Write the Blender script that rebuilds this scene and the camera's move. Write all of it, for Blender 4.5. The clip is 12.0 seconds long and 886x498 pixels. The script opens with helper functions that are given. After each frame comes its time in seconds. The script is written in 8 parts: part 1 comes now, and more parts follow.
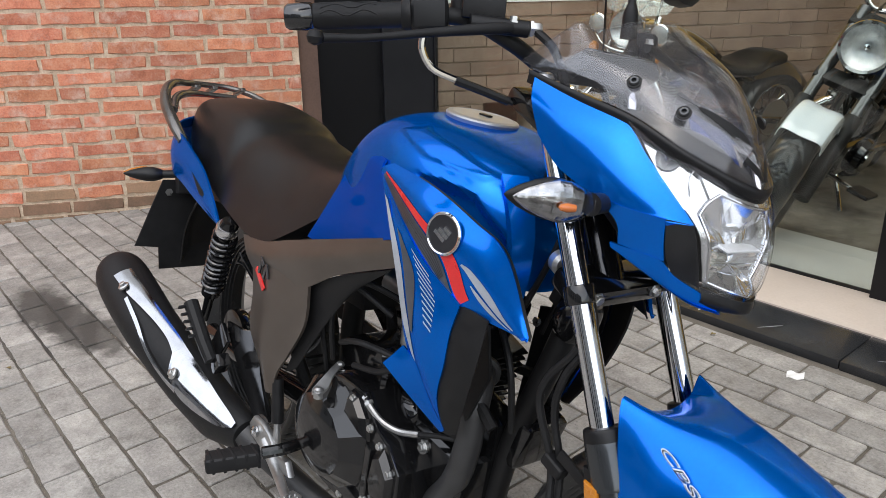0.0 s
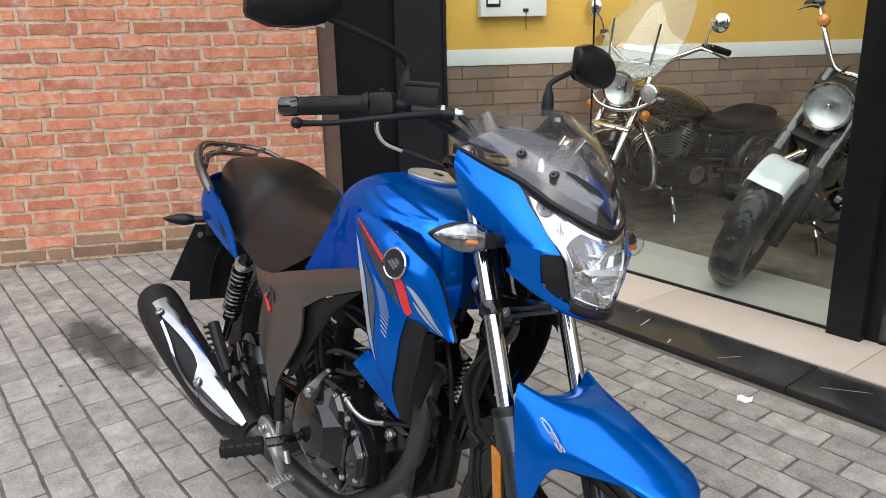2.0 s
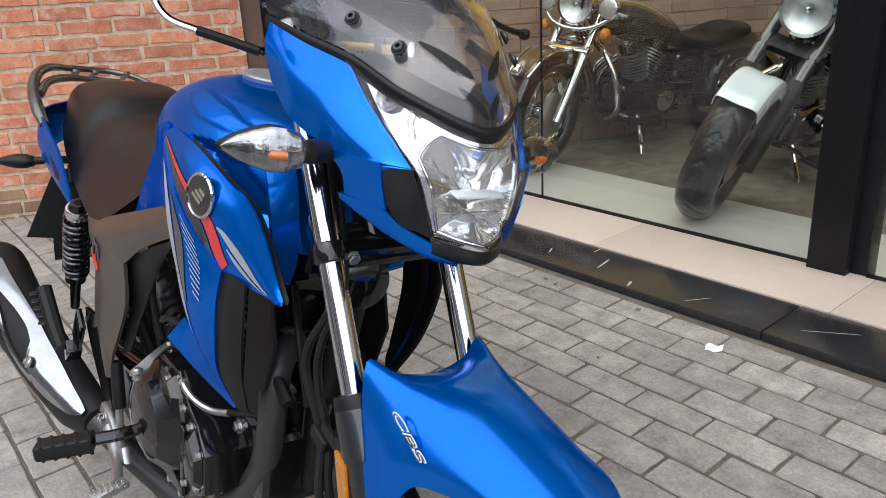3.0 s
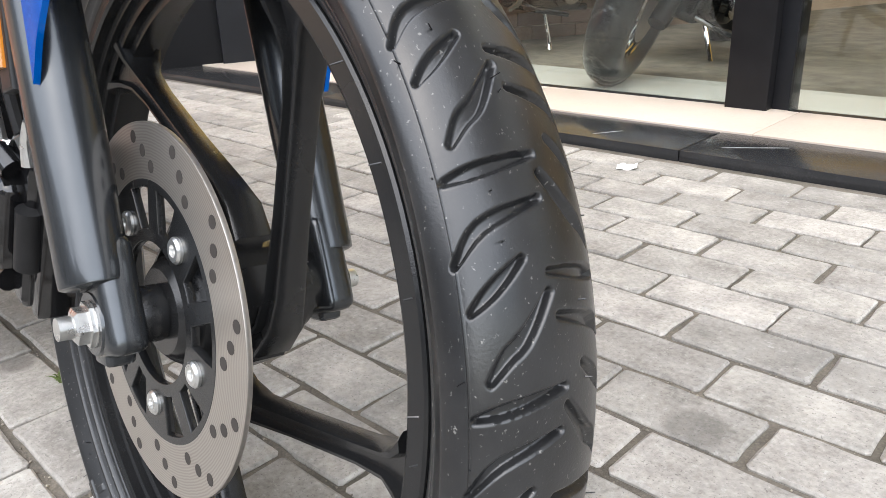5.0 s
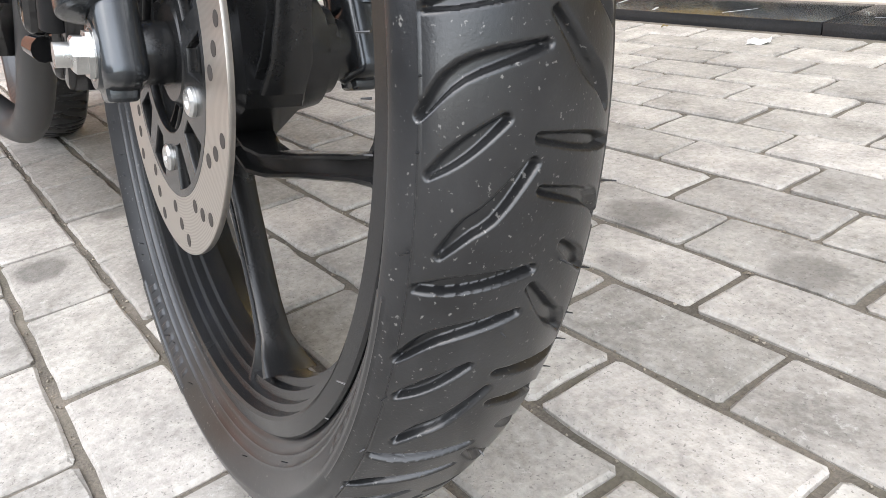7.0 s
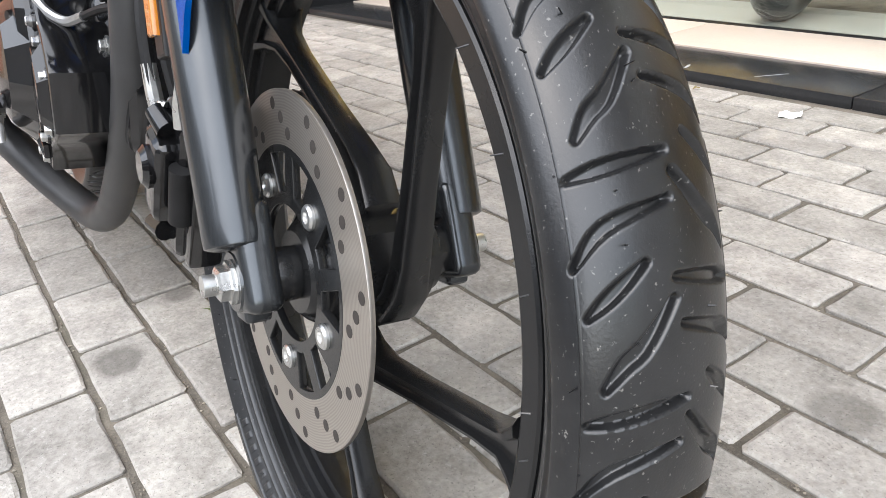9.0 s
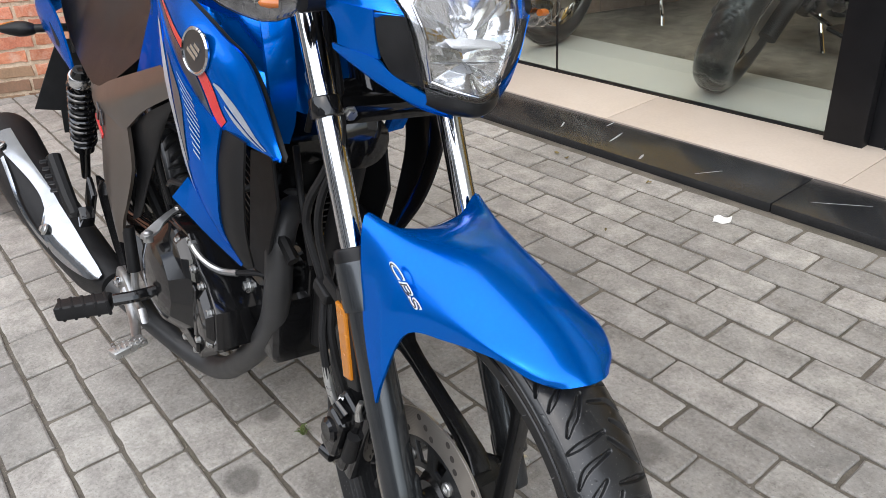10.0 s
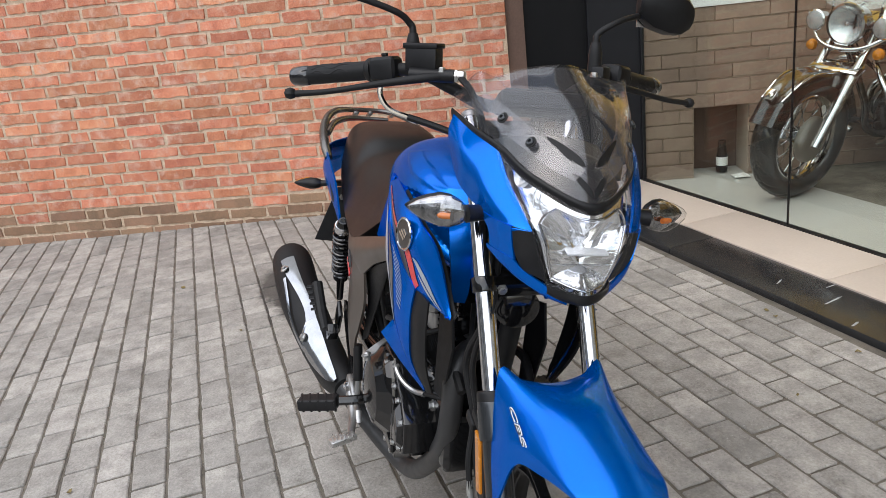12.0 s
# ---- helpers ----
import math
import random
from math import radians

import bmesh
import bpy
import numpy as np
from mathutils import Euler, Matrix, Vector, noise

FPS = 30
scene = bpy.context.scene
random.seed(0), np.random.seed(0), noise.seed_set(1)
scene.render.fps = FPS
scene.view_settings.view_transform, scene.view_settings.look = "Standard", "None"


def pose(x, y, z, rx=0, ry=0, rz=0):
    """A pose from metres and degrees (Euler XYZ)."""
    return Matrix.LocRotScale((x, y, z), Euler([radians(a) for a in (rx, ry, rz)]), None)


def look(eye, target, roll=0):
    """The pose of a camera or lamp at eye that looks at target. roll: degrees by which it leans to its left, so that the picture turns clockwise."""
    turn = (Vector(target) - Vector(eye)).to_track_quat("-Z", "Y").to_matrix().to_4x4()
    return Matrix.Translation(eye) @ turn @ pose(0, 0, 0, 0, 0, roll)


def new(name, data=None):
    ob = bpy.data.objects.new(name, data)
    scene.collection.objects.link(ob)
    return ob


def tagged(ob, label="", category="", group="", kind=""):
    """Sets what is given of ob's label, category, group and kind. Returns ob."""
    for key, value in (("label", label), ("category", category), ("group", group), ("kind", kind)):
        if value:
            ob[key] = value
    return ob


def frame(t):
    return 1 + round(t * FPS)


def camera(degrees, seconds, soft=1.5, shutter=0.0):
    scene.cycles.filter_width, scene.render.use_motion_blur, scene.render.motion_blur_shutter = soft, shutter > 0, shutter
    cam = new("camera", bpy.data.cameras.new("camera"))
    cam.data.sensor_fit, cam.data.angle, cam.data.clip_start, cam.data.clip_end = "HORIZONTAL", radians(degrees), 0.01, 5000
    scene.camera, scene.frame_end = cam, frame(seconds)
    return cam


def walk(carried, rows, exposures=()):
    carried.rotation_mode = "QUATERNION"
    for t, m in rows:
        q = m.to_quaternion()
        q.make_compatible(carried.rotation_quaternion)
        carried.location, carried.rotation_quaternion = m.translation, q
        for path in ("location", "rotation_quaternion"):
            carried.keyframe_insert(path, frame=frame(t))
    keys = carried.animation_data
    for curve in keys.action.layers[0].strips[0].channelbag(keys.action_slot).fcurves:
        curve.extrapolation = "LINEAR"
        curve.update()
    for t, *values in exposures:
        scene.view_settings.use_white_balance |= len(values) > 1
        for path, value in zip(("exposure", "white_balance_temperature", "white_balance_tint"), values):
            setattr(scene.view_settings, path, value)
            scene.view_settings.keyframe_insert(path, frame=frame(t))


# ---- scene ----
cam = camera(61.1, 12.0, 0.8)
# the paving falls away from the shop front by a little over a degree
GROUND = pose(0, 0, 0, 1.2)
PATH = [
    (0, (1.701, -0.616, 1.163), (0.188, 0.493, 0.47), -1.8),
    (0.5, (1.937, -0.649, 1.168), (0.379, 0.417, 0.51), -2.2),
    (1, (2.069, -0.666, 1.198), (0.496, 0.411, 0.592), -1.9),
    (1.5, (2.083, -0.688, 1.245), (0.491, 0.383, 0.68), -1.8),
    (2, (2.063, -0.697, 1.243), (0.469, 0.367, 0.671), -2.3),
    (2.5, (1.993, -0.6, 1.194), (0.417, 0.464, 0.572), -3.1),
    (3, (1.864, -0.326, 1.08), (0.327, 0.744, 0.378), -4.3),
    (3.2, (1.817, -0.248, 1.006), (0.299, 0.828, 0.273), -4.7),
    (4.8, (1.779, -0.155, 0.552), (0.376, 1.082, -0.156), -3.2),
    (5, (1.777, -0.156, 0.527), (0.382, 1.07, -0.215), -3.1),
    (5.5, (1.779, -0.151, 0.482), (0.392, 1.009, -0.371), -3.3),
    (6, (1.785, -0.125, 0.439), (0.333, 0.93, -0.445), -4.5),
    (6.5, (1.791, -0.108, 0.396), (0.265, 0.852, -0.47), -5.8),
    (6.7, (1.799, -0.104, 0.381), (0.254, 0.829, -0.48), -6.4),
    (8.3, (1.803, -0.121, 0.412), (0.212, 0.732, -0.451), -6.6),
    (8.5, (1.797, -0.119, 0.447), (0.212, 0.739, -0.419), -6.4),
    (8.8, (1.785, -0.123, 0.503), (0.195, 0.73, -0.36), -5.9),
    (9, (1.77, -0.137, 0.546), (0.199, 0.741, -0.327), -5.6),
    (9.5, (1.816, -0.224, 0.811), (0.302, 0.704, -0.11), -5.1),
    (10, (1.892, -0.32, 1.049), (0.422, 0.621, 0.072), -5.3),
    (10.5, (2.079, -0.357, 1.15), (0.459, 0.42, 0.273), -5.6),
    (11, (2.185, -0.364, 1.212), (0.481, 0.345, 0.44), -5.0),
    (11.5, (2.213, -0.349, 1.222), (0.448, 0.292, 0.532), -5.7),
    (12, (2.186, -0.264, 1.213), (0.334, 0.158, 0.586), -7.5),
]
# the phone's own exposure, in stops
EXPOSURES = [(0.0, 0.88), (1.5, 0.90), (3.0, 0.90), (4.8, 1.84), (6.0, 1.90), (8.5, 1.95), (9.2, 1.74), (10.0, 1.10), (10.5, 0.92), (12.0, 0.88)]
walk(cam, [(t, GROUND @ look(eye, target, roll)) for t, eye, target, roll in PATH], EXPOSURES)

# ---- light ----
world = bpy.data.worlds.new("sky")
scene.world = world
world.use_nodes = True
wn = world.node_tree
sky = wn.nodes.new("ShaderNodeTexSky")
sky.sky_type = "NISHITA"
sky.sun_disc = False
sky.sun_elevation = radians(58)
sky.sun_rotation = radians(140)
sky.dust_density = 1.5
sky.ozone_density = 0.6
haze = wn.nodes.new("ShaderNodeHueSaturation")
haze.inputs["Saturation"].default_value = 0.6
wn.links.new(sky.outputs[0], haze.inputs["Color"])
wn.links.new(haze.outputs[0], wn.nodes["Background"].inputs["Color"])
wn.nodes["Background"].inputs["Strength"].default_value = 0.13

sun_data = bpy.data.lights.new("sun", "SUN")
sun_data.energy = 1.7
sun_data.angle = radians(115)
sun_data.color = (0.975, 0.985, 1.0)
sun = new("sun", sun_data)
sun.matrix_world = look((3.0, -3.6, 7.4), (0, 0, 0))

# area lamp added behind the shop front's glazing, standing in for daylight it lets in
day_data = bpy.data.lights.new("window_daylight", "AREA")
day_data.shape = "RECTANGLE"
day_data.size, day_data.size_y = 5.2, 1.1
day_data.energy = 58
day_data.color = (1.0, 0.98, 0.95)
daylight = new("window_daylight", day_data)
daylight.matrix_world = look((0.85, 2.25, 2.35), (0.72, 4.4, 0.9))


# ---- materials ----
def nodes_of(name):
    m = bpy.data.materials.new(name)
    m.use_nodes = True
    return m, m.node_tree.nodes, m.node_tree.links, m.node_tree.nodes["Principled BSDF"]


def setv(b, **kw):
    names = {"rough": "Roughness", "metal": "Metallic", "coat": "Coat Weight", "coat_rough": "Coat Roughness",
             "spec": "Specular IOR Level", "trans": "Transmission Weight", "ior": "IOR", "alpha": "Alpha", "sheen": "Sheen Weight"}
    for k, v in kw.items():
        b.inputs[names[k]].default_value = v


def coords(n, l, scale=1.0, kind="Object"):
    tc = n.new("ShaderNodeTexCoord")
    mp = n.new("ShaderNodeMapping")
    mp.inputs["Scale"].default_value = (scale, scale, scale) if not isinstance(scale, tuple) else scale
    l.new(tc.outputs[kind], mp.inputs["Vector"])
    return mp.outputs["Vector"]


def noise_tex(n, l, vec, scale, detail=4.0, rough=0.55):
    t = n.new("ShaderNodeTexNoise")
    t.inputs["Scale"].default_value = scale
    t.inputs["Detail"].default_value = detail
    t.inputs["Roughness"].default_value = rough
    l.new(vec, t.inputs["Vector"])
    return t.outputs["Fac"]


def ramp(n, l, fac, stops):
    r = n.new("ShaderNodeValToRGB")
    e = r.color_ramp.elements
    while len(e) < len(stops):
        e.new(0.5)
    for el, (p, c) in zip(e, stops):
        el.position = p
        el.color = (*c, 1) if len(c) == 3 else c
    l.new(fac, r.inputs["Fac"])
    return r.outputs["Color"]


def mixc(n, l, fac, a, b, mode="MIX"):
    m = n.new("ShaderNodeMix")
    m.data_type = "RGBA"
    m.blend_type = mode
    for sock, v in ((m.inputs[0], fac), (m.inputs[6], a), (m.inputs[7], b)):
        if hasattr(v, "links"):
            l.new(v, sock)
        elif isinstance(v, tuple):
            sock.default_value = (*v, 1)
        else:
            sock.default_value = v
    return m.outputs[2]


def bump(n, l, b, height, strength=0.2, dist=0.002):
    bp = n.new("ShaderNodeBump")
    bp.inputs["Strength"].default_value = strength
    bp.inputs["Distance"].default_value = dist
    l.new(height, bp.inputs["Height"])
    l.new(bp.outputs["Normal"], b.inputs["Normal"])


def surface(name, dark, light, rough=0.5, metal=0.0, scale=30.0, grain=400.0, bumps=0.15, dist=0.0006, rough_var=0.12, **kw):
    """A surface with variation at two scales: blotches and fine grain."""
    m, n, l, b = nodes_of(name)
    v = coords(n, l)
    big = noise_tex(n, l, v, scale, 5.0)
    fine = noise_tex(n, l, v, grain, 3.0)
    col = ramp(n, l, big, [(0.3, dark), (0.7, light)])
    l.new(mixc(n, l, 0.25, col, ramp(n, l, fine, [(0.3, dark), (0.7, light)])), b.inputs["Base Color"])
    mr = n.new("ShaderNodeMapRange")
    mr.inputs[3].default_value = max(0.02, rough - rough_var)
    mr.inputs[4].default_value = min(1.0, rough + rough_var)
    l.new(big, mr.inputs[0])
    l.new(mr.outputs[0], b.inputs["Roughness"])
    setv(b, metal=metal, **kw)
    if bumps:
        bump(n, l, b, fine, bumps, dist)
    return m


def clear(name, tint, ior=1.45, rough=0.0, body=0.0, body_col=(0.5, 0.5, 0.5)):
    """Thin clear sheet: straight view through, gloss by Fresnel."""
    m = bpy.data.materials.new(name)
    m.use_nodes = True
    n, l = m.node_tree.nodes, m.node_tree.links
    n.clear()
    out = n.new("ShaderNodeOutputMaterial")
    tr = n.new("ShaderNodeBsdfTransparent")
    tr.inputs[0].default_value = (*tint, 1)
    gl = n.new("ShaderNodeBsdfGlossy")
    gl.inputs["Roughness"].default_value = rough
    f0 = ((ior - 1) / (ior + 1)) ** 2
    lw = n.new("ShaderNodeLayerWeight")
    lw.inputs["Blend"].default_value = 0.5
    p5 = n.new("ShaderNodeMath")
    p5.operation = "POWER"
    p5.inputs[1].default_value = 5.0
    l.new(lw.outputs["Facing"], p5.inputs[0])
    fr = n.new("ShaderNodeMapRange")
    fr.inputs[3].default_value, fr.inputs[4].default_value = f0, 1.0
    l.new(p5.outputs[0], fr.inputs[0])
    mx = n.new("ShaderNodeMixShader")
    base = tr.outputs[0]
    if body:
        df = n.new("ShaderNodeBsdfDiffuse")
        df.inputs[0].default_value = (*body_col, 1)
        m2 = n.new("ShaderNodeMixShader")
        m2.inputs[0].default_value = body
        l.new(tr.outputs[0], m2.inputs[1])
        l.new(df.outputs[0], m2.inputs[2])
        base = m2.outputs[0]
    l.new(fr.outputs[0], mx.inputs[0])
    l.new(base, mx.inputs[1])
    l.new(gl.outputs[0], mx.inputs[2])
    l.new(mx.outputs[0], out.inputs[0])
    return m


M = {}
# metallic blue enamel under clear lacquer, with fine flake
m, n, l, b = nodes_of("blue_enamel")
v = coords(n, l)
flake = n.new("ShaderNodeTexVoronoi")
flake.inputs["Scale"].default_value = 2600
l.new(v, flake.inputs["Vector"])
l.new(mixc(n, l, 0.35, (0.0, 0.125, 0.62), ramp(n, l, flake.outputs["Color"], [(0.2, (0.0, 0.09, 0.42)), (0.9, (0.0, 0.21, 0.76))])), b.inputs["Base Color"])
setv(b, rough=0.22, metal=0.72, spec=0.0, coat=0.30, coat_rough=0.012, ior=1.5)
b.inputs["Specular Tint"].default_value = (0.10, 0.45, 1.0, 1)
M["blue"] = m
m, n, l, b = nodes_of("deep_blue_enamel")
b.inputs["Base Color"].default_value = (0.0, 0.07, 0.42, 1)
v = coords(n, l)
bump(n, l, b, noise_tex(n, l, v, 900), 0.03, 0.0002)
setv(b, rough=0.36, metal=0.5, spec=0.0, coat=0.14, coat_rough=0.04)
b.inputs["Specular Tint"].default_value = (0.10, 0.35, 1.0, 1)
M["deepblue"] = m
M["red"] = surface("red_decal", (0.55, 0.01, 0.012), (0.7, 0.02, 0.02), 0.3, coat=0.6)
M["silver_decal"] = surface("grey_decal", (0.30, 0.33, 0.38), (0.42, 0.45, 0.5), 0.35, metal=0.3, coat=0.6)
M["dark_decal"] = surface("charcoal_decal", (0.03, 0.035, 0.045), (0.06, 0.065, 0.08), 0.35, coat=0.6)
M["white_decal"] = surface("white_decal", (0.7, 0.7, 0.7), (0.8, 0.8, 0.8), 0.35)
M["black_plastic"] = surface("black_plastic", (0.005, 0.005, 0.0055), (0.010, 0.010, 0.0108), 0.42, spec=0.28, scale=60, grain=1500, bumps=0.1, dist=0.0003)
M["soft_black"] = surface("matt_black", (0.006, 0.006, 0.0065), (0.013, 0.013, 0.0135), 0.52, spec=0.25, scale=40, grain=1100, bumps=0.3)
M["gloss_black"] = surface("gloss_black", (0.006, 0.006, 0.007), (0.012, 0.012, 0.013), 0.16, scale=25, grain=700, bumps=0.02, coat=0.7)
M["engine_black"] = surface("black_engine_paint", (0.004, 0.004, 0.0044), (0.008, 0.008, 0.0084), 0.09, spec=0.6, scale=35, grain=500, bumps=0.02, rough_var=0.03)
M["header_black"] = surface("matt_exhaust_paint", (0.022, 0.022, 0.0225), (0.036, 0.036, 0.037), 0.44, spec=0.5, scale=30, grain=700, bumps=0.25)
M["shield_metal"] = surface("satin_shield_metal", (0.40, 0.41, 0.43), (0.52, 0.53, 0.55), 0.10, metal=1.0, scale=26, grain=500, bumps=0.05)
M["fork_grey"] = surface("gunmetal_fork_paint", (0.046, 0.050, 0.054), (0.066, 0.071, 0.075), 0.25, metal=0.75, coat=0.2, scale=18, grain=900, bumps=0.02, rough_var=0.04)
M["wheel_black"] = surface("black_wheel_paint", (0.009, 0.0093, 0.0097), (0.013, 0.0133, 0.0137), 0.24, spec=0.42, scale=22, grain=900, bumps=0.08)
M["brown_panel"] = surface("bronze_grey_panel", (0.080, 0.066, 0.055), (0.115, 0.097, 0.082), 0.34, metal=0.5, scale=12, grain=1400, bumps=0.05)
M["seat"] = surface("seat_vinyl", (0.0055, 0.0053, 0.0052), (0.0105, 0.0099, 0.0096), 0.40, spec=0.28, scale=14, grain=1700, bumps=0.35, dist=0.0004)
M["chrome"] = surface("chrome", (0.55, 0.56, 0.575), (0.63, 0.635, 0.65), 0.07, metal=1.0, scale=20, grain=300, bumps=0.0, rough_var=0.03)
M["satin_chrome"] = surface("satin_chrome", (0.62, 0.63, 0.64), (0.72, 0.72, 0.73), 0.2, metal=1.0, scale=25, grain=600, bumps=0.03)
M["steel"] = surface("zinc_steel", (0.45, 0.45, 0.44), (0.62, 0.62, 0.6), 0.3, metal=0.9, scale=90, grain=900, bumps=0.1)
M["alloy"] = surface("cast_alloy", (0.35, 0.35, 0.35), (0.5, 0.5, 0.49), 0.38, metal=0.9, scale=60, grain=900, bumps=0.15)
M["cap_metal"] = surface("brushed_cap_metal", (0.30, 0.31, 0.33), (0.42, 0.43, 0.45), 0.42, metal=0.6, scale=40, grain=600, bumps=0.05)
M["rail_grey"] = surface("grey_rail_paint", (0.115, 0.108, 0.10), (0.17, 0.16, 0.15), 0.24, metal=0.75, scale=30, grain=900, bumps=0.05)
M["orange"] = surface("amber_reflector", (0.40, 0.135, 0.006), (0.52, 0.185, 0.012), 0.25, scale=60, grain=900, bumps=0.3, coat=0.8)
M["amber_bulb"] = surface("amber_bulb", (0.42, 0.10, 0.015), (0.60, 0.17, 0.03), 0.2, coat=0.6)
M["badge_black"] = surface("badge_black", (0.01, 0.01, 0.012), (0.02, 0.02, 0.024), 0.3, bumps=0.0, coat=0.5)
M["lens"] = clear("clear_lens", (0.97, 0.975, 0.98), 1.32)
# white base colour stands in for the sky mirrored in the lamp's shelf
M["shelf_sky_white"] = surface("sky_white_lamp_shelf", (0.76, 0.77, 0.78), (0.86, 0.87, 0.88), 0.22, metal=0.25, scale=20, grain=500, bumps=0.03)
M["smoke"] = clear("smoked_screen", (0.90, 0.90, 0.915), 1.54, 0.0, 0.022, (0.5, 0.5, 0.52))
# the fold's pale body imitates sky mirrored in the screen's side
M["fold_sky_pale"] = clear("sky_pale_screen_fold", (0.92, 0.92, 0.93), 1.5, 0.0, 0.05, (0.6, 0.6, 0.62))
M["pane"] = clear("shop_glass", (0.90, 0.93, 0.91), 1.5)
M["headlight_silver"] = surface("headlight_reflector", (0.76, 0.77, 0.78), (0.87, 0.87, 0.88), 0.15, metal=0.94, scale=8, grain=70, bumps=0.18, dist=0.003, rough_var=0.06)

# tyre rubber with dust
m, n, l, b = nodes_of("tyre_rubber")
v = coords(n, l)
big = noise_tex(n, l, v, 14, 6.0, 0.65)
fine = noise_tex(n, l, v, 700, 4.0)
speck = noise_tex(n, l, v, 420, 2.0)
base = ramp(n, l, big, [(0.35, (0.007, 0.0073, 0.0079)), (0.7, (0.022, 0.0224, 0.0232))])
dust = ramp(n, l, speck, [(0.66, (0, 0, 0)), (0.74, (0.8, 0.8, 0.8))])
l.new(mixc(n, l, dust, base, (0.16, 0.155, 0.145)), b.inputs["Base Color"])
setv(b, rough=0.28, spec=0.58)
bump(n, l, b, fine, 0.25, 0.0003)
M["rubber"] = m

# brushed brake disc
m, n, l, b = nodes_of("brake_disc_steel")
v = coords(n, l)
wv = n.new("ShaderNodeTexWave")
wv.wave_type, wv.rings_direction = "RINGS", "Y"
wv.inputs["Scale"].default_value = 160
wv.inputs["Distortion"].default_value = 2.0
l.new(v, wv.inputs["Vector"])
l.new(ramp(n, l, wv.outputs["Fac"], [(0.0, (0.33, 0.30, 0.27)), (1.0, (0.44, 0.41, 0.37))]), b.inputs["Base Color"])
setv(b, rough=0.36, metal=0.85)
bump(n, l, b, wv.outputs["Fac"], 0.08, 0.0002)
M["disc"] = m


def stone(name, stops, rough, scale, grain, bumps, dist=0.002, island=0.0, random_kind="object", dirt=None, coat=0.0, dirt_scale=1.3, stains=(), flecks=0.0):
    """Mineral surface: blotches, grain, dirt, and a tone of its own for each piece."""
    m, n, l, b = nodes_of(name)
    v = coords(n, l, 1.0, "Object")
    geo = n.new("ShaderNodeNewGeometry")
    info = n.new("ShaderNodeObjectInfo")
    pos = n.new("ShaderNodeVectorMath")
    pos.operation = "ADD"
    l.new(geo.outputs["Position"], pos.inputs[0])
    pos.inputs[1].default_value = (3.1, 1.7, 0.4)
    v = pos.outputs[0]
    big = noise_tex(n, l, v, scale, 6.0, 0.6)
    fine = noise_tex(n, l, v, grain, 5.0, 0.65)
    mixf = mixc(n, l, 0.45, big, fine)
    col = ramp(n, l, mixf, stops)
    if island:
        rnd = info.outputs["Random"] if random_kind == "object" else geo.outputs["Random Per Island"]
        tone = n.new("ShaderNodeMapRange")
        tone.inputs[3].default_value, tone.inputs[4].default_value = 1 - island, 1 + island
        l.new(rnd, tone.inputs[0])
        hsv = n.new("ShaderNodeHueSaturation")
        l.new(tone.outputs[0], hsv.inputs["Value"])
        hue = n.new("ShaderNodeMapRange")
        hue.inputs[3].default_value, hue.inputs[4].default_value = 0.5 - 0.02 * island, 0.5 + 0.03 * island
        wob = n.new("ShaderNodeMath")
        wob.operation = "FRACT"
        mul = n.new("ShaderNodeMath")
        mul.operation = "MULTIPLY"
        mul.inputs[1].default_value = 7.31
        l.new(rnd, mul.inputs[0])
        l.new(mul.outputs[0], wob.inputs[0])
        l.new(wob.outputs[0], hue.inputs[0])
        l.new(hue.outputs[0], hsv.inputs["Hue"])
        l.new(col, hsv.inputs["Color"])
        col = hsv.outputs[0]
    if dirt:
        d = noise_tex(n, l, v, dirt_scale, 5.0, 0.7)
        col = mixc(n, l, ramp(n, l, d, [(0.52, (0, 0, 0)), (0.72, (0.7, 0.7, 0.7))]), col, dirt)
    if flecks:
        f1 = noise_tex(n, l, v, 330, 2.0)
        col = mixc(n, l, ramp(n, l, f1, [(0.62, (0, 0, 0)), (0.70, (flecks, flecks, flecks))]), col, (0.10, 0.095, 0.085))
        f2 = noise_tex(n, l, v, 95, 5.0, 0.75)
        col = mixc(n, l, ramp(n, l, f2, [(0.58, (0, 0, 0)), (0.72, (flecks, flecks, flecks))]), col, (0.48, 0.47, 0.445))
    for cx, cy, rx, ry, dark in stains:
        mp = n.new("ShaderNodeMapping")
        mp.vector_type = "POINT"
        mp.inputs["Scale"].default_value = (1 / rx, 1 / ry, 0)
        mp.inputs["Location"].default_value = (-cx / rx, -cy / ry, 0)
        l.new(geo.outputs["Position"], mp.inputs["Vector"])
        ln = n.new("ShaderNodeVectorMath")
        ln.operation = "LENGTH"
        l.new(mp.outputs[0], ln.inputs[0])
        wob = n.new("ShaderNodeMath")
        wob.operation = "MULTIPLY_ADD"
        wob.inputs[1].default_value = 0.9
        l.new(noise_tex(n, l, v, 16, 4.0), wob.inputs[0])
        l.new(ln.outputs["Value"], wob.inputs[2])
        mr = n.new("ShaderNodeMapRange")
        mr.inputs[1].default_value, mr.inputs[2].default_value = 1.05, 1.4
        mr.inputs[3].default_value, mr.inputs[4].default_value = dark, 0.0
        l.new(wob.outputs[0], mr.inputs[0])
        col = mixc(n, l, mr.outputs[0], col, (0.055, 0.05, 0.044))
    l.new(col, b.inputs["Base Color"])
    setv(b, rough=rough, coat=coat)
    bump(n, l, b, fine, bumps, dist)
    return m


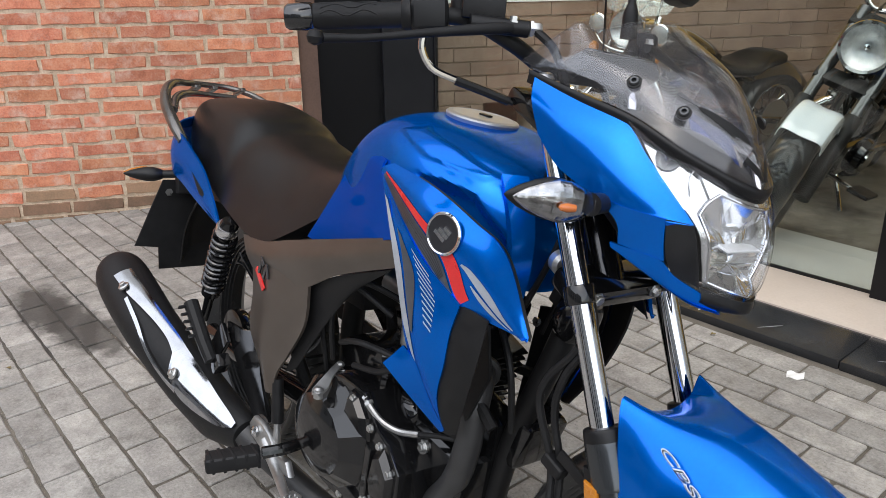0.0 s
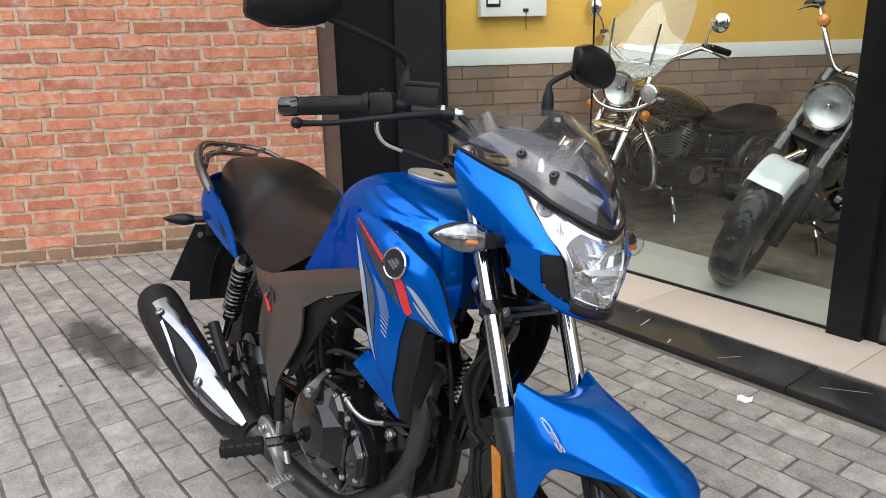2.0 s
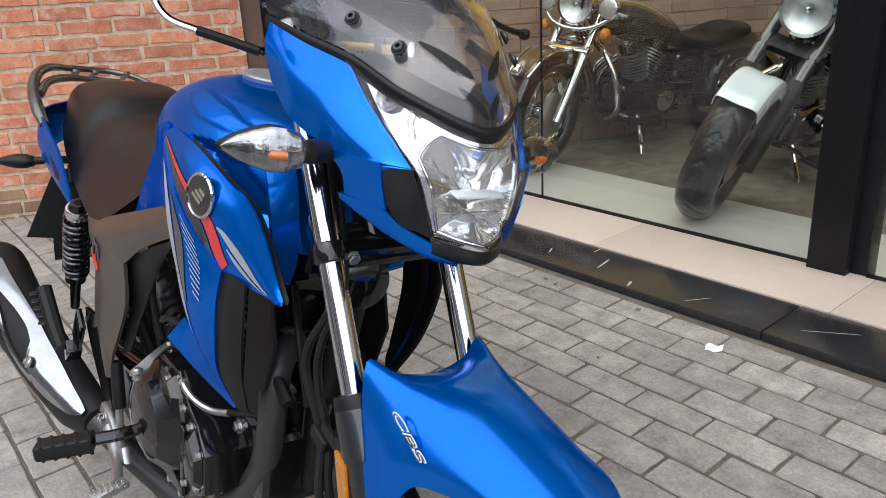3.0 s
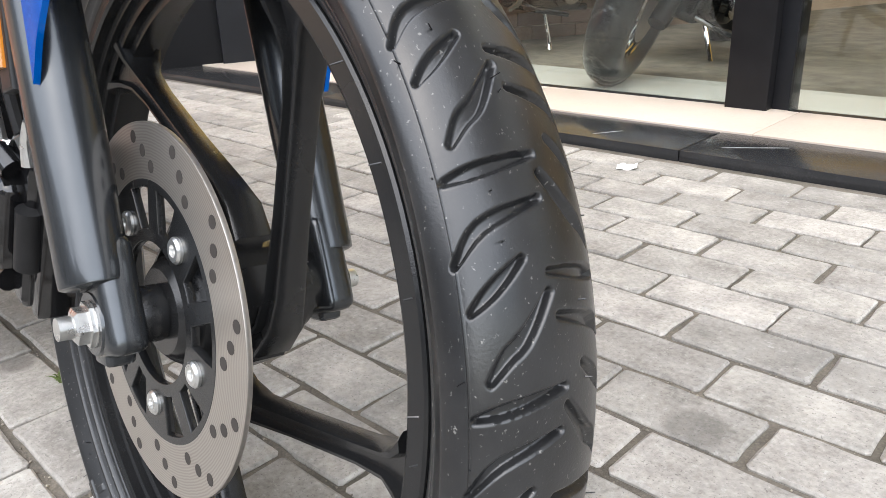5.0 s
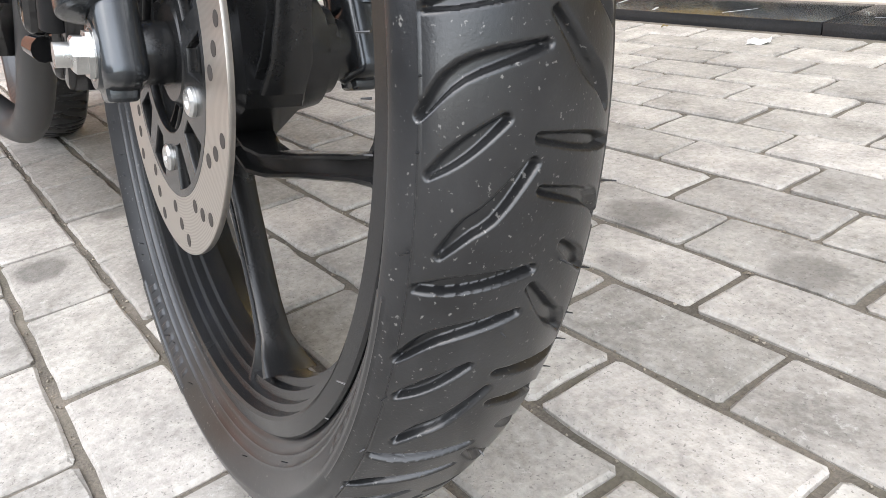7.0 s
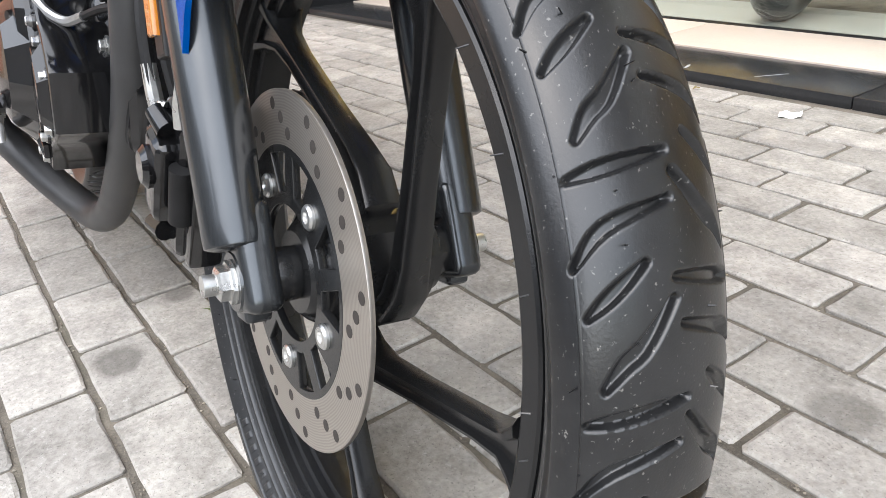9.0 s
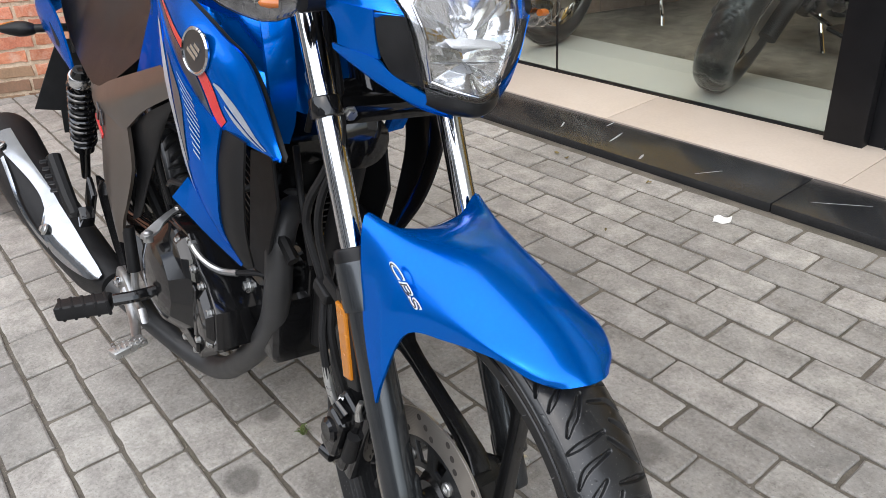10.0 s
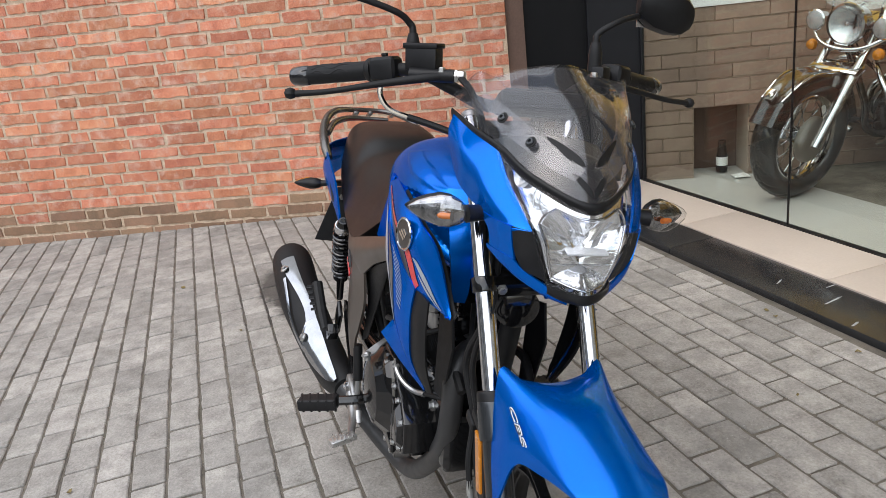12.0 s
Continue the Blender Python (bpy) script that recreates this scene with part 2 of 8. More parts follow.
PAVER = [(0.33, (0.175, 0.164, 0.147)), (0.5, (0.308, 0.291, 0.265)), (0.67, (0.44, 0.418, 0.382))]
STAIN_SPOTS = [(0.78, -0.105, 0.05, 0.04, 0.55), (1.20, 0.53, 0.06, 0.05, 0.5), (1.425, 0.53, 0.055, 0.045, 0.45), (1.28, 0.42, 0.04, 0.03, 0.4), (0.635, 0.011, 0.03, 0.03, 0.5), (-1.34, -0.30, 0.34, 0.115, 0.88), (-1.12, -0.24, 0.36, 0.10, 0.85), (-0.95, -0.18, 0.24, 0.08, 0.75)]
M["paver"] = stone("concrete_paver", PAVER, 0.85, 14, 120, 0.6, 0.003, 0.19, "object", (0.20, 0.192, 0.178), dirt_scale=3.0, stains=STAIN_SPOTS, flecks=0.62)
M["paver_far"] = stone("concrete_paver_far", PAVER, 0.85, 14, 120, 0.6, 0.003, 0.19, "island", (0.20, 0.192, 0.178), dirt_scale=3.0, stains=STAIN_SPOTS, flecks=0.62)
M["hole_brown"] = surface("dark_hole_brown", (0.018, 0.015, 0.013), (0.035, 0.029, 0.025), 0.7)
M["sand_grain"] = stone("sand_grain", [(0.3, (0.10, 0.085, 0.065)), (0.7, (0.36, 0.32, 0.26))], 0.9, 20, 300, 0.3, 0.001, 0.35, "island")
M["joint"] = stone("sand_joint", [(0.36, (0.070, 0.062, 0.050)), (0.64, (0.195, 0.170, 0.138))], 0.95, 12, 300, 0.8, 0.003, dirt=(0.085, 0.082, 0.055), dirt_scale=5, stains=[(-1.2, -0.28, 0.50, 0.27, 0.95)])
BRICK = [(0.30, (0.33, 0.105, 0.060)), (0.5, (0.57, 0.208, 0.118)), (0.70, (0.69, 0.36, 0.225))]
M["brick"] = stone("red_brick", BRICK, 0.88, 12, 110, 0.7, 0.004, 0.23, "object", (0.68, 0.52, 0.42), dirt_scale=11, flecks=0.45)
M["brick_far"] = stone("red_brick_far", BRICK, 0.88, 12, 110, 0.7, 0.004, 0.23, "island", (0.68, 0.52, 0.42), dirt_scale=11, flecks=0.45)
M["brick_dirty_far"] = stone("grimy_brick_far", [(0.25, (0.14, 0.10, 0.066)), (0.5, (0.27, 0.165, 0.105)), (0.8, (0.42, 0.22, 0.14))], 0.9, 8, 110, 0.7, 0.004, 0.25, "island")
M["brick_dirty"] = stone("grimy_brick", [(0.25, (0.14, 0.10, 0.066)), (0.5, (0.27, 0.165, 0.105)), (0.8, (0.42, 0.22, 0.14))], 0.9, 8, 110, 0.7, 0.004, 0.25, "object")
M["mortar"] = stone("lime_mortar", [(0.32, (0.40, 0.295, 0.20)), (0.5, (0.63, 0.49, 0.355)), (0.66, (0.76, 0.64, 0.50))], 0.95, 26, 160, 1.0, 0.006, dirt=(0.34, 0.26, 0.18), dirt_scale=18)
M["granite"] = stone("black_granite", [(0.3, (0.012, 0.013, 0.014)), (0.55, (0.022, 0.023, 0.025)), (0.85, (0.06, 0.062, 0.065))], 0.2, 5, 240, 0.05, 0.0006, dirt=(0.045, 0.044, 0.042))
M["cream"] = stone("cream_stone_tile", [(0.3, (0.44, 0.375, 0.315)), (0.7, (0.54, 0.47, 0.405))], 0.38, 3, 90, 0.05, 0.0008, dirt=(0.52, 0.45, 0.38))
M["shop_floor"] = stone("grey_floor_tile", [(0.3, (0.50, 0.50, 0.47)), (0.7, (0.60, 0.60, 0.565))], 0.2, 2, 60, 0.03, 0.0006)
M["brown_tile"] = stone("brown_wall_tile", [(0.25, (0.14, 0.092, 0.066)), (0.5, (0.22, 0.150, 0.112)), (0.8, (0.33, 0.245, 0.19))], 0.55, 6, 60, 0.3, 0.002, 0.16, "object")
M["tile_joint"] = stone("pale_tile_joint", [(0.3, (0.32, 0.24, 0.18)), (0.7, (0.42, 0.33, 0.26))], 0.9, 10, 160, 0.4)
M["yellow"] = stone("yellow_wall_paint", [(0.3, (0.62, 0.36, 0.055)), (0.7, (0.70, 0.43, 0.085))], 0.75, 2, 120, 0.25, 0.0012)
M["white_paint"] = stone("white_wall_paint", [(0.3, (0.66, 0.67, 0.67)), (0.7, (0.76, 0.77, 0.77))], 0.6, 2, 120, 0.15, 0.001)
M["plaster"] = stone("grey_plaster", [(0.3, (0.42, 0.41, 0.39)), (0.7, (0.52, 0.51, 0.49))], 0.85, 1.2, 60, 0.3)
M["dark_cladding"] = surface("charcoal_cladding", (0.008, 0.0085, 0.010), (0.014, 0.0145, 0.0165), 0.45, spec=0.12, scale=5, grain=300, bumps=0.04)
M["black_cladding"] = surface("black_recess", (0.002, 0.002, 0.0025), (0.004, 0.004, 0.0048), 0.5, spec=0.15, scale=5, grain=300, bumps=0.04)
M["brown_reveal"] = stone("brown_reveal", [(0.3, (0.085, 0.05, 0.038)), (0.7, (0.14, 0.085, 0.062))], 0.8, 5, 90, 0.3)
M["frame_black"] = surface("black_window_frame", (0.006, 0.006, 0.007), (0.011, 0.011, 0.012), 0.38, spec=0.2, scale=12, grain=500, bumps=0.04)
M["paper"] = surface("white_paper", (0.72, 0.72, 0.70), (0.82, 0.82, 0.80), 0.8, scale=40, grain=300, bumps=0.3, dist=0.002)
M["asphalt"] = stone("asphalt", [(0.3, (0.035, 0.035, 0.036)), (0.7, (0.065, 0.065, 0.066))], 0.9, 3, 200, 0.6, 0.004)
M["lamp_white"] = surface("ribbed_lamp_reflector", (0.40, 0.41, 0.42), (0.74, 0.75, 0.76), 0.22, metal=0.7, scale=30, grain=110, bumps=0.7, dist=0.004, coat=0.6)
M["indicator_silver"] = surface("indicator_reflector", (0.16, 0.16, 0.165), (0.46, 0.46, 0.47), 0.14, metal=1.0, scale=60, grain=80, bumps=0.35, dist=0.003)
M["scuff"] = surface("pale_scratch", (0.22, 0.225, 0.23), (0.42, 0.425, 0.43), 0.5, scale=60, grain=500)
M["leaf"] = surface("dry_leaf", (0.12, 0.085, 0.03), (0.26, 0.2, 0.07), 0.7, scale=60, grain=500)
M["moss"] = surface("grass_blade", (0.07, 0.11, 0.025), (0.14, 0.18, 0.05), 0.7, scale=60, grain=500)


# ---- mesh helpers ----
def to_mesh(name, data):
    """Mesh from a bmesh or from (vertices, faces)."""
    me = bpy.data.meshes.new(name)
    if isinstance(data, bmesh.types.BMesh):
        data.to_mesh(me)
        data.free()
    else:
        me.from_pydata([tuple(p) for p in data[0]], [], [tuple(f) for f in data[1]])
    me.update()
    return me


def part(name, data, material, parent=None, label="", sharp=35.0, smooth=True):
    me = data if isinstance(data, bpy.types.Mesh) else to_mesh(name, data)
    me.materials.append(M[material])
    if smooth:
        me.polygons.foreach_set("use_smooth", [True] * len(me.polygons))
        me.set_sharp_from_angle(angle=radians(sharp))
    ob = new(name, me)
    if parent is not None:
        ob.parent = parent
    if label:
        ob["label"] = label
    return ob


def spline(pts, count):
    """Even Catmull-Rom samples through control points (rows of any width)."""
    p = np.asarray(pts, float)
    k = len(p)
    if k == 2:
        t = np.linspace(0, 1, count)[:, None]
        return p[0] * (1 - t) + p[1] * t
    q = np.vstack([2 * p[0] - p[1], p, 2 * p[-1] - p[-2]])
    t = np.linspace(0, k - 1, count)
    i = np.minimum(t.astype(int), k - 2)
    f = (t - i)[:, None]
    a, b_, c, d = q[i], q[i + 1], q[i + 2], q[i + 3]
    return 0.5 * (2 * b_ + (c - a) * f + (2 * a - 5 * b_ + 4 * c - d) * f ** 2 + (3 * b_ - a - 3 * c + d) * f ** 3)


def join(*parts_):
    vs, fs = [], []
    for v_, f_ in parts_:
        o = len(vs)
        vs.extend([tuple(p) for p in v_])
        fs.extend([tuple(i + o for i in f) for f in f_])
    return vs, fs


def moved(data, m):
    return [tuple(m @ Vector(p)) for p in data[0]], data[1]


def flipped(data):
    """The mirror twin across the bike's middle plane."""
    return [(p[0], -p[1], p[2]) for p in data[0]], [tuple(reversed(f)) for f in data[1]]


def loft(rings, caps=True, closed=True):
    vs, fs = [], []
    k = len(rings[0])
    for r in rings:
        vs.extend([tuple(p) for p in r])
    for i in range(len(rings) - 1):
        for j in range(k if closed else k - 1):
            a, b_ = i * k + j, i * k + (j + 1) % k
            fs.append((a, b_, b_ + k, a + k))
    if caps:
        fs.append(tuple(reversed(range(k))))
        fs.append(tuple(range((len(rings) - 1) * k, len(rings) * k)))
    return vs, fs


def tube(pts, radius, sides=10, count=0, caps=True):
    """Round bar along a smooth line; radius: one value or one for each control point."""
    pts = [tuple(p) for p in pts]
    count = count or (2 if len(pts) == 2 else 6 * (len(pts) - 1) + 1)
    rs = radius if isinstance(radius, (list, tuple)) else [radius] * len(pts)
    s = spline([(*p, r) for p, r in zip(pts, rs)], count)
    c, rr = s[:, :3], s[:, 3]
    tan = np.gradient(c, axis=0)
    tan /= np.linalg.norm(tan, axis=1)[:, None] + 1e-12
    up = np.array([0, 0, 1.0]) if abs(tan[0][2]) < 0.9 else np.array([1.0, 0, 0])
    side = np.cross(tan[0], up)
    rings = []
    for i in range(count):
        side = side - tan[i] * np.dot(side, tan[i])
        side /= np.linalg.norm(side)
        oth = np.cross(tan[i], side)
        a = np.arange(sides) * 2 * np.pi / sides
        rings.append(c[i] + rr[i] * (np.cos(a)[:, None] * side + np.sin(a)[:, None] * oth))
    return loft(rings, caps)


def lathe(profile, sides=24, m=None, caps=True):
    """Turned body: profile of (radius, height) about z, then moved by m."""
    a = np.arange(sides) * 2 * np.pi / sides
    rings = [np.column_stack([r * np.cos(a), r * np.sin(a), np.full(sides, h)]) for r, h in profile]
    d = loft(rings, caps)
    return moved(d, m) if m is not None else d


def along(p, q, roll=0.0):
    """A pose at p whose z axis points at q."""
    d = Vector(q) - Vector(p)
    return Matrix.Translation(p) @ d.to_track_quat("Z", "Y").to_matrix().to_4x4() @ pose(0, 0, 0, 0, 0, roll)


def block(sx, sy, sz, m=None, bevel=0.0, seg=2):
    bm = bmesh.new()
    bmesh.ops.create_cube(bm, size=1.0)
    bmesh.ops.scale(bm, vec=(sx, sy, sz), verts=bm.verts)
    if bevel:
        bmesh.ops.bevel(bm, geom=bm.edges[:], offset=bevel, segments=seg, profile=0.6, affect="EDGES")
    if m is not None:
        bm.transform(m)
    vs = [tuple(v_.co) for v_ in bm.verts]
    bm.verts.index_update()
    fs = [tuple(v_.index for v_ in f.verts) for f in bm.faces]
    bm.free()
    return vs, fs


def plate(loops, thick, bevel=0.0, m=None):
    """Flat plate with holes: outer loop first, in its own XY plane, centred on z = 0."""
    cu = bpy.data.curves.new("outline", "CURVE")
    cu.dimensions, cu.fill_mode = "2D", "BOTH"
    cu.extrude, cu.bevel_depth, cu.bevel_resolution = max(thick / 2 - bevel, 0.0), bevel, 1
    for lp in loops:
        sp = cu.splines.new("POLY")
        sp.points.add(len(lp) - 1)
        for p, q in zip(sp.points, lp):
            p.co = (q[0], q[1], 0, 1)
        sp.use_cyclic_u = True
    tmp = bpy.data.objects.new("outline", cu)
    me = bpy.data.meshes.new_from_object(tmp)
    vs = [tuple(v_.co) for v_ in me.vertices]
    fs = [tuple(p.vertices) for p in me.polygons]
    bpy.data.objects.remove(tmp)
    bpy.data.curves.remove(cu)
    bpy.data.meshes.remove(me)
    return moved((vs, fs), m) if m is not None else (vs, fs)


SIDE = Matrix(((1, 0, 0, 0), (0, 0, -1, 0), (0, 1, 0, 0), (0, 0, 0, 1)))   # XY outline -> XZ plane, face to -y


def side_plate(loops, y, thick, bevel=0.0):
    return plate(loops, thick, bevel, Matrix.Translation((0, y, 0)) @ SIDE)


def circle(r, k=12, c=(0, 0), a0=0.0):
    return [(c[0] + r * math.cos(a0 + 2 * math.pi * i / k), c[1] + r * math.sin(a0 + 2 * math.pi * i / k)) for i in range(k)]


class Shell:
    """Smooth skin through a small net of control points, with thickness."""

    def __init__(self, net, nu=18, nv=12, face=(0, -1, 0)):
        g = np.asarray(net, float)
        cols = np.stack([spline(g[:, j], nu) for j in range(g.shape[1])], 1)
        self.p = np.stack([spline(cols[i], nv) for i in range(nu)], 0)
        du, dv = np.gradient(self.p, axis=0), np.gradient(self.p, axis=1)
        nrm = np.cross(du, dv)
        self.n = nrm / (np.linalg.norm(nrm, axis=2)[..., None] + 1e-12)
        self.turned = float((self.n @ np.asarray(face, float)).mean()) < 0
        if self.turned:
            self.n = -self.n

    def skin(self, thick=0.003):
        nu, nv = self.p.shape[:2]
        top = self.p.reshape(-1, 3)
        low = (self.p - thick * self.n).reshape(-1, 3)
        k = nu * nv
        fs = []
        for i in range(nu - 1):
            for j in range(nv - 1):
                a = i * nv + j
                fs.append((a, a + nv, a + nv + 1, a + 1))
                fs.append((k + a, k + a + 1, k + a + nv + 1, k + a + nv))
        rim = [i * nv for i in range(nu)] + [(nu - 1) * nv + j for j in range(1, nv)]
        rim += [i * nv + nv - 1 for i in range(nu - 2, -1, -1)] + [j for j in range(nv - 2, 0, -1)]
        for a, b_ in zip(rim, rim[1:] + rim[:1]):
            fs.append((b_, a, a + k, b_ + k))
        if self.turned:
            fs = [tuple(reversed(f)) for f in fs]
        return np.vstack([top, low]), fs

    def at(self, u, v, lift=0.0):
        nu, nv = self.p.shape[:2]
        x, y = np.clip(u, 0, 1) * (nu - 1), np.clip(v, 0, 1) * (nv - 1)
        i, j = min(int(x), nu - 2), min(int(y), nv - 2)
        f, g = x - i, y - j
        w = ((1 - f) * (1 - g), f * (1 - g), (1 - f) * g, f * g)
        pick = lambda a: w[0] * a[i, j] + w[1] * a[i + 1, j] + w[2] * a[i, j + 1] + w[3] * a[i + 1, j + 1]
        return pick(self.p) + lift * pick(self.n)

    def strip(self, ends, lift=0.0009, count=14):
        """A thin decal between two edges given as (u, v0, v1) rows."""
        rows = spline(ends, count)
        net = [[self.at(u, v0 + (v1 - v0) * k / 3, lift) for k in range(4)] for u, v0, v1 in rows]
        vs = [p for r in net for p in r]
        fs = []
        for i in range(count - 1):
            for j in range(3):
                a = i * 4 + j
                q = (a, a + 4, a + 5, a + 1)
                fs.append(tuple(reversed(q)) if self.turned else q)
        return vs, fs


def grid_mesh(name, p, closed_u=True, closed_v=False):
    """Fast quad mesh from a (nu, nv, 3) array."""
    nu, nv = p.shape[:2]
    iu = np.arange(nu if closed_u else nu - 1)
    iv = np.arange(nv if closed_v else nv - 1)
    a, b_ = np.meshgrid(iu, iv, indexing="ij")
    a2, b2 = (a + 1) % nu, (b_ + 1) % nv
    quads = np.stack([a * nv + b_, a2 * nv + b_, a2 * nv + b2, a * nv + b2], -1).reshape(-1, 4)
    me = bpy.data.meshes.new(name)
    me.vertices.add(nu * nv)
    me.vertices.foreach_set("co", p.reshape(-1).astype(np.float32))
    me.loops.add(quads.size)
    me.loops.foreach_set("vertex_index", quads.reshape(-1).astype(np.int32))
    me.polygons.add(len(quads))
    me.polygons.foreach_set("loop_start", np.arange(0, quads.size, 4, dtype=np.int32))
    me.update(calc_edges=True)
    return me


def thing(name, m, label, category, group=""):
    ob = new(name)
    ob.empty_display_size = 0.1
    ob.matrix_world = m
    return tagged(ob, label, category, group)


def structure(name, data, material, m=None, label="", category="", smooth=False):
    ob = part(name, data, material, None, "", smooth=smooth)
    if m is not None:
        ob.matrix_world = m
    return tagged(ob, label, category, kind="structure")


def bolt(p, q, r=0.006, h=0.005):
    """Hexagon head at p, facing q."""
    return lathe([(r * 1.25, 0), (r * 1.25, h * 0.25), (r, h * 0.25), (r, h * 0.85), (r * 0.8, h)], 6, along(p, q))


# ---- the place ----
SHOP_Z = 0.075                       # shop floor above the datum
WALL_DIR = Vector((0.347, 0.938, 0)).normalized()
WALL = Matrix.Translation((-2.58, 0, 0)) @ Matrix(((WALL_DIR.x, WALL_DIR.y, 0, 0), (WALL_DIR.y, -WALL_DIR.x, 0, 0), (0, 0, 1, 0), (0, 0, 0, 1)))
# in WALL: x runs along the wall towards the shop, y out of its face towards the street, z up
FRONT = GROUND @ pose(0, 0, 0, 0, 0, 3.3)     # along the shop front: x along it, y into the shop
PAVED = pose(0, 0, -0.013)           # the paving lies a little below the thresholds
FLAT = Matrix.Translation((0, 0, SHOP_Z)) @ pose(0, 0, 0, 0, 0, 3.3)


def sheet(x0, y0, x1, y1, z=0.0, k=1):
    return [(x0, y0, z), (x1, y0, z), (x1, y1, z), (x0, y1, z)], [(0, 1, 2, 3)]


def slab(x0, y0, z0, x1, y1, z1, bevel=0.0):
    return block(x1 - x0, y1 - y0, z1 - z0, Matrix.Translation(((x0 + x1) / 2, (y0 + y1) / 2, (z0 + z1) / 2)), bevel)


ground = structure("ground", sheet(-60, -60, 60, 60, 0.0052), "joint", GROUND @ PAVED, "sandy bedding under the paving, reaching far out", "ground")
street = structure("road", slab(-40, -10.0, -0.03, 40, -6.9, 0.0), "asphalt", GROUND @ PAVED, "worn grey asphalt street beyond the paving", "road")

# threshold strips in front of the glazing
granite_strip = thing("granite_threshold", FRONT, "polished black granite threshold with pale veins and scuffs", "threshold")
granite_strip["kind"] = "structure"
for x0, x1 in ((-2.2, -0.62), (-0.617, 0.875), (0.878, 2.4), (2.403, 4.0)):
    part("granite_slab", slab(x0, 1.478, -0.02, x1, 1.715, 0.022, 0.003), "granite", granite_strip, "black granite slab with white scratches")
cream_strip = thing("cream_threshold", FRONT, "cream polished stone strip under the shop window", "threshold")
cream_strip["kind"] = "structure"
for x0, x1 in ((-2.2, -0.86), (-0.858, 0.05), (0.052, 0.96), (0.962, 1.87), (1.872, 4.0)):
    part("cream_slab", slab(x0, 1.717, -0.02, x1, 2.06, 0.026, 0.002), "cream", cream_strip)

floor = structure("floor", slab(-3.4, 2.06, -0.1, 6.0, 7.2, 0.0), "shop_floor", FLAT @ pose(0, 0, -0.028), "pale grey glossy tiled shop floor", "floor")

# one straight wall: brick outside, tiled and painted inside
wall_core = structure("wall_brick", slab(-7.0, -0.30, -0.3, 1.325, -0.0045, 3.4), "mortar", WALL, "weathered red brick wall with pale lime mortar", "wall")
wall_in = structure("wall_inside", join(slab(2.10, -0.30, -0.1, 2.388, -0.012, 3.4), slab(2.70, -0.30, -0.1, 7.6, -0.012, 3.4), slab(2.388, -0.30, 0.50, 2.70, -0.012, 3.4)), "tile_joint", WALL, "inner wall of brown tiles, white band and yellow paint", "wall")
part("niche_back", slab(2.388, -0.30, -0.1, 2.70, -0.25, 0.50), "brown_reveal", wall_in, "dark brown back of the niche")
part("yellow_paint", slab(2.10, -0.012, 1.135, 7.6, 0.0, 3.4), "yellow", wall_in, "flat warm yellow wall paint")
part("white_band", slab(2.10, -0.012, 1.038, 7.6, 0.006, 1.135, 0.002), "white_paint", wall_in, "white painted band")
structure("wall_reveal", slab(1.325, -0.30, -0.1, 1.43, -0.03, 3.4), "brown_reveal", WALL, "dark brown reveal at the end of the brick wall", "wall")
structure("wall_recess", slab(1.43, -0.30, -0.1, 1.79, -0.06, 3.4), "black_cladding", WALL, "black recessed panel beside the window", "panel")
pillar = structure("pillar", slab(1.79, -0.30, -0.1, 2.10, -0.01, 3.4, 0.003), "dark_cladding", WALL, "charcoal clad pillar at the window's edge", "pillar")
structure("pillar_trim", slab(2.085, -0.01, 0.0, 2.105, 0.012, 3.0, 0.002), "frame_black", WALL, "black corner trim of the pillar", "trim")

# glazing
GL = 2.03                            # line of the glass, in FLAT
window = thing("window_1", FLAT, "large frameless shop window with a thin black sill rail", "window")
window["kind"] = "structure"
for x0, x1 in ((-1.74, -0.545), (-0.540, 0.745)):
    ob = part("pane", slab(x0, GL + 0.03, -0.03, x1, GL + 0.036, 2.9), "pane", window, smooth=False)
    ob.visible_shadow = False
ob = part("pane", slab(0.925, GL + 0.03, -0.03, 3.9, GL + 0.036, 2.9), "pane", window, smooth=False)
ob.visible_shadow = False
part("window_rail", slab(-1.74, GL + 0.012, -0.04, 0.745, GL + 0.05, -0.004, 0.003), "frame_black", window, "black sill rail")
part("window_rail", slab(0.925, GL + 0.012, -0.04, 3.9, GL + 0.05, -0.004, 0.003), "frame_black", window, "black sill rail")
part("glass_joint", slab(-0.5455, GL + 0.029, -0.02, -0.5395, GL + 0.037, 2.9), "frame_black", window, "dark silicone joint")
part("header", slab(-1.9, GL - 0.02, 2.9, 4.0, GL + 0.1, 3.05), "frame_black", window, "black head rail")
post = thing("window_post", FLAT, "black steel post between two shop panes", "post")
post["kind"] = "structure"
part("shaft", slab(0.745, GL - 0.02, -0.045, 0.875, GL + 0.12, 2.9, 0.003), "frame_black", post)
part("side_fin", slab(0.875, GL + 0.02, -0.045, 0.925, GL + 0.10, 2.9, 0.002), "dark_cladding", post)
for x in (0.765, 0.845):
    part("bolt", bolt((x, GL - 0.02, -0.028), (x, -9, -0.028), 0.006, 0.004), "steel", post)
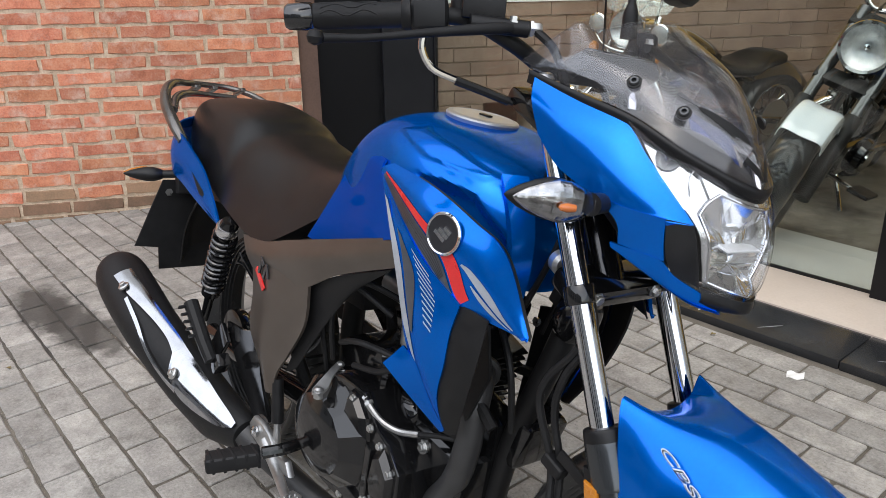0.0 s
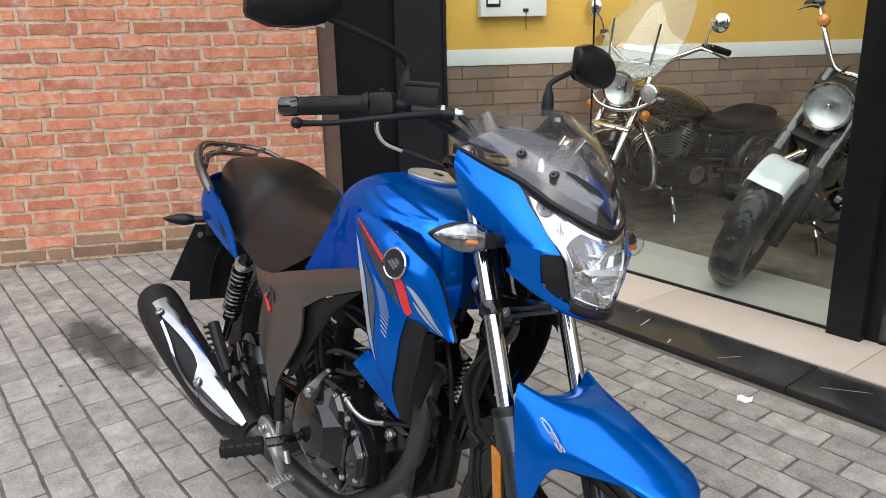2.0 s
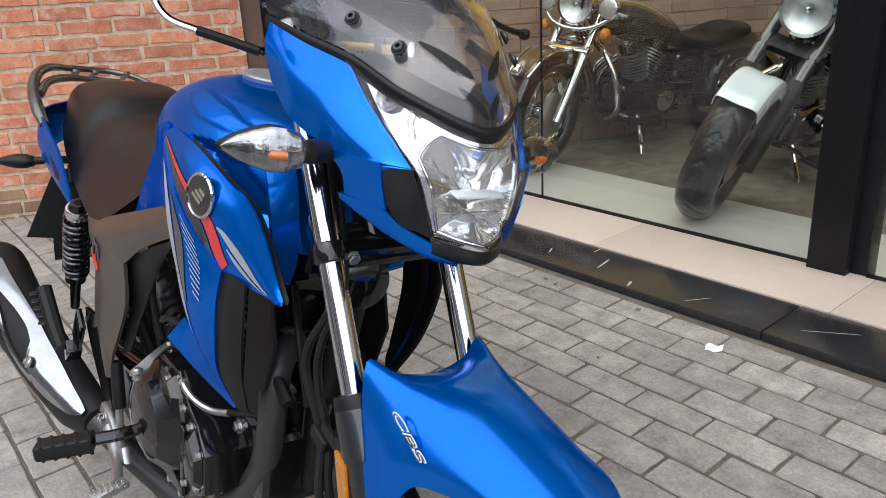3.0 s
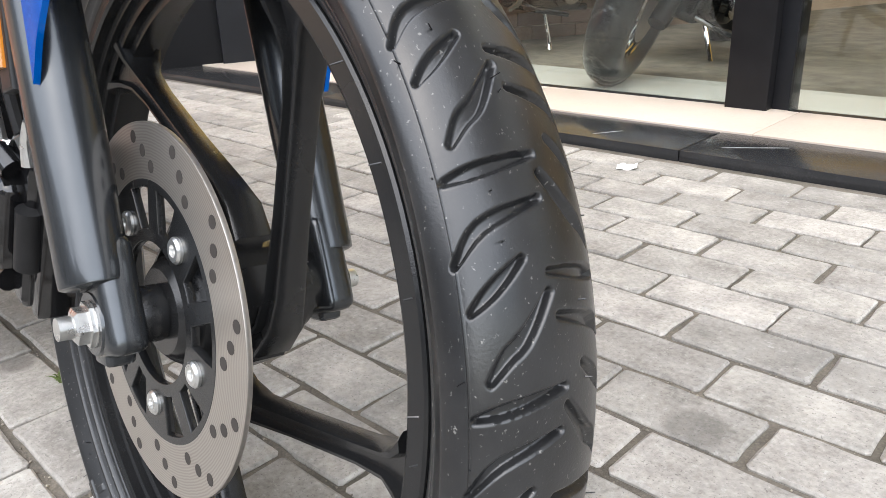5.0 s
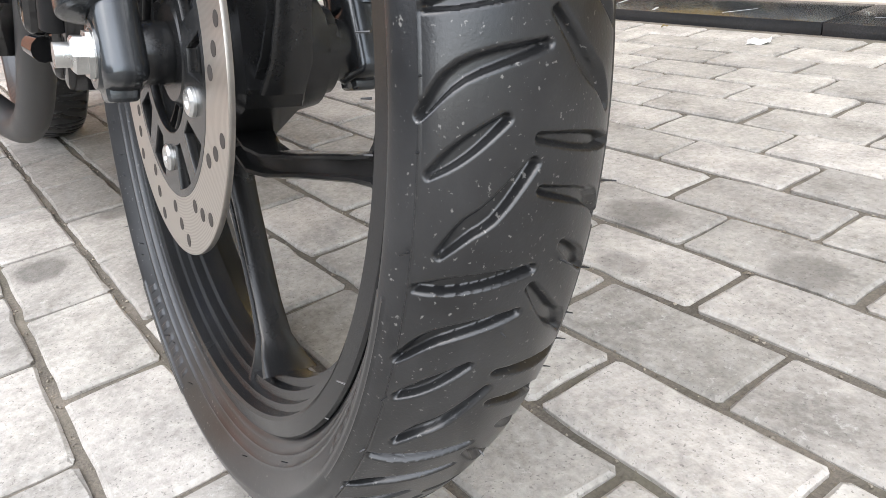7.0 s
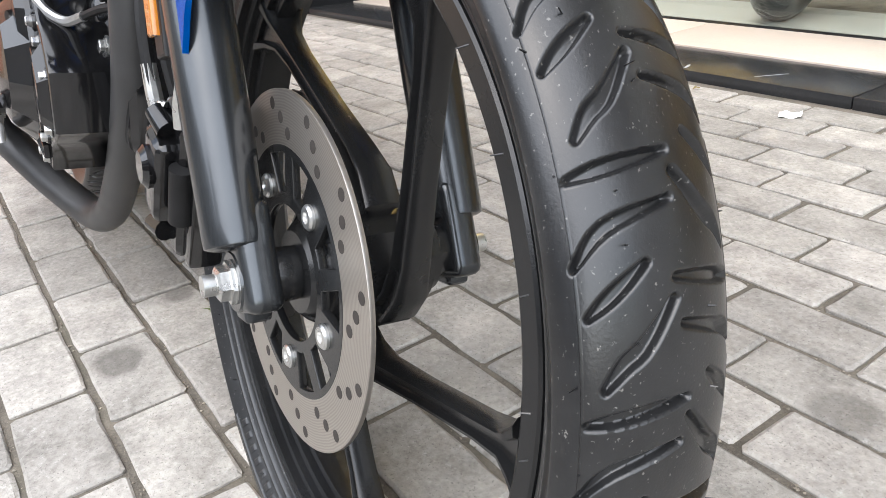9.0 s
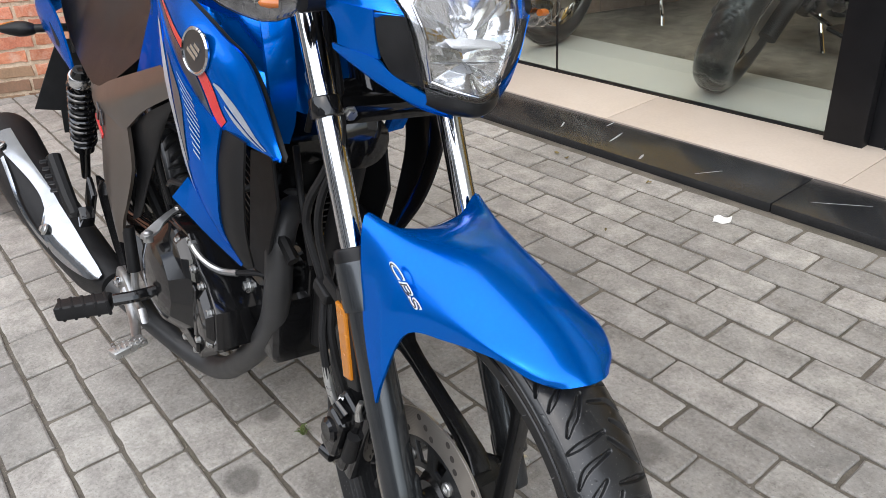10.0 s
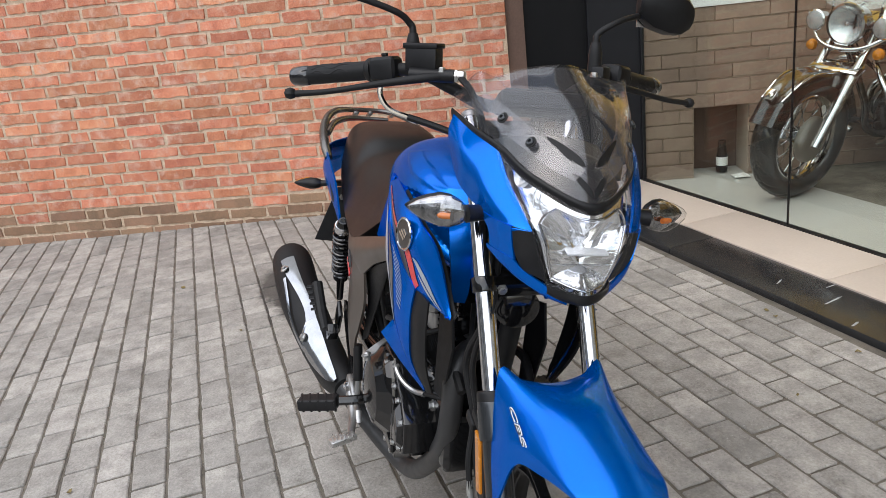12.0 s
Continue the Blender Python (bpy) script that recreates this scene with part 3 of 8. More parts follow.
# upper storey and the closing walls
structure("fascia", slab(-2.4, GL - 0.06, 3.05, 6.0, GL + 0.3, 4.6), "plaster", FLAT, "plain grey rendered wall over the shop window", "wall")
structure("wall_far_side", slab(5.6, GL, -0.1, 5.9, 7.3, 3.4), "white_paint", FLAT, "plain white inner wall of the shop", "wall")
structure("wall_back", slab(-3.5, 6.9, -0.1, 5.9, 7.2, 3.4), "yellow", FLAT, "plain yellow rear wall of the shop", "wall")
structure("wall_shop_front", slab(3.9, GL - 0.02, -0.1, 9.5, GL + 0.3, 4.6), "plaster", FLAT, "plain grey rendered shop front", "wall")
structure("ceiling", slab(-3.5, GL + 0.1, 3.3, 5.9, 7.2, 3.4), "white_paint", FLAT, "plain white shop ceiling", "ceiling")
structure("wall_upper", slab(-7.0, -0.30, 3.4, 7.6, -0.03, 5.2), "plaster", WALL, "plain rendered wall above the brickwork", "wall")
# unseen overhang, added to darken the paving towards the shop
structure("canopy", slab(-1.9, 0.75, 3.05, 6.0, GL - 0.06, 3.30), "plaster", FLAT, "unseen plain slab added over the shop front to shade the paving", "canopy")
# unseen houses, added behind the camera to close the place and shape reflections
for x, w, h in ((-9.0, 9.0, 5.2), (0.5, 8.5, 4.4), (9.6, 9.0, 5.8)):
    house = thing("house", GROUND @ Matrix.Translation((x, -13.2, 0)), "unseen plain pale house added across the street to shape reflections", "house", "houses across the street")
    part("wall", slab(-w / 2, -3, 0, w / 2, 3, h), "plaster", house, smooth=False)
    part("roof", slab(-w / 2 - 0.2, -3.2, h, w / 2 + 0.2, 3.2, h + 0.25), "joint", house, smooth=False)
    for i in range(3):
        part("window", slab(-w / 2 + 1.0 + i * 2.6, 3.0, 2.6, -w / 2 + 2.2 + i * 2.6, 3.05, 4.0, 0.01), "gloss_black", house, smooth=False)
        part("door" if i == 1 else "window", slab(-w / 2 + 1.0 + i * 2.6, 3.0, 0.05 if i == 1 else 0.9, -w / 2 + 2.2 + i * 2.6, 3.05, 2.1, 0.01), "gloss_black", house, smooth=False)

# scrap of paper
paper = thing("paper_scrap", GROUND @ PAVED @ pose(0.735, 1.381, 0.010, 4, -3, 25), "crumpled white scrap of paper lying on the paving", "paper")
net = [[(x - 0.024, y - 0.019, 0.004 * math.sin(9 * i + 4 * j) + 0.005) for j, y in enumerate((0, 0.012, 0.026, 0.038))] for i, x in enumerate((0, 0.012, 0.03, 0.048))]
part("sheet", Shell(net, 10, 9).skin(0.0006), "paper", paper)


# ---- the blue motorcycle: x forward from the rear axle, y to its left, z up ----
bike = thing("motorcycle", GROUND @ pose(0, 0, 0, -10), "metallic blue street motorcycle with a smoked screen, leaning on its stand", "motorcycle")


def pair(name, data, material, parent=bike, label=""):
    """The same part on the right and, mirrored, on the left."""
    return part(name, data, material, parent, label), part(name, flipped(data), material, parent, label)


def mid(rows):
    """Net of half rows (right edge to crown) completed with their mirror images."""
    return [r + [(x, -y, z) for x, y, z in reversed(r[:-1])] for r in rows]


FW, RW = Vector((1.300, 0, 0.303)), Vector((0.0, 0, 0.303))
TYRE_C, TYRE_A, TYRE_B = 0.2810, 0.0480, 0.0255     # ring radius, half width, crown height


def tread(theta, v, teeth):
    """Groove depth 0..1 over the tyre, theta and v in degrees."""
    per = 360.0 / teeth
    shapes = [[(8.65, -50), (9.2, -28), (9.9, 2)], [(2.0, -54), (4.7, -35), (6.3, -1)], [(-1.8, -48), (-0.2, -34), (1.8, -17)], [(-7.4, -40), (-5.6, -30), (-4.4, -20), (-1.2, -4)]]
    depth = np.zeros_like(theta)
    for k, pts in enumerate(shapes):
        line = spline(pts, 9)
        wide = 0.0024 if k != 3 else 0.0029
        segs = len(line) - 1
        for side, off in ((1, 0.0), (-1, per * 0.5)):
            th = (theta - off) % per
            vv = v * side
            for wrap in (-per, 0.0, per, 2 * per):
                for i_, (a, b_) in enumerate(zip(line, line[1:])):
                    ax, ay = math.radians(a[0] % per + wrap - 0) * 0.29, math.radians(a[1]) * 0.047
                    bx, by = math.radians(a[0] % per + wrap + b_[0] - a[0]) * 0.29, math.radians(b_[1]) * 0.047
                    px, py = np.radians(th) * 0.29, np.radians(vv) * 0.047
                    dx, dy = bx - ax, by - ay
                    f = np.clip(((px - ax) * dx + (py - ay) * dy) / (dx * dx + dy * dy), 0, 1)
                    d = np.hypot(px - ax - f * dx, py - ay - f * dy)
                    taper = 0.45 + 0.75 * np.sin(np.pi * (i_ + f + 0.35) / (segs + 0.7))
                    depth = np.maximum(depth, np.clip((wide * taper - d) / 0.0024 + 0.5, 0, 1))
    return depth * depth * (3 - 2 * depth)


def tyre_mesh(name, teeth=19, nu=2660, nv=236, fat=1.0, grooves=True):
    th = np.arange(nu) * 360.0 / nu
    side = max(8, nv // 6)
    v = np.concatenate([np.linspace(-152, -74, side, endpoint=False), np.linspace(-74, 74, nv - 2 * side), np.linspace(152, 74, side, endpoint=False)[::-1]])
    T, V = np.meshgrid(th, v, indexing="ij")
    g = np.zeros_like(T)
    if grooves:
        per_n = nu // teeth
        unit = tread(T[:per_n], V[:per_n] / 1.18, teeth)
        g = np.tile(unit, (teeth, 1))[:nu]
    c, s = np.cos(np.radians(V)), np.sin(np.radians(V))
    q = 2.0
    rad = (np.abs(c) ** q + np.abs(s) ** q) ** (-1 / q)
    # beads and fine ribs on the sidewall
    av = np.abs(V)
    rib = 0.0007 * ((av > 62) & (av < 63.5)) + 0.0007 * ((av > 118) & (av < 121)) + 0.0007 * ((av > 130) & (av < 133)) + 0.0006 * ((av > 141) & (av < 143))
    # raised characters and bars moulded on a stretch of the sidewall
    arc = (T % 90.0)
    rib = rib + 0.0006 * ((arc > 52) & (arc < 78) & (av > 80) & (av < 84)) + 0.0006 * ((arc > 52) & (arc < 78) & (av > 92) & (av < 95)) + 0.0006 * ((arc > 54) & (arc < 76) & (av > 101) & (av < 112) & (arc % 3.0 < 1.4))
    k = rad + rib / 0.046
    # below the widest line the sidewall turns in to the bead
    turn_in = np.clip((av - 90.0) / 62.0, 0, 1)
    rho = np.where(c > 0, TYRE_C + (TYRE_B * k - 0.0046 * g) * c, TYRE_C - 0.031 * turn_in)
    y = np.where(c > 0, (TYRE_A * k - 0.0046 * g) * s, (TYRE_A + rib - 0.0225 * turn_in ** 1.1) * np.sign(s)) * fat
    ang = np.radians(T)
    p = np.stack([rho * np.cos(ang), y, rho * np.sin(ang)], -1)
    return grid_mesh(name, p)


def at_wheel(data, c):
    return moved(data, Matrix.Translation(c))


TURN_Y = Matrix.Rotation(radians(90), 4, "X")        # lathe axis from z to -y


def wheel(name, c, hub_r, disc_side, front):
    half = [(0.2500, -0.0300), (0.2515, -0.0285), (0.2515, -0.0262), (0.2440, -0.0240), (0.2390, -0.0140)]
    inner = [(0.2330, 0.0), (0.2180, 0.0), (0.2185, -0.0075), (0.2240, -0.0085), (0.2250, -0.0150), (0.2310, -0.0160), (0.2320, -0.0215), (0.2365, -0.0225), (0.2375, -0.0295), (0.2400, -0.0310)]
    rim_prof = half + [(0.2330, 0.0)] + [(r, -y) for r, y in reversed(half)] + [(r, -y) for r, y in reversed(inner[2:])] + inner[1:]
    a = np.arange(144) * 2 * np.pi / 144
    p = np.stack([np.stack([r * np.cos(a), np.full(144, y), r * np.sin(a)], -1) for r, y in rim_prof], 1)
    rim = part(name, grid_mesh(name, p, True, True), "wheel_black", bike, "black cast alloy wheel", sharp=25)
    rim.location = c
    tyre = part("tyre", tyre_mesh("tyre") if front else tyre_mesh("tyre", 19, 760, 60, 1.18), "rubber", rim, "black road tyre with slanted grooves, dusty", sharp=50)
    hub = part("hub", lathe([(0.012, -0.068), (0.021, -0.068), (0.0225, -0.056), (0.030, -0.055), (0.031, -0.046), (hub_r - 0.006, -0.044), (hub_r - 0.003, -0.030), (hub_r - 0.003, 0.036), (0.036, 0.044), (0.030, 0.050), (0.012, 0.050)], 28, TURN_Y), "wheel_black", rim)
    # five-cornered hub web and five straight ribbed spokes that leave it on a tangent
    web = [[(r_ * math.cos(radians(a_)), y, r_ * math.sin(radians(a_))) for a_ in [c_ + 72 * k + d_ for k in range(5) for c_, d_ in ((48, -7), (48, 7))]]
           for y, r_ in ((-0.024, 0.042), (-0.023, 0.052), (-0.019, 0.057), (0.018, 0.057), (0.022, 0.051), (0.023, 0.040))]
    part("hub_web", loft(web), "wheel_black", rim, sharp=25)
    for k in range(5):
        rings = []
        for along_, half_w, deep in ((-0.012, 11, 0.0140), (0.010, 10, 0.0130), (0.036, 8.2, 0.0110), (0.090, 7.2, 0.0095), (0.160, 7.2, 0.0095), (0.186, 9.0, 0.011), (0.200, 15.0, 0.015), (0.2135, 27.0, 0.019)):
            w_ = half_w / 1000.0
            ring = []
            for sx, sy in ((-1, -0.8), (-0.86, -1), (-0.62, -1), (-0.5, -0.55), (0.5, -0.55), (0.62, -1), (0.86, -1), (1, -0.8), (1, 0.8), (0.86, 1), (0.62, 1), (0.5, 0.55), (-0.5, 0.55), (-0.62, 1), (-0.86, 1), (-1, 0.8)):
                ring.append((along_, sy * deep, sx * w_ - 0.074 + (0.018 if along_ < 0 else 0.004 if along_ < 0.02 else 0.0)))
            rings.append(ring)
        part("spoke", moved(loft(rings), Matrix.Rotation(-radians(12 + 72 * k), 4, "Y")), "wheel_black", rim)
    return rim


front = wheel("front_wheel", FW, 0.044, -1, True)
rear = wheel("rear_wheel", RW, 0.060, 1, False)

# brake disc: drilled ring on five slotted arms
holes = []
for k in range(12):
    for j, (rr, off) in enumerate(((0.1000, -5.5), (0.1095, 0.0), (0.1190, 5.5))):
        ang = radians(30 * k + off * 1.25 + 7)
        holes.append(circle(0.0045, 10, (rr * math.cos(ang), rr * math.sin(ang))))
wavy = [((0.0895 + 0.0006 * math.cos(5 * t_)) * math.cos(t_), (0.0895 + 0.0006 * math.cos(5 * t_)) * math.sin(t_)) for t_ in (2 * math.pi * i / 80 for i in range(80))]
disc = part("brake_disc", side_plate([circle(0.1280, 96), wavy] + holes, -0.052, 0.0038, 0.0004), "disc", front, "brushed steel disc drilled with small holes")
# a dark brown lining tube in every drilled hole
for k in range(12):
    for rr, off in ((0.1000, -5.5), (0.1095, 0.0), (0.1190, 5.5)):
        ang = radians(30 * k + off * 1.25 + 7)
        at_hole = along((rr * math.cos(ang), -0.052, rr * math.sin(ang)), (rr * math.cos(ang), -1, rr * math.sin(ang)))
        part("hole_lining", lathe([(0.00435, -0.0021), (0.00435, 0.0021)], 12, at_hole), "hole_brown", front)
slots = []
for k in range(5):
    for a0, a1, r0, r1 in ((-32, -12, 0.0575, 0.0862), (12, 32, 0.0575, 0.0862)):
        pts = []
        for f in range(5):
            t_ = radians(54 + 72 * k + a0 + (a1 - a0) * f / 4)
            pts.append((r1 * math.cos(t_), r1 * math.sin(t_)))
        for f in range(3):
            t_ = radians(54 + 72 * k + a1 - (a1 - a0) * (0.25 + 0.35 * f))
            pts.append((r0 * math.cos(t_), r0 * math.sin(t_)))
        slots.append(pts)
carrier = part("disc_carrier", side_plate([circle(0.0905, 80), circle(0.0500, 48)] + slots, -0.0512, 0.0058, 0.0006), "wheel_black", front, "black slotted disc carrier")
for k in range(5):
    t_ = radians(54 + 72 * k)
    cx, cz = 0.0665 * math.cos(t_), 0.0665 * math.sin(t_)
    part("disc_bolt", join(lathe([(0.0088, 0), (0.0088, 0.002), (0.0072, 0.0036), (0.0042, 0.0036), (0.0036, 0.0012), (0.0, 0.0012)], 16, along((cx, -0.0541, cz), (cx, -1, cz)))), "steel", front, "bright countersunk disc bolt")
hair_rnd = random.Random(4)
hairs = []
for k in range(150):
    a_, v_ = radians(k * 2.4 + hair_rnd.uniform(-0.7, 0.7)), hair_rnd.choice((-64, -64, -126, 64, -30, -8, 20))
    v_ = radians(v_ + hair_rnd.uniform(-3, 3))
    rho, yy = TYRE_C + TYRE_B * math.cos(v_) if abs(v_) < 1.57 else TYRE_C - 0.018, (TYRE_A if abs(v_) < 1.57 else TYRE_A * 1.12) * math.sin(v_)
    up = Vector((math.cos(v_) * math.cos(a_) + hair_rnd.uniform(-0.4, 0.4), math.sin(v_) + hair_rnd.uniform(-0.3, 0.3), math.cos(v_) * math.sin(a_)))
    p0 = Vector((rho * math.cos(a_), yy, rho * math.sin(a_)))
    hairs.append(tube([tuple(p0), tuple(p0 + up * hair_rnd.uniform(0.002, 0.0055))], [0.0005, 0.0003], 4))
part("moulding_hairs", join(*hairs), "rubber", front)["kind"] = "stuff"
valve_stem = part("valve", tube([(-0.219, 0.0, 0.02), (-0.192, -0.010, 0.018)], 0.0035, 8), "soft_black", front)

# ---- fork ----
FX = lambda z: 1.309 + (0.298 - z) * 0.4636       # fork line in side view


def fork_leg(s):
    y = 0.089 * s if s < 0 else 0.086
    stan = part("fork_tube", tube([(FX(1.02), y, 1.02), (FX(0.55), y, 0.55)], 0.0158, 24), "chrome", bike, "bright chrome fork tube")
    rings = [(0.0205, 0.60), (0.0262, 0.597), (0.0268, 0.545), (0.0235, 0.54), (0.0235, 0.42), (0.0228, 0.36), (0.0226, 0.331), (0.0205, 0.3265), (0.012, 0.3245)]
    pts = [(FX(z), y, z) for r, z in rings]
    low = part("fork_slider", tube(pts, [r for r, z in rings], 28, 60), "fork_grey", bike, "gunmetal painted fork slider")
    sleeve = part("dust_sleeve", tube([(FX(0.612), y, 0.612), (FX(0.606), y, 0.606), (FX(0.556), y, 0.556), (FX(0.550), y, 0.550)], [0.022, 0.0258, 0.0262, 0.0238], 28, 24), "black_plastic", low, "black plastic dust sleeve")
    # flattened axle lug at the foot, cut away on the outside for the nut
    foot = join(block(0.043, 0.027, 0.078, pose(FX(0.318) - 0.001, 0.0805 * s, 0.318, 0, -24.8), 0.011, 4), block(0.024, 0.020, 0.020, pose(1.303, 0.0815 * s, 0.284, 0, -10), 0.005, 3),
                lathe([(0.010, -0.013), (0.0205, -0.013), (0.0215, -0.011), (0.0215, 0.011), (0.0205, 0.013), (0.010, 0.013)], 24, Matrix.Translation((1.300, 0.0820 * s, 0.303)) @ TURN_Y))
    part("axle_lug", foot, "fork_grey", low)
    return low


leg_r, leg_l = fork_leg(-1), fork_leg(1)
part("axle", tube([(1.300, -0.1155, 0.303), (1.300, 0.112, 0.303)], 0.0075, 16), "steel", bike, "zinc plated wheel axle")
part("axle_nut", join(lathe([(0.0155, 0), (0.0155, 0.002)], 24, along((1.300, -0.0935, 0.303), (1.300, -1, 0.303))), bolt((1.300, -0.0955, 0.303), (1.300, -1, 0.303), 0.0125, 0.011)), "steel", bike, "zinc plated hexagon axle nut")
part("hub_sleeve", lathe([(0.009, 0), (0.0185, 0), (0.0195, 0.002), (0.0195, 0.020), (0.0185, 0.022), (0.009, 0.022)], 28, along((0, -0.050, 0), (0, -1, 0))), "wheel_black", front, "black bearing sleeve")
part("wheel_spacer", lathe([(0.010, 0), (0.0175, 0), (0.0175, 0.012), (0.014, 0.013), (0.014, 0.024), (0.010, 0.024)], 24, along((0, 0.050, 0), (0, 1, 0))), "steel", front, "bright wheel spacer")
# clamps
part("lower_fork_clamp", join(block(0.060, 0.180, 0.030, pose(FX(0.765) - 0.024, 0, 0.765, 0, 24.8), 0.008),
                              lathe([(0.0195, -0.0125), (0.0205, -0.0105), (0.0205, 0.0105), (0.0195, 0.0125)], 24, Matrix.Translation((FX(0.765), -0.089, 0.765)) @ Matrix.Rotation(radians(-24.8), 4, "Y")),
                              lathe([(0.0195, -0.0125), (0.0205, -0.0105), (0.0205, 0.0105), (0.0195, 0.0125)], 24, Matrix.Translation((FX(0.765), 0.089, 0.765)) @ Matrix.Rotation(radians(-24.8), 4, "Y"))), "engine_black", bike, "black lower fork clamp")
part("upper_fork_clamp", block(0.085, 0.225, 0.026, pose(FX(0.985) - 0.02, 0, 0.985, 0, 24.8), 0.008), "engine_black", bike)
pair("fork_cap", lathe([(0.017, 0), (0.017, 0.008), (0.012, 0.012), (0.0, 0.012)], 20, along((FX(1.02), -0.089, 1.02), (FX(1.2), -0.089, 1.2))), "alloy")
part("steering_stem", tube([(FX(0.99) - 0.035, 0, 0.99), (FX(0.75) - 0.035, 0, 0.75)], 0.028, 20), "engine_black", bike)
pair("clamp_bolt", bolt((FX(0.765) + 0.005, -0.060, 0.758), (FX(0.765) + 1, -0.10, 0.4), 0.008, 0.008), "steel")

# orange reflectors on their brackets
refl_b = [(1.158, 0.560), (1.182, 0.560), (1.212, 0.445), (1.190, 0.440)]
for s in (1, -1):
    d = side_plate([[(x + 0.006, z) for x, z in refl_b]], -0.107, 0.010, 0.002)
    rb = part("reflector_bracket", d if s == 1 else flipped(d), "black_plastic", bike)
    d = side_plate([[(1.172, 0.545), (1.190, 0.543), (1.208, 0.458), (1.194, 0.455)]], -0.1135, 0.007, 0.002)
    part("reflector", d if s == 1 else flipped(d), "orange", rb, "amber side reflector")

# brake caliper behind the right fork leg
cal_m = pose(1.158, -0.084, 0.338, 0, 22)
cal = part("brake_caliper", join(block(0.052, 0.034, 0.135, cal_m, 0.010, 3), block(0.040, 0.022, 0.078, cal_m @ pose(-0.004, -0.022, 0.004), 0.010, 3), block(0.022, 0.030, 0.150, cal_m @ pose(0.030, 0.004, 0.008), 0.007, 2),
                                 lathe([(0.0, 0), (0.017, 0), (0.018, 0.006), (0.013, 0.010), (0.0, 0.010)], 20, cal_m @ pose(-0.004, -0.030, 0.012) @ TURN_Y)), "engine_black", bike, "black brake caliper")
for dz in (-0.050, 0.050):
    part("caliper_pin", tube([tuple(cal_m @ Vector((0.004, -0.020, dz))), tuple(cal_m @ Vector((-0.016, -0.026, dz * 1.12)))], [0.010, 0.008], 12), "engine_black", cal)
    part("caliper_bolt", bolt(tuple(cal_m @ Vector((-0.014, -0.018, dz * 1.15))), tuple(cal_m @ Vector((-0.6, -0.6, dz * 1.15))), 0.0058, 0.007), "steel", cal, "zinc caliper bolt")
part("bleed_nipple", tube([tuple(cal_m @ Vector((0.024, -0.016, 0.066))), tuple(cal_m @ Vector((0.020, -0.018, 0.082))), tuple(cal_m @ Vector((0.020, -0.018, 0.098)))], [0.006, 0.0045, 0.0035], 10), "steel", cal)
part("slide_boot", tube([tuple(cal_m @ Vector((0.028, -0.014, -0.02))), tuple(cal_m @ Vector((0.026, -0.015, 0.03)))], [0.011, 0.010], 14), "soft_black", cal)

# ---- front mudguard ----
fender_net = mid([
    [(1.258, -0.109, 0.450), (1.216, -0.104, 0.545), (1.182, -0.086, 0.656), (1.190, -0.050, 0.640), (1.198, 0, 0.634)],
    [(1.268, -0.106, 0.490), (1.250, -0.099, 0.580), (1.230, -0.076, 0.643), (1.240, -0.045, 0.650), (1.246, 0, 0.650)],
    [(1.292, -0.094, 0.557), (1.288, -0.089, 0.593), (1.287, -0.067, 0.632), (1.300, -0.038, 0.647), (1.300, 0, 0.650)],
    [(1.350, -0.080, 0.574), (1.352, -0.077, 0.597), (1.356, -0.057, 0.621), (1.362, -0.030, 0.633), (1.364, 0, 0.636)],
    [(1.418, -0.070, 0.586), (1.421, -0.066, 0.595), (1.424, -0.046, 0.605), (1.428, -0.024, 0.612), (1.429, 0, 0.615)],
    [(1.454, -0.056, 0.579), (1.460, -0.049, 0.584), (1.465, -0.036, 0.588), (1.468, -0.018, 0.592), (1.469, 0, 0.593)],
    [(1.470, -0.036, 0.571), (1.477, -0.031, 0.573), (1.483, -0.022, 0.575), (1.488, -0.011, 0.577), (1.489, 0, 0.577)]])
fender_shell = Shell(fender_net, 44, 44, (0, 0, 1))
fender = part("front_mudguard", fender_shell.skin(0.004), "blue", bike, "glossy metallic blue front mudguard", sharp=50)
pair("mudguard_stay", tube([(1.255, -0.070, 0.600), (1.240, -0.075, 0.57), (1.205, -0.085, 0.53)], 0.005, 8), "soft_black")


def lettering(text, size, m, material, parent, bold=0.0, shear=0.0, depth=0.0004, label=""):
    cu = bpy.data.curves.new("lettering", "FONT")
    cu.body, cu.size, cu.align_x, cu.align_y = text, size, "CENTER", "CENTER"
    cu.shear, cu.offset, cu.extrude = shear, bold, depth
    tmp = bpy.data.objects.new("lettering", cu)
    me = bpy.data.meshes.new_from_object(tmp)
    me.transform(m)
    bpy.data.objects.remove(tmp)
    bpy.data.curves.remove(cu)
    return part("lettering", me, material, parent, label, smooth=False)


def frame_on(p, right, up):
    """Pose at p with x along right, z facing out of right x up."""
    r_ = Vector(right).normalized()
    n_ = r_.cross(Vector(up)).normalized()
    u_ = n_.cross(r_)
    return Matrix(((r_.x, u_.x, n_.x, p[0]), (r_.y, u_.y, n_.y, p[1]), (r_.z, u_.z, n_.z, p[2]), (0, 0, 0, 1)))


cbs = frame_on((1.277, -0.0905, 0.6135), (0.058, 0.006, -0.043), (0.55, 0.20, 0.8))
cbs = cbs @ Matrix.Diagonal((2.75, 1.0, 1.0, 1.0))
lettering("CBS", 0.0135, cbs, "white_decal", fender, 0.0004, 0.3, 0.0006, "slanted white lettering with a black core on the mudguard")
lettering("CBS", 0.0135, cbs @ pose(0, 0, 0.0006), "badge_black", fender, -0.0003, 0.3, 0.0006)

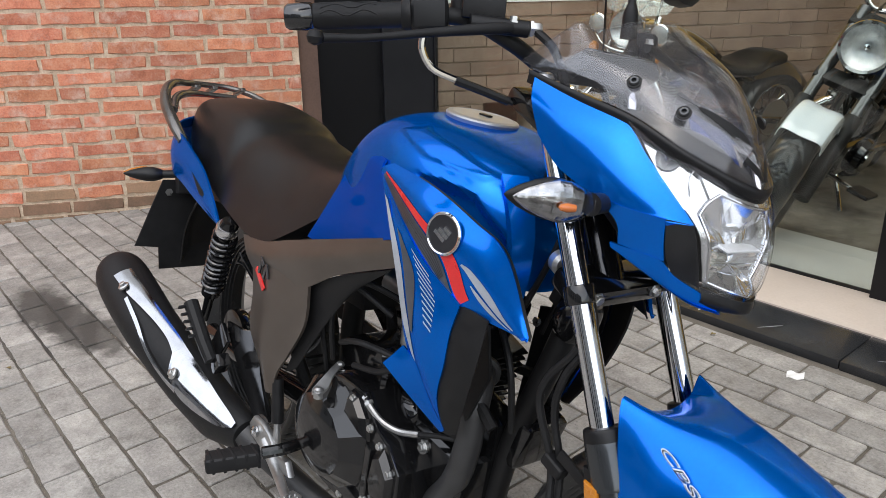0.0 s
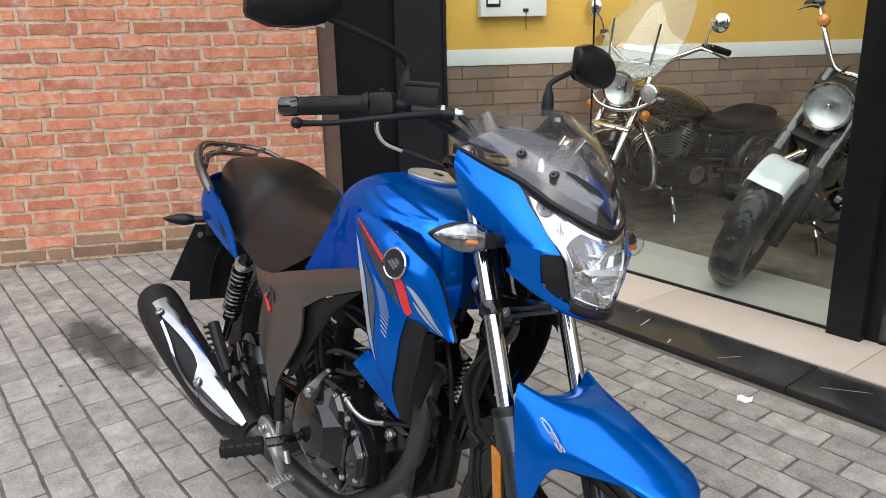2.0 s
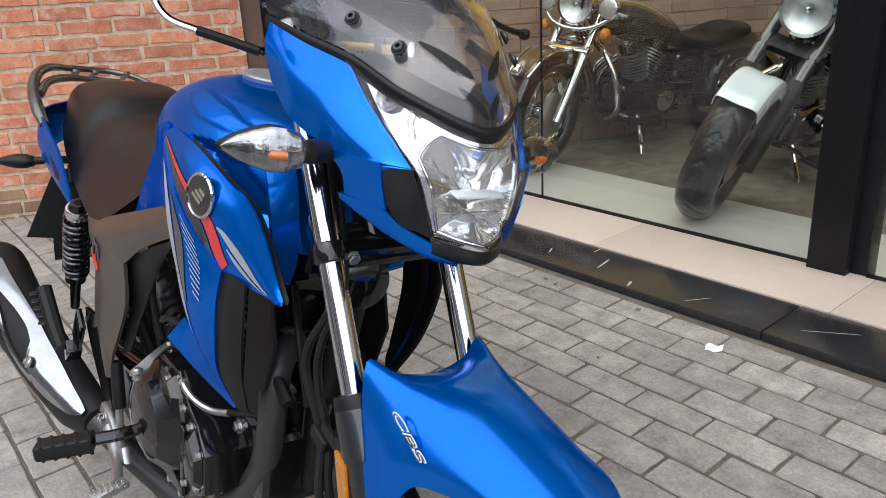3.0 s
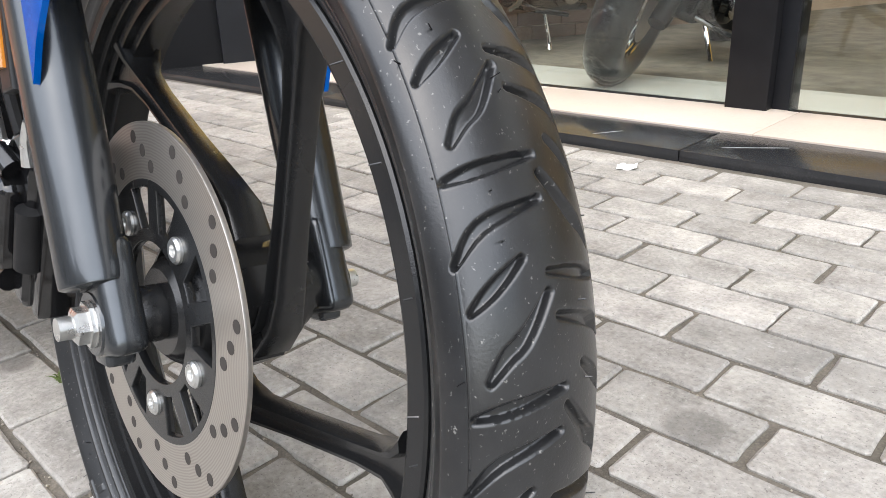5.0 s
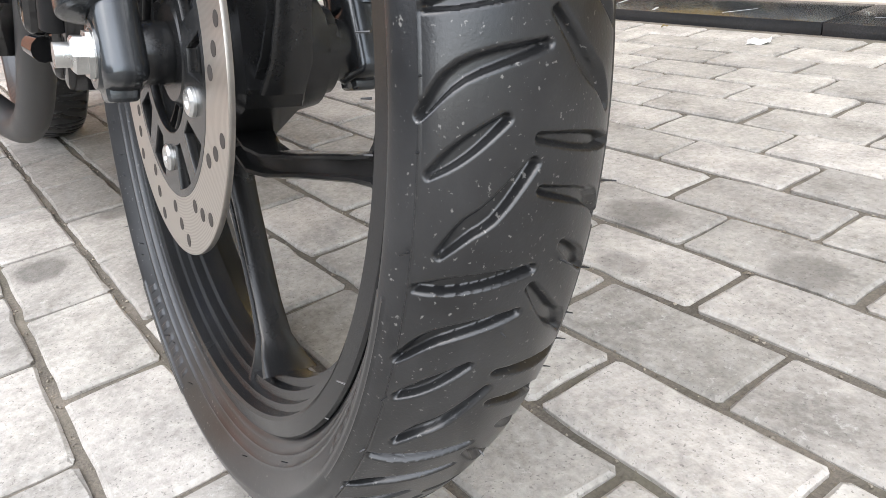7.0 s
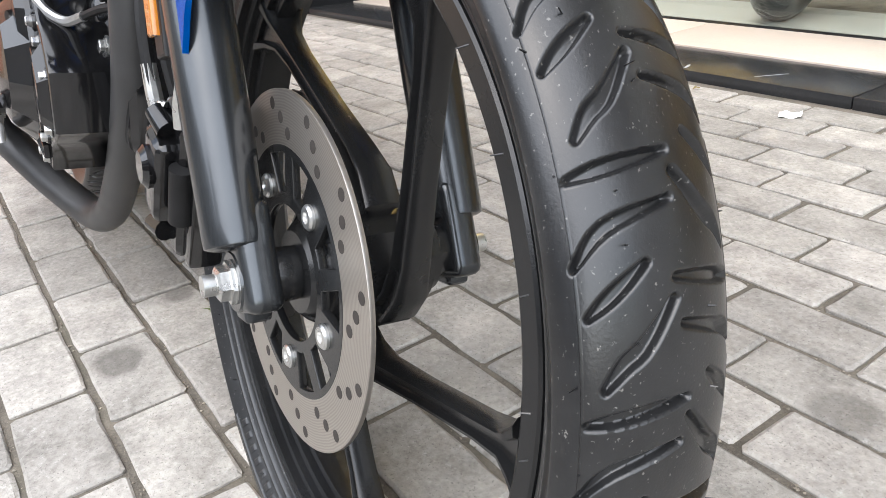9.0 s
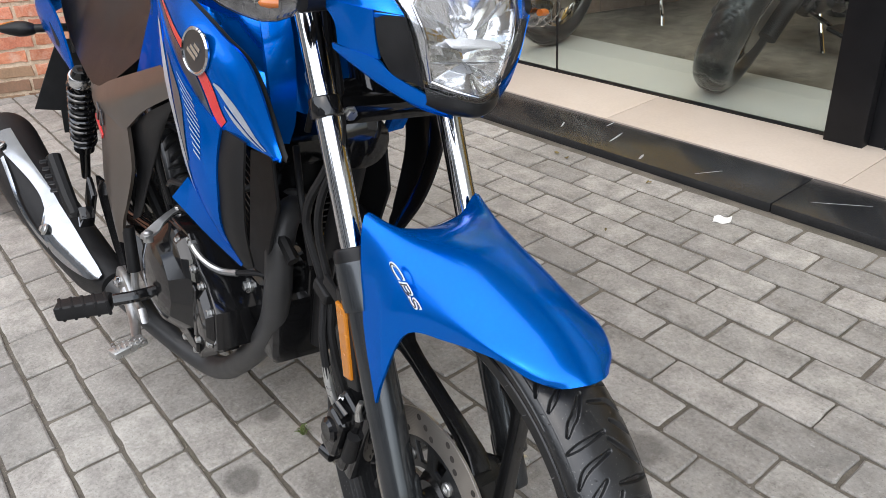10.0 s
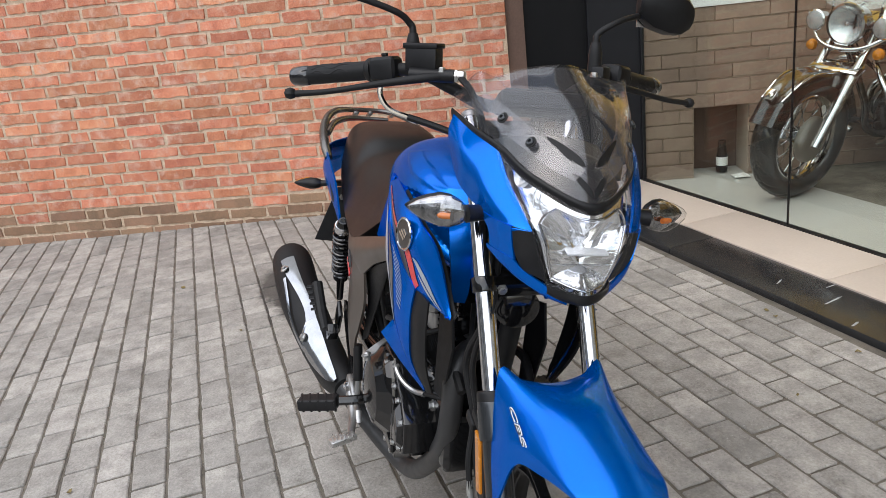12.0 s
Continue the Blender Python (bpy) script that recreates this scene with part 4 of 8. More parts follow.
# ---- tank ----
def superring(x, zb, zt, hw, k=40, q=2.6, shift=0.0):
    a = np.arange(k) * 2 * np.pi / k
    c, s = np.cos(a), np.sin(a)
    zc, hz = (zb + zt) / 2, (zt - zb) / 2
    return np.column_stack([np.full(k, x) + shift * (s * 0.5 + 0.5), hw * np.sign(c) * np.abs(c) ** (2 / q), zc + hz * np.sign(s) * np.abs(s) ** (2 / q)])


def body(stations, count, q=2.6, k=44, shift=0.0):
    s = spline(stations, count)
    return loft([superring(x, zb, zt, hw, k, q, shift) for x, zb, zt, hw in s])


def inset(poly, x, z):
    """How far a side-view point lies inside a convex outline, negative outside."""
    return min(((bx - ax) * (z - az) - (bz - az) * (x - ax)) / math.hypot(bx - ax, bz - az) for (ax, az), (bx, bz) in zip(poly, poly[1:] + poly[:1]))


SCOOP = [(0.775, 0.873), (0.885, 0.800), (0.935, 0.755), (0.990, 0.760), (0.950, 0.822), (0.913, 0.861), (0.866, 0.871)]
SPEAR = [(0.719, 0.925), (0.818, 0.893), (0.916, 0.877), (0.931, 0.886), (0.850, 0.914), (0.765, 0.934)]


def tank_mesh():
    """Tank with a scoop behind each shroud and a raised spear along each shoulder."""
    vs, fs = body([(0.475, 0.690, 0.760, 0.085), (0.515, 0.690, 0.842, 0.118), (0.57, 0.700, 0.900, 0.140), (0.63, 0.715, 0.938, 0.156), (0.70, 0.725, 0.952, 0.164),
                   (0.77, 0.735, 0.946, 0.166), (0.84, 0.735, 0.932, 0.158), (0.91, 0.728, 0.910, 0.138), (0.965, 0.72, 0.880, 0.100)], 170, 2.85, 180)
    out = []
    for x, y, z in vs:
        side = 1.0 if y > 0 else -1.0
        d = 0.022 * min(1.0, max(0.0, inset(SCOOP, x, z) / 0.016)) if abs(y) > 0.06 else 0.0
        r = 0.0040 * min(1.0, max(0.0, inset(SPEAR, x, z) / 0.0045)) if abs(y) > 0.06 else 0.0
        out.append((x, y - side * (d * 0.9 - r * 0.7), z - d * 0.3 + r * 0.7))
    return out, fs


tank = part("fuel_tank", tank_mesh(), "blue", bike, "glossy metallic blue fuel tank with sculpted scoops", sharp=30)
pair("tank_knee_panel", Shell([[(0.467, -0.150, 0.686), (0.570, -0.152, 0.685), (0.700, -0.178, 0.735), (0.812, -0.196, 0.772)],
                               [(0.520, -0.147, 0.751), (0.610, -0.157, 0.757), (0.715, -0.178, 0.800), (0.790, -0.188, 0.822)],
                               [(0.572, -0.138, 0.828), (0.637, -0.152, 0.852), (0.689, -0.164, 0.866), (0.742, -0.176, 0.862)],
                               [(0.590, -0.125, 0.868), (0.640, -0.140, 0.878), (0.690, -0.154, 0.882), (0.735, -0.168, 0.878)]], 18, 20).skin(0.004), "deepblue")
cap_m = pose(0.752, 0.004, 0.9515, -2, 7)
cap = part("filler_cap", lathe([(0.060, -0.008), (0.062, -0.001), (0.060, 0.002), (0.053, 0.004), (0.052, 0.0032), (0.0, 0.0042)], 44, cap_m), "cap_metal", bike, "satin silver filler cap")
part("key_cover", block(0.020, 0.012, 0.003, cap_m @ pose(0.006, 0, 0.0055, 0, 0, 12), 0.0012), "black_plastic", cap)
# front cheek of the tank behind the fork
pair("tank_cheek", Shell([[(0.945, -0.115, 0.895), (0.968, -0.085, 0.895)], [(0.985, -0.120, 0.82), (0.992, -0.082, 0.82)], [(0.985, -0.112, 0.74), (0.985, -0.078, 0.73)], [(0.965, -0.105, 0.69), (0.962, -0.078, 0.685)]], 16, 6).skin(0.012), "blue")

# ---- side shrouds ----
shroud = Shell([[(0.737, -0.176, 0.863), (0.743, -0.172, 0.870), (0.756, -0.164, 0.876)],
                [(0.830, -0.188, 0.800), (0.864, -0.187, 0.836), (0.862, -0.168, 0.862)],
                [(0.890, -0.184, 0.756), (0.938, -0.179, 0.800), (0.952, -0.162, 0.832)],
                [(0.952, -0.169, 0.713), (0.996, -0.162, 0.750), (1.011, -0.148, 0.797)],
                [(1.051, -0.136, 0.694), (1.056, -0.134, 0.692), (1.054, -0.130, 0.698)]], 36, 18)
flank = Shell([[(0.748, -0.180, 0.858), (0.833, -0.192, 0.800), (0.892, -0.188, 0.756), (0.957, -0.172, 0.715)],
               [(0.822, -0.198, 0.761), (0.875, -0.196, 0.730), (0.915, -0.188, 0.702), (0.948, -0.176, 0.673)],
               [(0.848, -0.194, 0.688), (0.888, -0.193, 0.661), (0.920, -0.186, 0.637), (0.942, -0.176, 0.621)],
               [(0.866, -0.187, 0.622), (0.894, -0.182, 0.593), (0.912, -0.174, 0.570), (0.922, -0.165, 0.559)],
               [(0.893, -0.148, 0.521), (0.896, -0.142, 0.510), (0.903, -0.137, 0.500), (0.907, -0.132, 0.490)]], 30, 16)
winglet = Shell([[(0.837, -0.207, 0.587), (0.872, -0.175, 0.540), (0.901, -0.133, 0.486)],
                 [(0.848, -0.199, 0.603), (0.889, -0.176, 0.561), (0.905, -0.133, 0.488)],
                 [(0.859, -0.189, 0.621), (0.906, -0.178, 0.590), (0.911, -0.134, 0.493)]], 10, 16)
inner_wing = Shell([[(0.952, -0.168, 0.714), (0.980, -0.164, 0.711), (1.002, -0.158, 0.705)],
                    [(0.944, -0.174, 0.644), (0.972, -0.168, 0.642), (0.992, -0.158, 0.642)],
                    [(0.922, -0.163, 0.561), (0.946, -0.157, 0.561), (0.966, -0.148, 0.565)],
                    [(0.904, -0.131, 0.487), (0.916, -0.128, 0.487), (0.928, -0.124, 0.492)]], 22, 8)
for s in (1, -1):
    f = (lambda d: d) if s == 1 else flipped
    sp = part("tank_shroud", f(shroud.skin(0.005)), "blue", bike, "metallic blue tank shroud with red and grey decals", sharp=50)
    part("lower_flank", f(flank.skin(0.004)), "blue", sp, "", sharp=50)
    part("shroud_liner", f(join(moved(shroud.skin(0.002), Matrix.Translation((-0.004, 0.010, -0.002))), moved(flank.skin(0.002), Matrix.Translation((-0.004, 0.009, 0))))), "soft_black", sp, "black inner face")
    part("winglet", f(winglet.skin(0.005)), "blue", sp, "", sharp=50)
    part("inner_wing", f(inner_wing.skin(0.004)), "soft_black", sp, "matt black inner wing", sharp=50)
    part("red_stripe", f(shroud.strip([(0.03, 0.27, 0.35), (0.16, 0.26, 0.37), (0.31, 0.25, 0.36), (0.47, 0.24, 0.38), (0.60, 0.17, 0.35), (0.75, 0.02, 0.18)], 0.0012, 24)), "red", sp, "red stripe")
    part("dark_stripe", f(shroud.strip([(0.03, 0.03, 0.25), (0.14, 0.03, 0.24), (0.28, 0.03, 0.23), (0.43, 0.02, 0.22), (0.57, 0.01, 0.16), (0.69, 0.0, 0.05)], 0.0012, 24)), "dark_decal", sp, "dark hatched stripe")
    part("grey_stripe", f(shroud.strip([(0.60, 0.38, 0.41), (0.66, 0.39, 0.47), (0.80, 0.36, 0.48), (0.94, 0.27, 0.33)], 0.0012)), "silver_decal", sp, "grey flash")
    part("grey_stripe", f(shroud.strip([(0.70, 0.33, 0.345), (0.76, 0.29, 0.345), (0.84, 0.24, 0.31), (0.94, 0.17, 0.20)], 0.0012)), "silver_decal", sp, "grey flash")
    for k in range(5):
        v0 = 0.05 + 0.036 * k
        part("hatch_line", f(shroud.strip([(0.05, v0, v0 + 0.012), (0.25, v0, v0 + 0.012), (0.45, v0 * 0.92, v0 * 0.92 + 0.012), (0.60, v0 * 0.5, v0 * 0.5 + 0.010)], 0.0016)), "badge_black", sp)
    part("edge_stripe", f(flank.strip([(0.06, 0.01, 0.06), (0.22, 0.0, 0.13), (0.45, 0.0, 0.15), (0.60, 0.03, 0.22), (0.71, 0.20, 0.30)], 0.0012)), "silver_decal", sp, "pale grey edge stripe")
    part("dark_flash", f(flank.strip([(0.10, 0.18, 0.24), (0.18, 0.19, 0.38), (0.36, 0.18, 0.34), (0.56, 0.22, 0.27)], 0.0012)), "dark_decal", sp, "dark flash")
    for k in range(11):
        u = 0.05 + 0.034 * k
        part("hatch_line", f(flank.strip([(u, 0.44 + 0.008 * k, 0.74 - 0.012 * abs(k - 4)), (u + 0.006, 0.44 + 0.008 * k, 0.74 - 0.012 * abs(k - 4)), (u + 0.012, 0.44 + 0.008 * k, 0.74 - 0.012 * abs(k - 4))], 0.0012, 4)), "silver_decal", sp)
    bc = shroud.at(0.44, 0.47, 0.001)
    bn = shroud.at(0.44, 0.47, 1.0)
    bm_ = along(bc, bn)
    d = lathe([(0.0300, 0.0), (0.0305, 0.003), (0.0285, 0.0050), (0.0262, 0.0040), (0.0262, 0.003)], 40, bm_, False)
    badge = part("badge_ring", f(d), "chrome", sp, "round chrome rimmed badge")
    part("badge_face", f(lathe([(0.0265, 0.0030), (0.0, 0.0034)], 32, bm_, False)), "badge_black", badge)
    for a_, w_, h_, t_ in ((-0.007, 0.005, 0.022, 22), (0.001, 0.005, 0.020, 22), (0.009, 0.005, 0.014, 22)):
        part("badge_mark", f(block(w_, h_, 0.0012, bm_ @ pose(0, 0, 0, 0, 0, 35) @ pose(a_, 0, 0.0042, 0, 0, t_))), "satin_chrome", badge)

# ---- nose: screen, cowl, headlight ----
# the front cowling sits a little askew on the machine
NOSE = Matrix.Translation((1.1, 0.018, 0.95)) @ Matrix.Rotation(radians(-2.75), 4, "Z") @ Matrix.Rotation(radians(-1.73), 4, "X") @ Matrix.Translation((-1.1, 0, -0.95))
before_nose = set(bike.children)
low_edge = [(0.990, -0.150, 1.034), (1.066, -0.131, 1.014), (1.134, -0.106, 0.995), (1.202, -0.074, 0.963), (1.256, 0, 0.934)]
mid_edge = [(0.985, -0.150, 1.040), (1.052, -0.132, 1.052), (1.098, -0.110, 1.048), (1.145, -0.062, 1.050), (1.186, 0, 1.044)]
top_edge = [(0.968, -0.149, 1.042), (1.034, -0.127, 1.093), (1.043, -0.098, 1.090), (1.060, -0.052, 1.104), (1.080, 0, 1.112)]
screen_shell = Shell(mid([low_edge, mid_edge, top_edge]), 22, 48, (0.5, 0, 1))
screen = part("windscreen", screen_shell.skin(0.0028), "smoke", bike, "smoked transparent fly screen", sharp=60)
screen.visible_shadow = False
rim_line = [p for p in top_edge] + [(x, -y, z) for x, y, z in reversed(top_edge[:-1])]
part("screen_edge", tube(rim_line, 0.0030, 8, 60), "lens", screen)
gasket = low_edge + [(x, -y, z) for x, y, z in reversed(low_edge[:-1])]
part("screen_gasket", Shell([[(x - 0.002, y * 1.01, z - 0.001) for x, y, z in gasket], [(x + 0.001, y * 1.02, z - 0.007) for x, y, z in gasket], [(x - 0.004, y * 1.0, z - 0.018) for x, y, z in gasket]], 8, 48, (1, 0, 0.3)).skin(0.006), "black_plastic", bike, "black gasket under the screen")
for s in (1, -1):
    for p in ((1.124, -0.1050, 1.0330), (1.181, -0.0770, 1.0060)):
        c = (p[0], p[1] * s, p[2])
        q = (p[0] + 0.45, p[1] * s - 0.75 * s, p[2] + 0.55)
        sb = part("screen_bolt", lathe([(0.0062, 0.0), (0.0062, 0.003), (0.0050, 0.0045), (0.0030, 0.0045), (0.0026, 0.0015), (0, 0.0015)], 16, along(c, q)), "fork_grey", screen, "dark steel cap screw")
        part("washer", lathe([(0.0088, -0.001), (0.0088, 0.001), (0.006, 0.0015)], 18, along(c, q)), "soft_black", sb)
# inner dashboard under the screen
part("dash_cowl", Shell(mid([[(1.02, -0.100, 0.985), (1.03, -0.06, 0.995), (1.04, 0, 1.000)], [(1.10, -0.085, 0.965), (1.12, -0.05, 0.972), (1.135, 0, 0.975)], [(1.19, -0.058, 0.945), (1.215, -0.03, 0.940), (1.245, 0, 0.930)]]), 14, 22, (0.4, 0, 1)).skin(0.004), "black_plastic", bike, "dark plastic inner cowl")
# clear inner fold of the screen along its lower edge
inner_fold = Shell([[(1.01, -0.140, 1.040), (1.075, -0.122, 1.030), (1.140, -0.098, 1.008), (1.200, -0.060, 0.978), (1.235, -0.025, 0.960)],
                    [(1.03, -0.108, 1.062), (1.090, -0.092, 1.048), (1.150, -0.068, 1.024), (1.205, -0.035, 0.996), (1.235, -0.012, 0.978)]], 8, 24, (0, -0.4, 1))
for s in (1, -1):
    d = inner_fold.skin(0.002)
    ob = part("inner_fold", d if s == 1 else flipped(d), "fold_sky_pale", screen, "translucent inner fold, paled for the sky mirrored in the screen")
    ob.visible_shadow = False
dash = part("instrument_panel", block(0.055, 0.15, 0.030, pose(0.985, 0, 1.045, 0, -28), 0.010, 3), "black_plastic", bike)
part("dial_glass", block(0.046, 0.13, 0.003, pose(0.978, 0, 1.059, 0, -28), 0.001), "gloss_black", dash)

for s in (1, -1):
    f = (lambda d: d) if s == 1 else flipped
    part("screen_crease", f(tube([tuple(screen_shell.at(u, v, 0.0003)) for u, v in ((0.96, 0.26), (0.72, 0.30), (0.49, 0.34), (0.30, 0.405))], 0.0012, 6, 30)), "lens", screen)
    part("vent_slot", f(screen_shell.strip([(0.20, 0.455, 0.485), (0.245, 0.43, 0.475), (0.285, 0.405, 0.445), (0.305, 0.40, 0.415)], 0.0006)), "soft_black", screen, "black vent slot")
    part("vent_lip", f(tube([tuple(screen_shell.at(u, v, 0.0012)) for u, v in ((0.315, 0.405), (0.30, 0.45), (0.245, 0.482), (0.20, 0.49))], 0.0011, 6, 20)), "lens", screen)
    part("vent_slot", f(screen_shell.strip([(0.03, 0.492, 0.4995), (0.09, 0.47, 0.492), (0.14, 0.452, 0.468)], 0.0006)), "soft_black", screen, "black vent slot")

cowl = Shell([[(1.000, -0.150, 1.025), (1.064, -0.131, 1.006), (1.124, -0.110, 0.988), (1.163, -0.102, 0.951), (1.201, -0.089, 0.913), (1.226, -0.076, 0.884)],
              [(1.012, -0.160, 0.996), (1.064, -0.152, 0.975), (1.108, -0.138, 0.953), (1.140, -0.129, 0.930), (1.176, -0.114, 0.905), (1.216, -0.090, 0.884)],
              [(1.030, -0.157, 0.956), (1.062, -0.151, 0.925), (1.092, -0.142, 0.908), (1.124, -0.133, 0.898), (1.165, -0.119, 0.889), (1.207, -0.101, 0.884)]], 16, 30)
cowl_link = Shell([[(1.118, -0.135, 0.899), (1.160, -0.122, 0.891), (1.206, -0.103, 0.887)], [(1.150, -0.121, 0.872), (1.178, -0.112, 0.866), (1.206, -0.099, 0.862)], [(1.156, -0.117, 0.846), (1.183, -0.107, 0.842), (1.208, -0.094, 0.838)]], 10, 8)
blade = Shell([[(1.145, -0.119, 0.845), (1.175, -0.111, 0.843), (1.205, -0.096, 0.838), (1.216, -0.076, 0.820), (1.240, -0.040, 0.800)],
               [(1.148, -0.117, 0.838), (1.176, -0.106, 0.826), (1.203, -0.088, 0.812), (1.222, -0.062, 0.798), (1.246, -0.028, 0.786)],
               [(1.155, -0.106, 0.834), (1.180, -0.093, 0.818), (1.205, -0.074, 0.802), (1.225, -0.050, 0.788), (1.246, -0.020, 0.780)]], 12, 22)
insert = Shell([[(1.205, -0.101, 0.887), (1.216, -0.089, 0.886), (1.226, -0.076, 0.885)], [(1.208, -0.094, 0.848), (1.220, -0.079, 0.848), (1.231, -0.063, 0.848)], [(1.212, -0.078, 0.820), (1.222, -0.062, 0.816), (1.230, -0.048, 0.810)]], 10, 8)
for s in (1, -1):
    f = (lambda d: d) if s == 1 else flipped
    cp = part("headlight_cowl", f(cowl.skin(0.004)), "blue", bike, "metallic blue headlight cowl", sharp=50)
    part("cowl_link", f(cowl_link.skin(0.004)), "blue", cp)
    part("cowl_blade", f(blade.skin(0.004)), "blue", cp)
    part("cowl_insert", f(insert.skin(0.004)), "soft_black", cp, "matt black insert")
lens_net = mid([[(1.133, -0.108, 0.987), (1.198, -0.075, 0.957), (1.230, -0.038, 0.942), (1.250, 0, 0.930)],
                [(1.180, -0.095, 0.932), (1.222, -0.066, 0.918), (1.250, -0.035, 0.908), (1.266, 0, 0.900)],
                [(1.225, -0.074, 0.885), (1.248, -0.050, 0.874), (1.266, -0.026, 0.866), (1.276, 0, 0.862)],
                [(1.232, -0.061, 0.845), (1.252, -0.040, 0.834), (1.267, -0.021, 0.826), (1.274, 0, 0.823)],
                [(1.231, -0.047, 0.809), (1.250, -0.030, 0.806), (1.260, -0.015, 0.804), (1.265, 0, 0.802)]])
lens_shell = Shell(lens_net, 22, 30, (1, 0, 0))
CELL = [(0.17, 0.27), (0.40, 0.085), (0.93, 0.045), (0.965, 0.50), (0.93, 0.955), (0.40, 0.915), (0.17, 0.73)]


def in_cell(u, v):
    """Distance in from the main cell's edge, about in metres; negative outside."""
    best = 1.0
    for (u0, v0), (u1, v1) in zip(CELL, CELL[1:] + CELL[:1]):
        ax, ay, bx, by = u0 * 0.17, v0 * 0.15, u1 * 0.17, v1 * 0.15
        side = ((bx - ax) * (v * 0.15 - ay) - (by - ay) * (u * 0.17 - ax)) / math.hypot(bx - ax, by - ay)
        best = min(best, side)
    return best


def reflector_grid(k=190):
    """Mirror behind the lens: a deep main cell, fluted above and stepped below, plain wings, ribbed side strips."""
    uu = np.linspace(0.012, 0.988, k)
    p = np.zeros((k, k, 3))
    for a_, u in enumerate(uu):
        for b_, v in enumerate(uu):
            d = in_cell(u, v)
            if d > 0:
                bowl = 1 - (1 - min(1.0, d / 0.050)) ** 2
                lift = -0.008 - 0.048 * bowl
                if u < 0.55:
                    lift += 0.0050 * abs(math.sin(v * 19.0)) * min(1.0, d / 0.010)
                elif u > 0.60:
                    lift += 0.0040 * (math.floor(u * 14) % 2) * min(1.0, d / 0.010)
            else:
                lift = -0.006
                if u > 0.40:
                    lift += 0.0012 * (1 if math.sin(u * 300) > 0 else 0)
                elif abs(v - 0.5) > 0.30 and u > 0.04:
                    lift -= 0.008
            p[a_, b_] = lens_shell.at(u, v, lift)
    return grid_mesh("headlight", p[:, ::-1], False, False)


lamp = part("headlight", reflector_grid(), "headlight_silver", bike, "bright faceted headlight reflector", sharp=30)
ll = part("headlight_lens", lens_shell.skin(0.003), "lens", lamp, "clear headlight lens", sharp=60)
ll.visible_shadow = False
border = [r[0] for r in lens_net] + [p for p in lens_net[-1][1:]] + [r[-1] for r in reversed(lens_net[:-1])]
part("lens_rim", tube([(x, y * 1.02, z) for x, y, z in border], 0.0045, 8, 70), "lens", lamp, "clear moulded rim")
loop = CELL + CELL[:1]
for (u0, v0), (u1, v1) in zip(loop, loop[1:]):
    part("cell_edge", tube([tuple(lens_shell.at(u0 + (u1 - u0) * f, v0 + (v1 - v0) * f, -0.0035)) for f in (0, 0.33, 0.67, 1)], 0.0019, 8, 12), "chrome", lamp)
part("chin", Shell(mid([[(1.232, -0.050, 0.812), (1.256, -0.028, 0.805), (1.268, 0, 0.801)], [(1.236, -0.048, 0.797), (1.256, -0.026, 0.790), (1.266, 0, 0.786)], [(1.222, -0.046, 0.788), (1.232, -0.026, 0.782), (1.238, 0, 0.780)]]), 8, 18, (1, 0, -0.5)).skin(0.004), "black_plastic", bike, "dark grey chin under the headlight")
bulb = part("bulb_shield", lathe([(0.010, 0.0), (0.011, 0.012), (0.010, 0.022), (0.005, 0.027), (0.0, 0.028)], 24, along((1.205, 0.0, 0.884), (1.5, 0.0, 0.875))), "satin_chrome", lamp, "silver bulb shield")
for r_, x_ in ((0.030, 1.204), (0.024, 1.208), (0.018, 1.211)):
    part("reflector_ring", lathe([(r_, 0.0), (r_ - 0.002, 0.005), (r_ - 0.005, 0.0)], 28, along((x_, 0.0, 0.884), (1.5, 0.0, 0.875)), False), "headlight_silver", lamp)
part("reflector_gap", lathe([(0.014, 0.0), (0.013, 0.004), (0.006, 0.004)], 24, along((1.212, 0.0, 0.884), (1.5, 0.0, 0.875)), False), "badge_black", lamp)
part("reflector_shelf", block(0.036, 0.064, 0.003, pose(1.226, 0.006, 0.861, 0, 16), 0.001), "shelf_sky_white", lamp, "flat shelf coloured white for the sky it mirrors")
for v_ in (0.085, 0.915):
    c, q = lens_shell.at(0.085, v_, -0.018), lens_shell.at(0.085, v_, 0.2)
    part("position_light", lathe([(0.003, 0.004), (0.008, 0.006), (0.0140, 0.011), (0.0150, 0.012)], 24, along(c, q), False), "lamp_white", lamp)
    part("position_bulb", lathe([(0.0045, 0.003), (0.0045, 0.010), (0.0, 0.013)], 14, along(c, q)), "indicator_silver", lamp)
    part("cell_edge", tube([tuple(lens_shell.at(u, v if v_ < 0.5 else 1 - v, -0.004)) for u, v in ((0.0, 0.165), (0.062, 0.175), (0.17, 0.135), (0.29, 0.10))], 0.0010, 6, 20), "lamp_white", lamp)
part("headlight_shell", body([(1.06, 0.86, 0.98, 0.075), (1.12, 0.83, 0.985, 0.095), (1.18, 0.815, 0.955, 0.082), (1.215, 0.81, 0.91, 0.062)], 14, 2.8, 28), "black_plastic", bike)

# ---- indicators ----
def indicator(p_in, p_tip, length, h, d):
    m = along(p_in, p_tip)
    rings = []
    for f, w in ((0.0, 0.42), (0.08, 0.70), (0.25, 0.96), (0.42, 1.0), (0.62, 0.80), (0.82, 0.50), (0.95, 0.20), (1.0, 0.03)):
        a = np.arange(24) * 2 * np.pi / 24
        rings.append([tuple(m @ Vector((d * w * math.cos(t_), h * w * math.sin(t_), length * f))) for t_ in a])
    return loft(rings), m


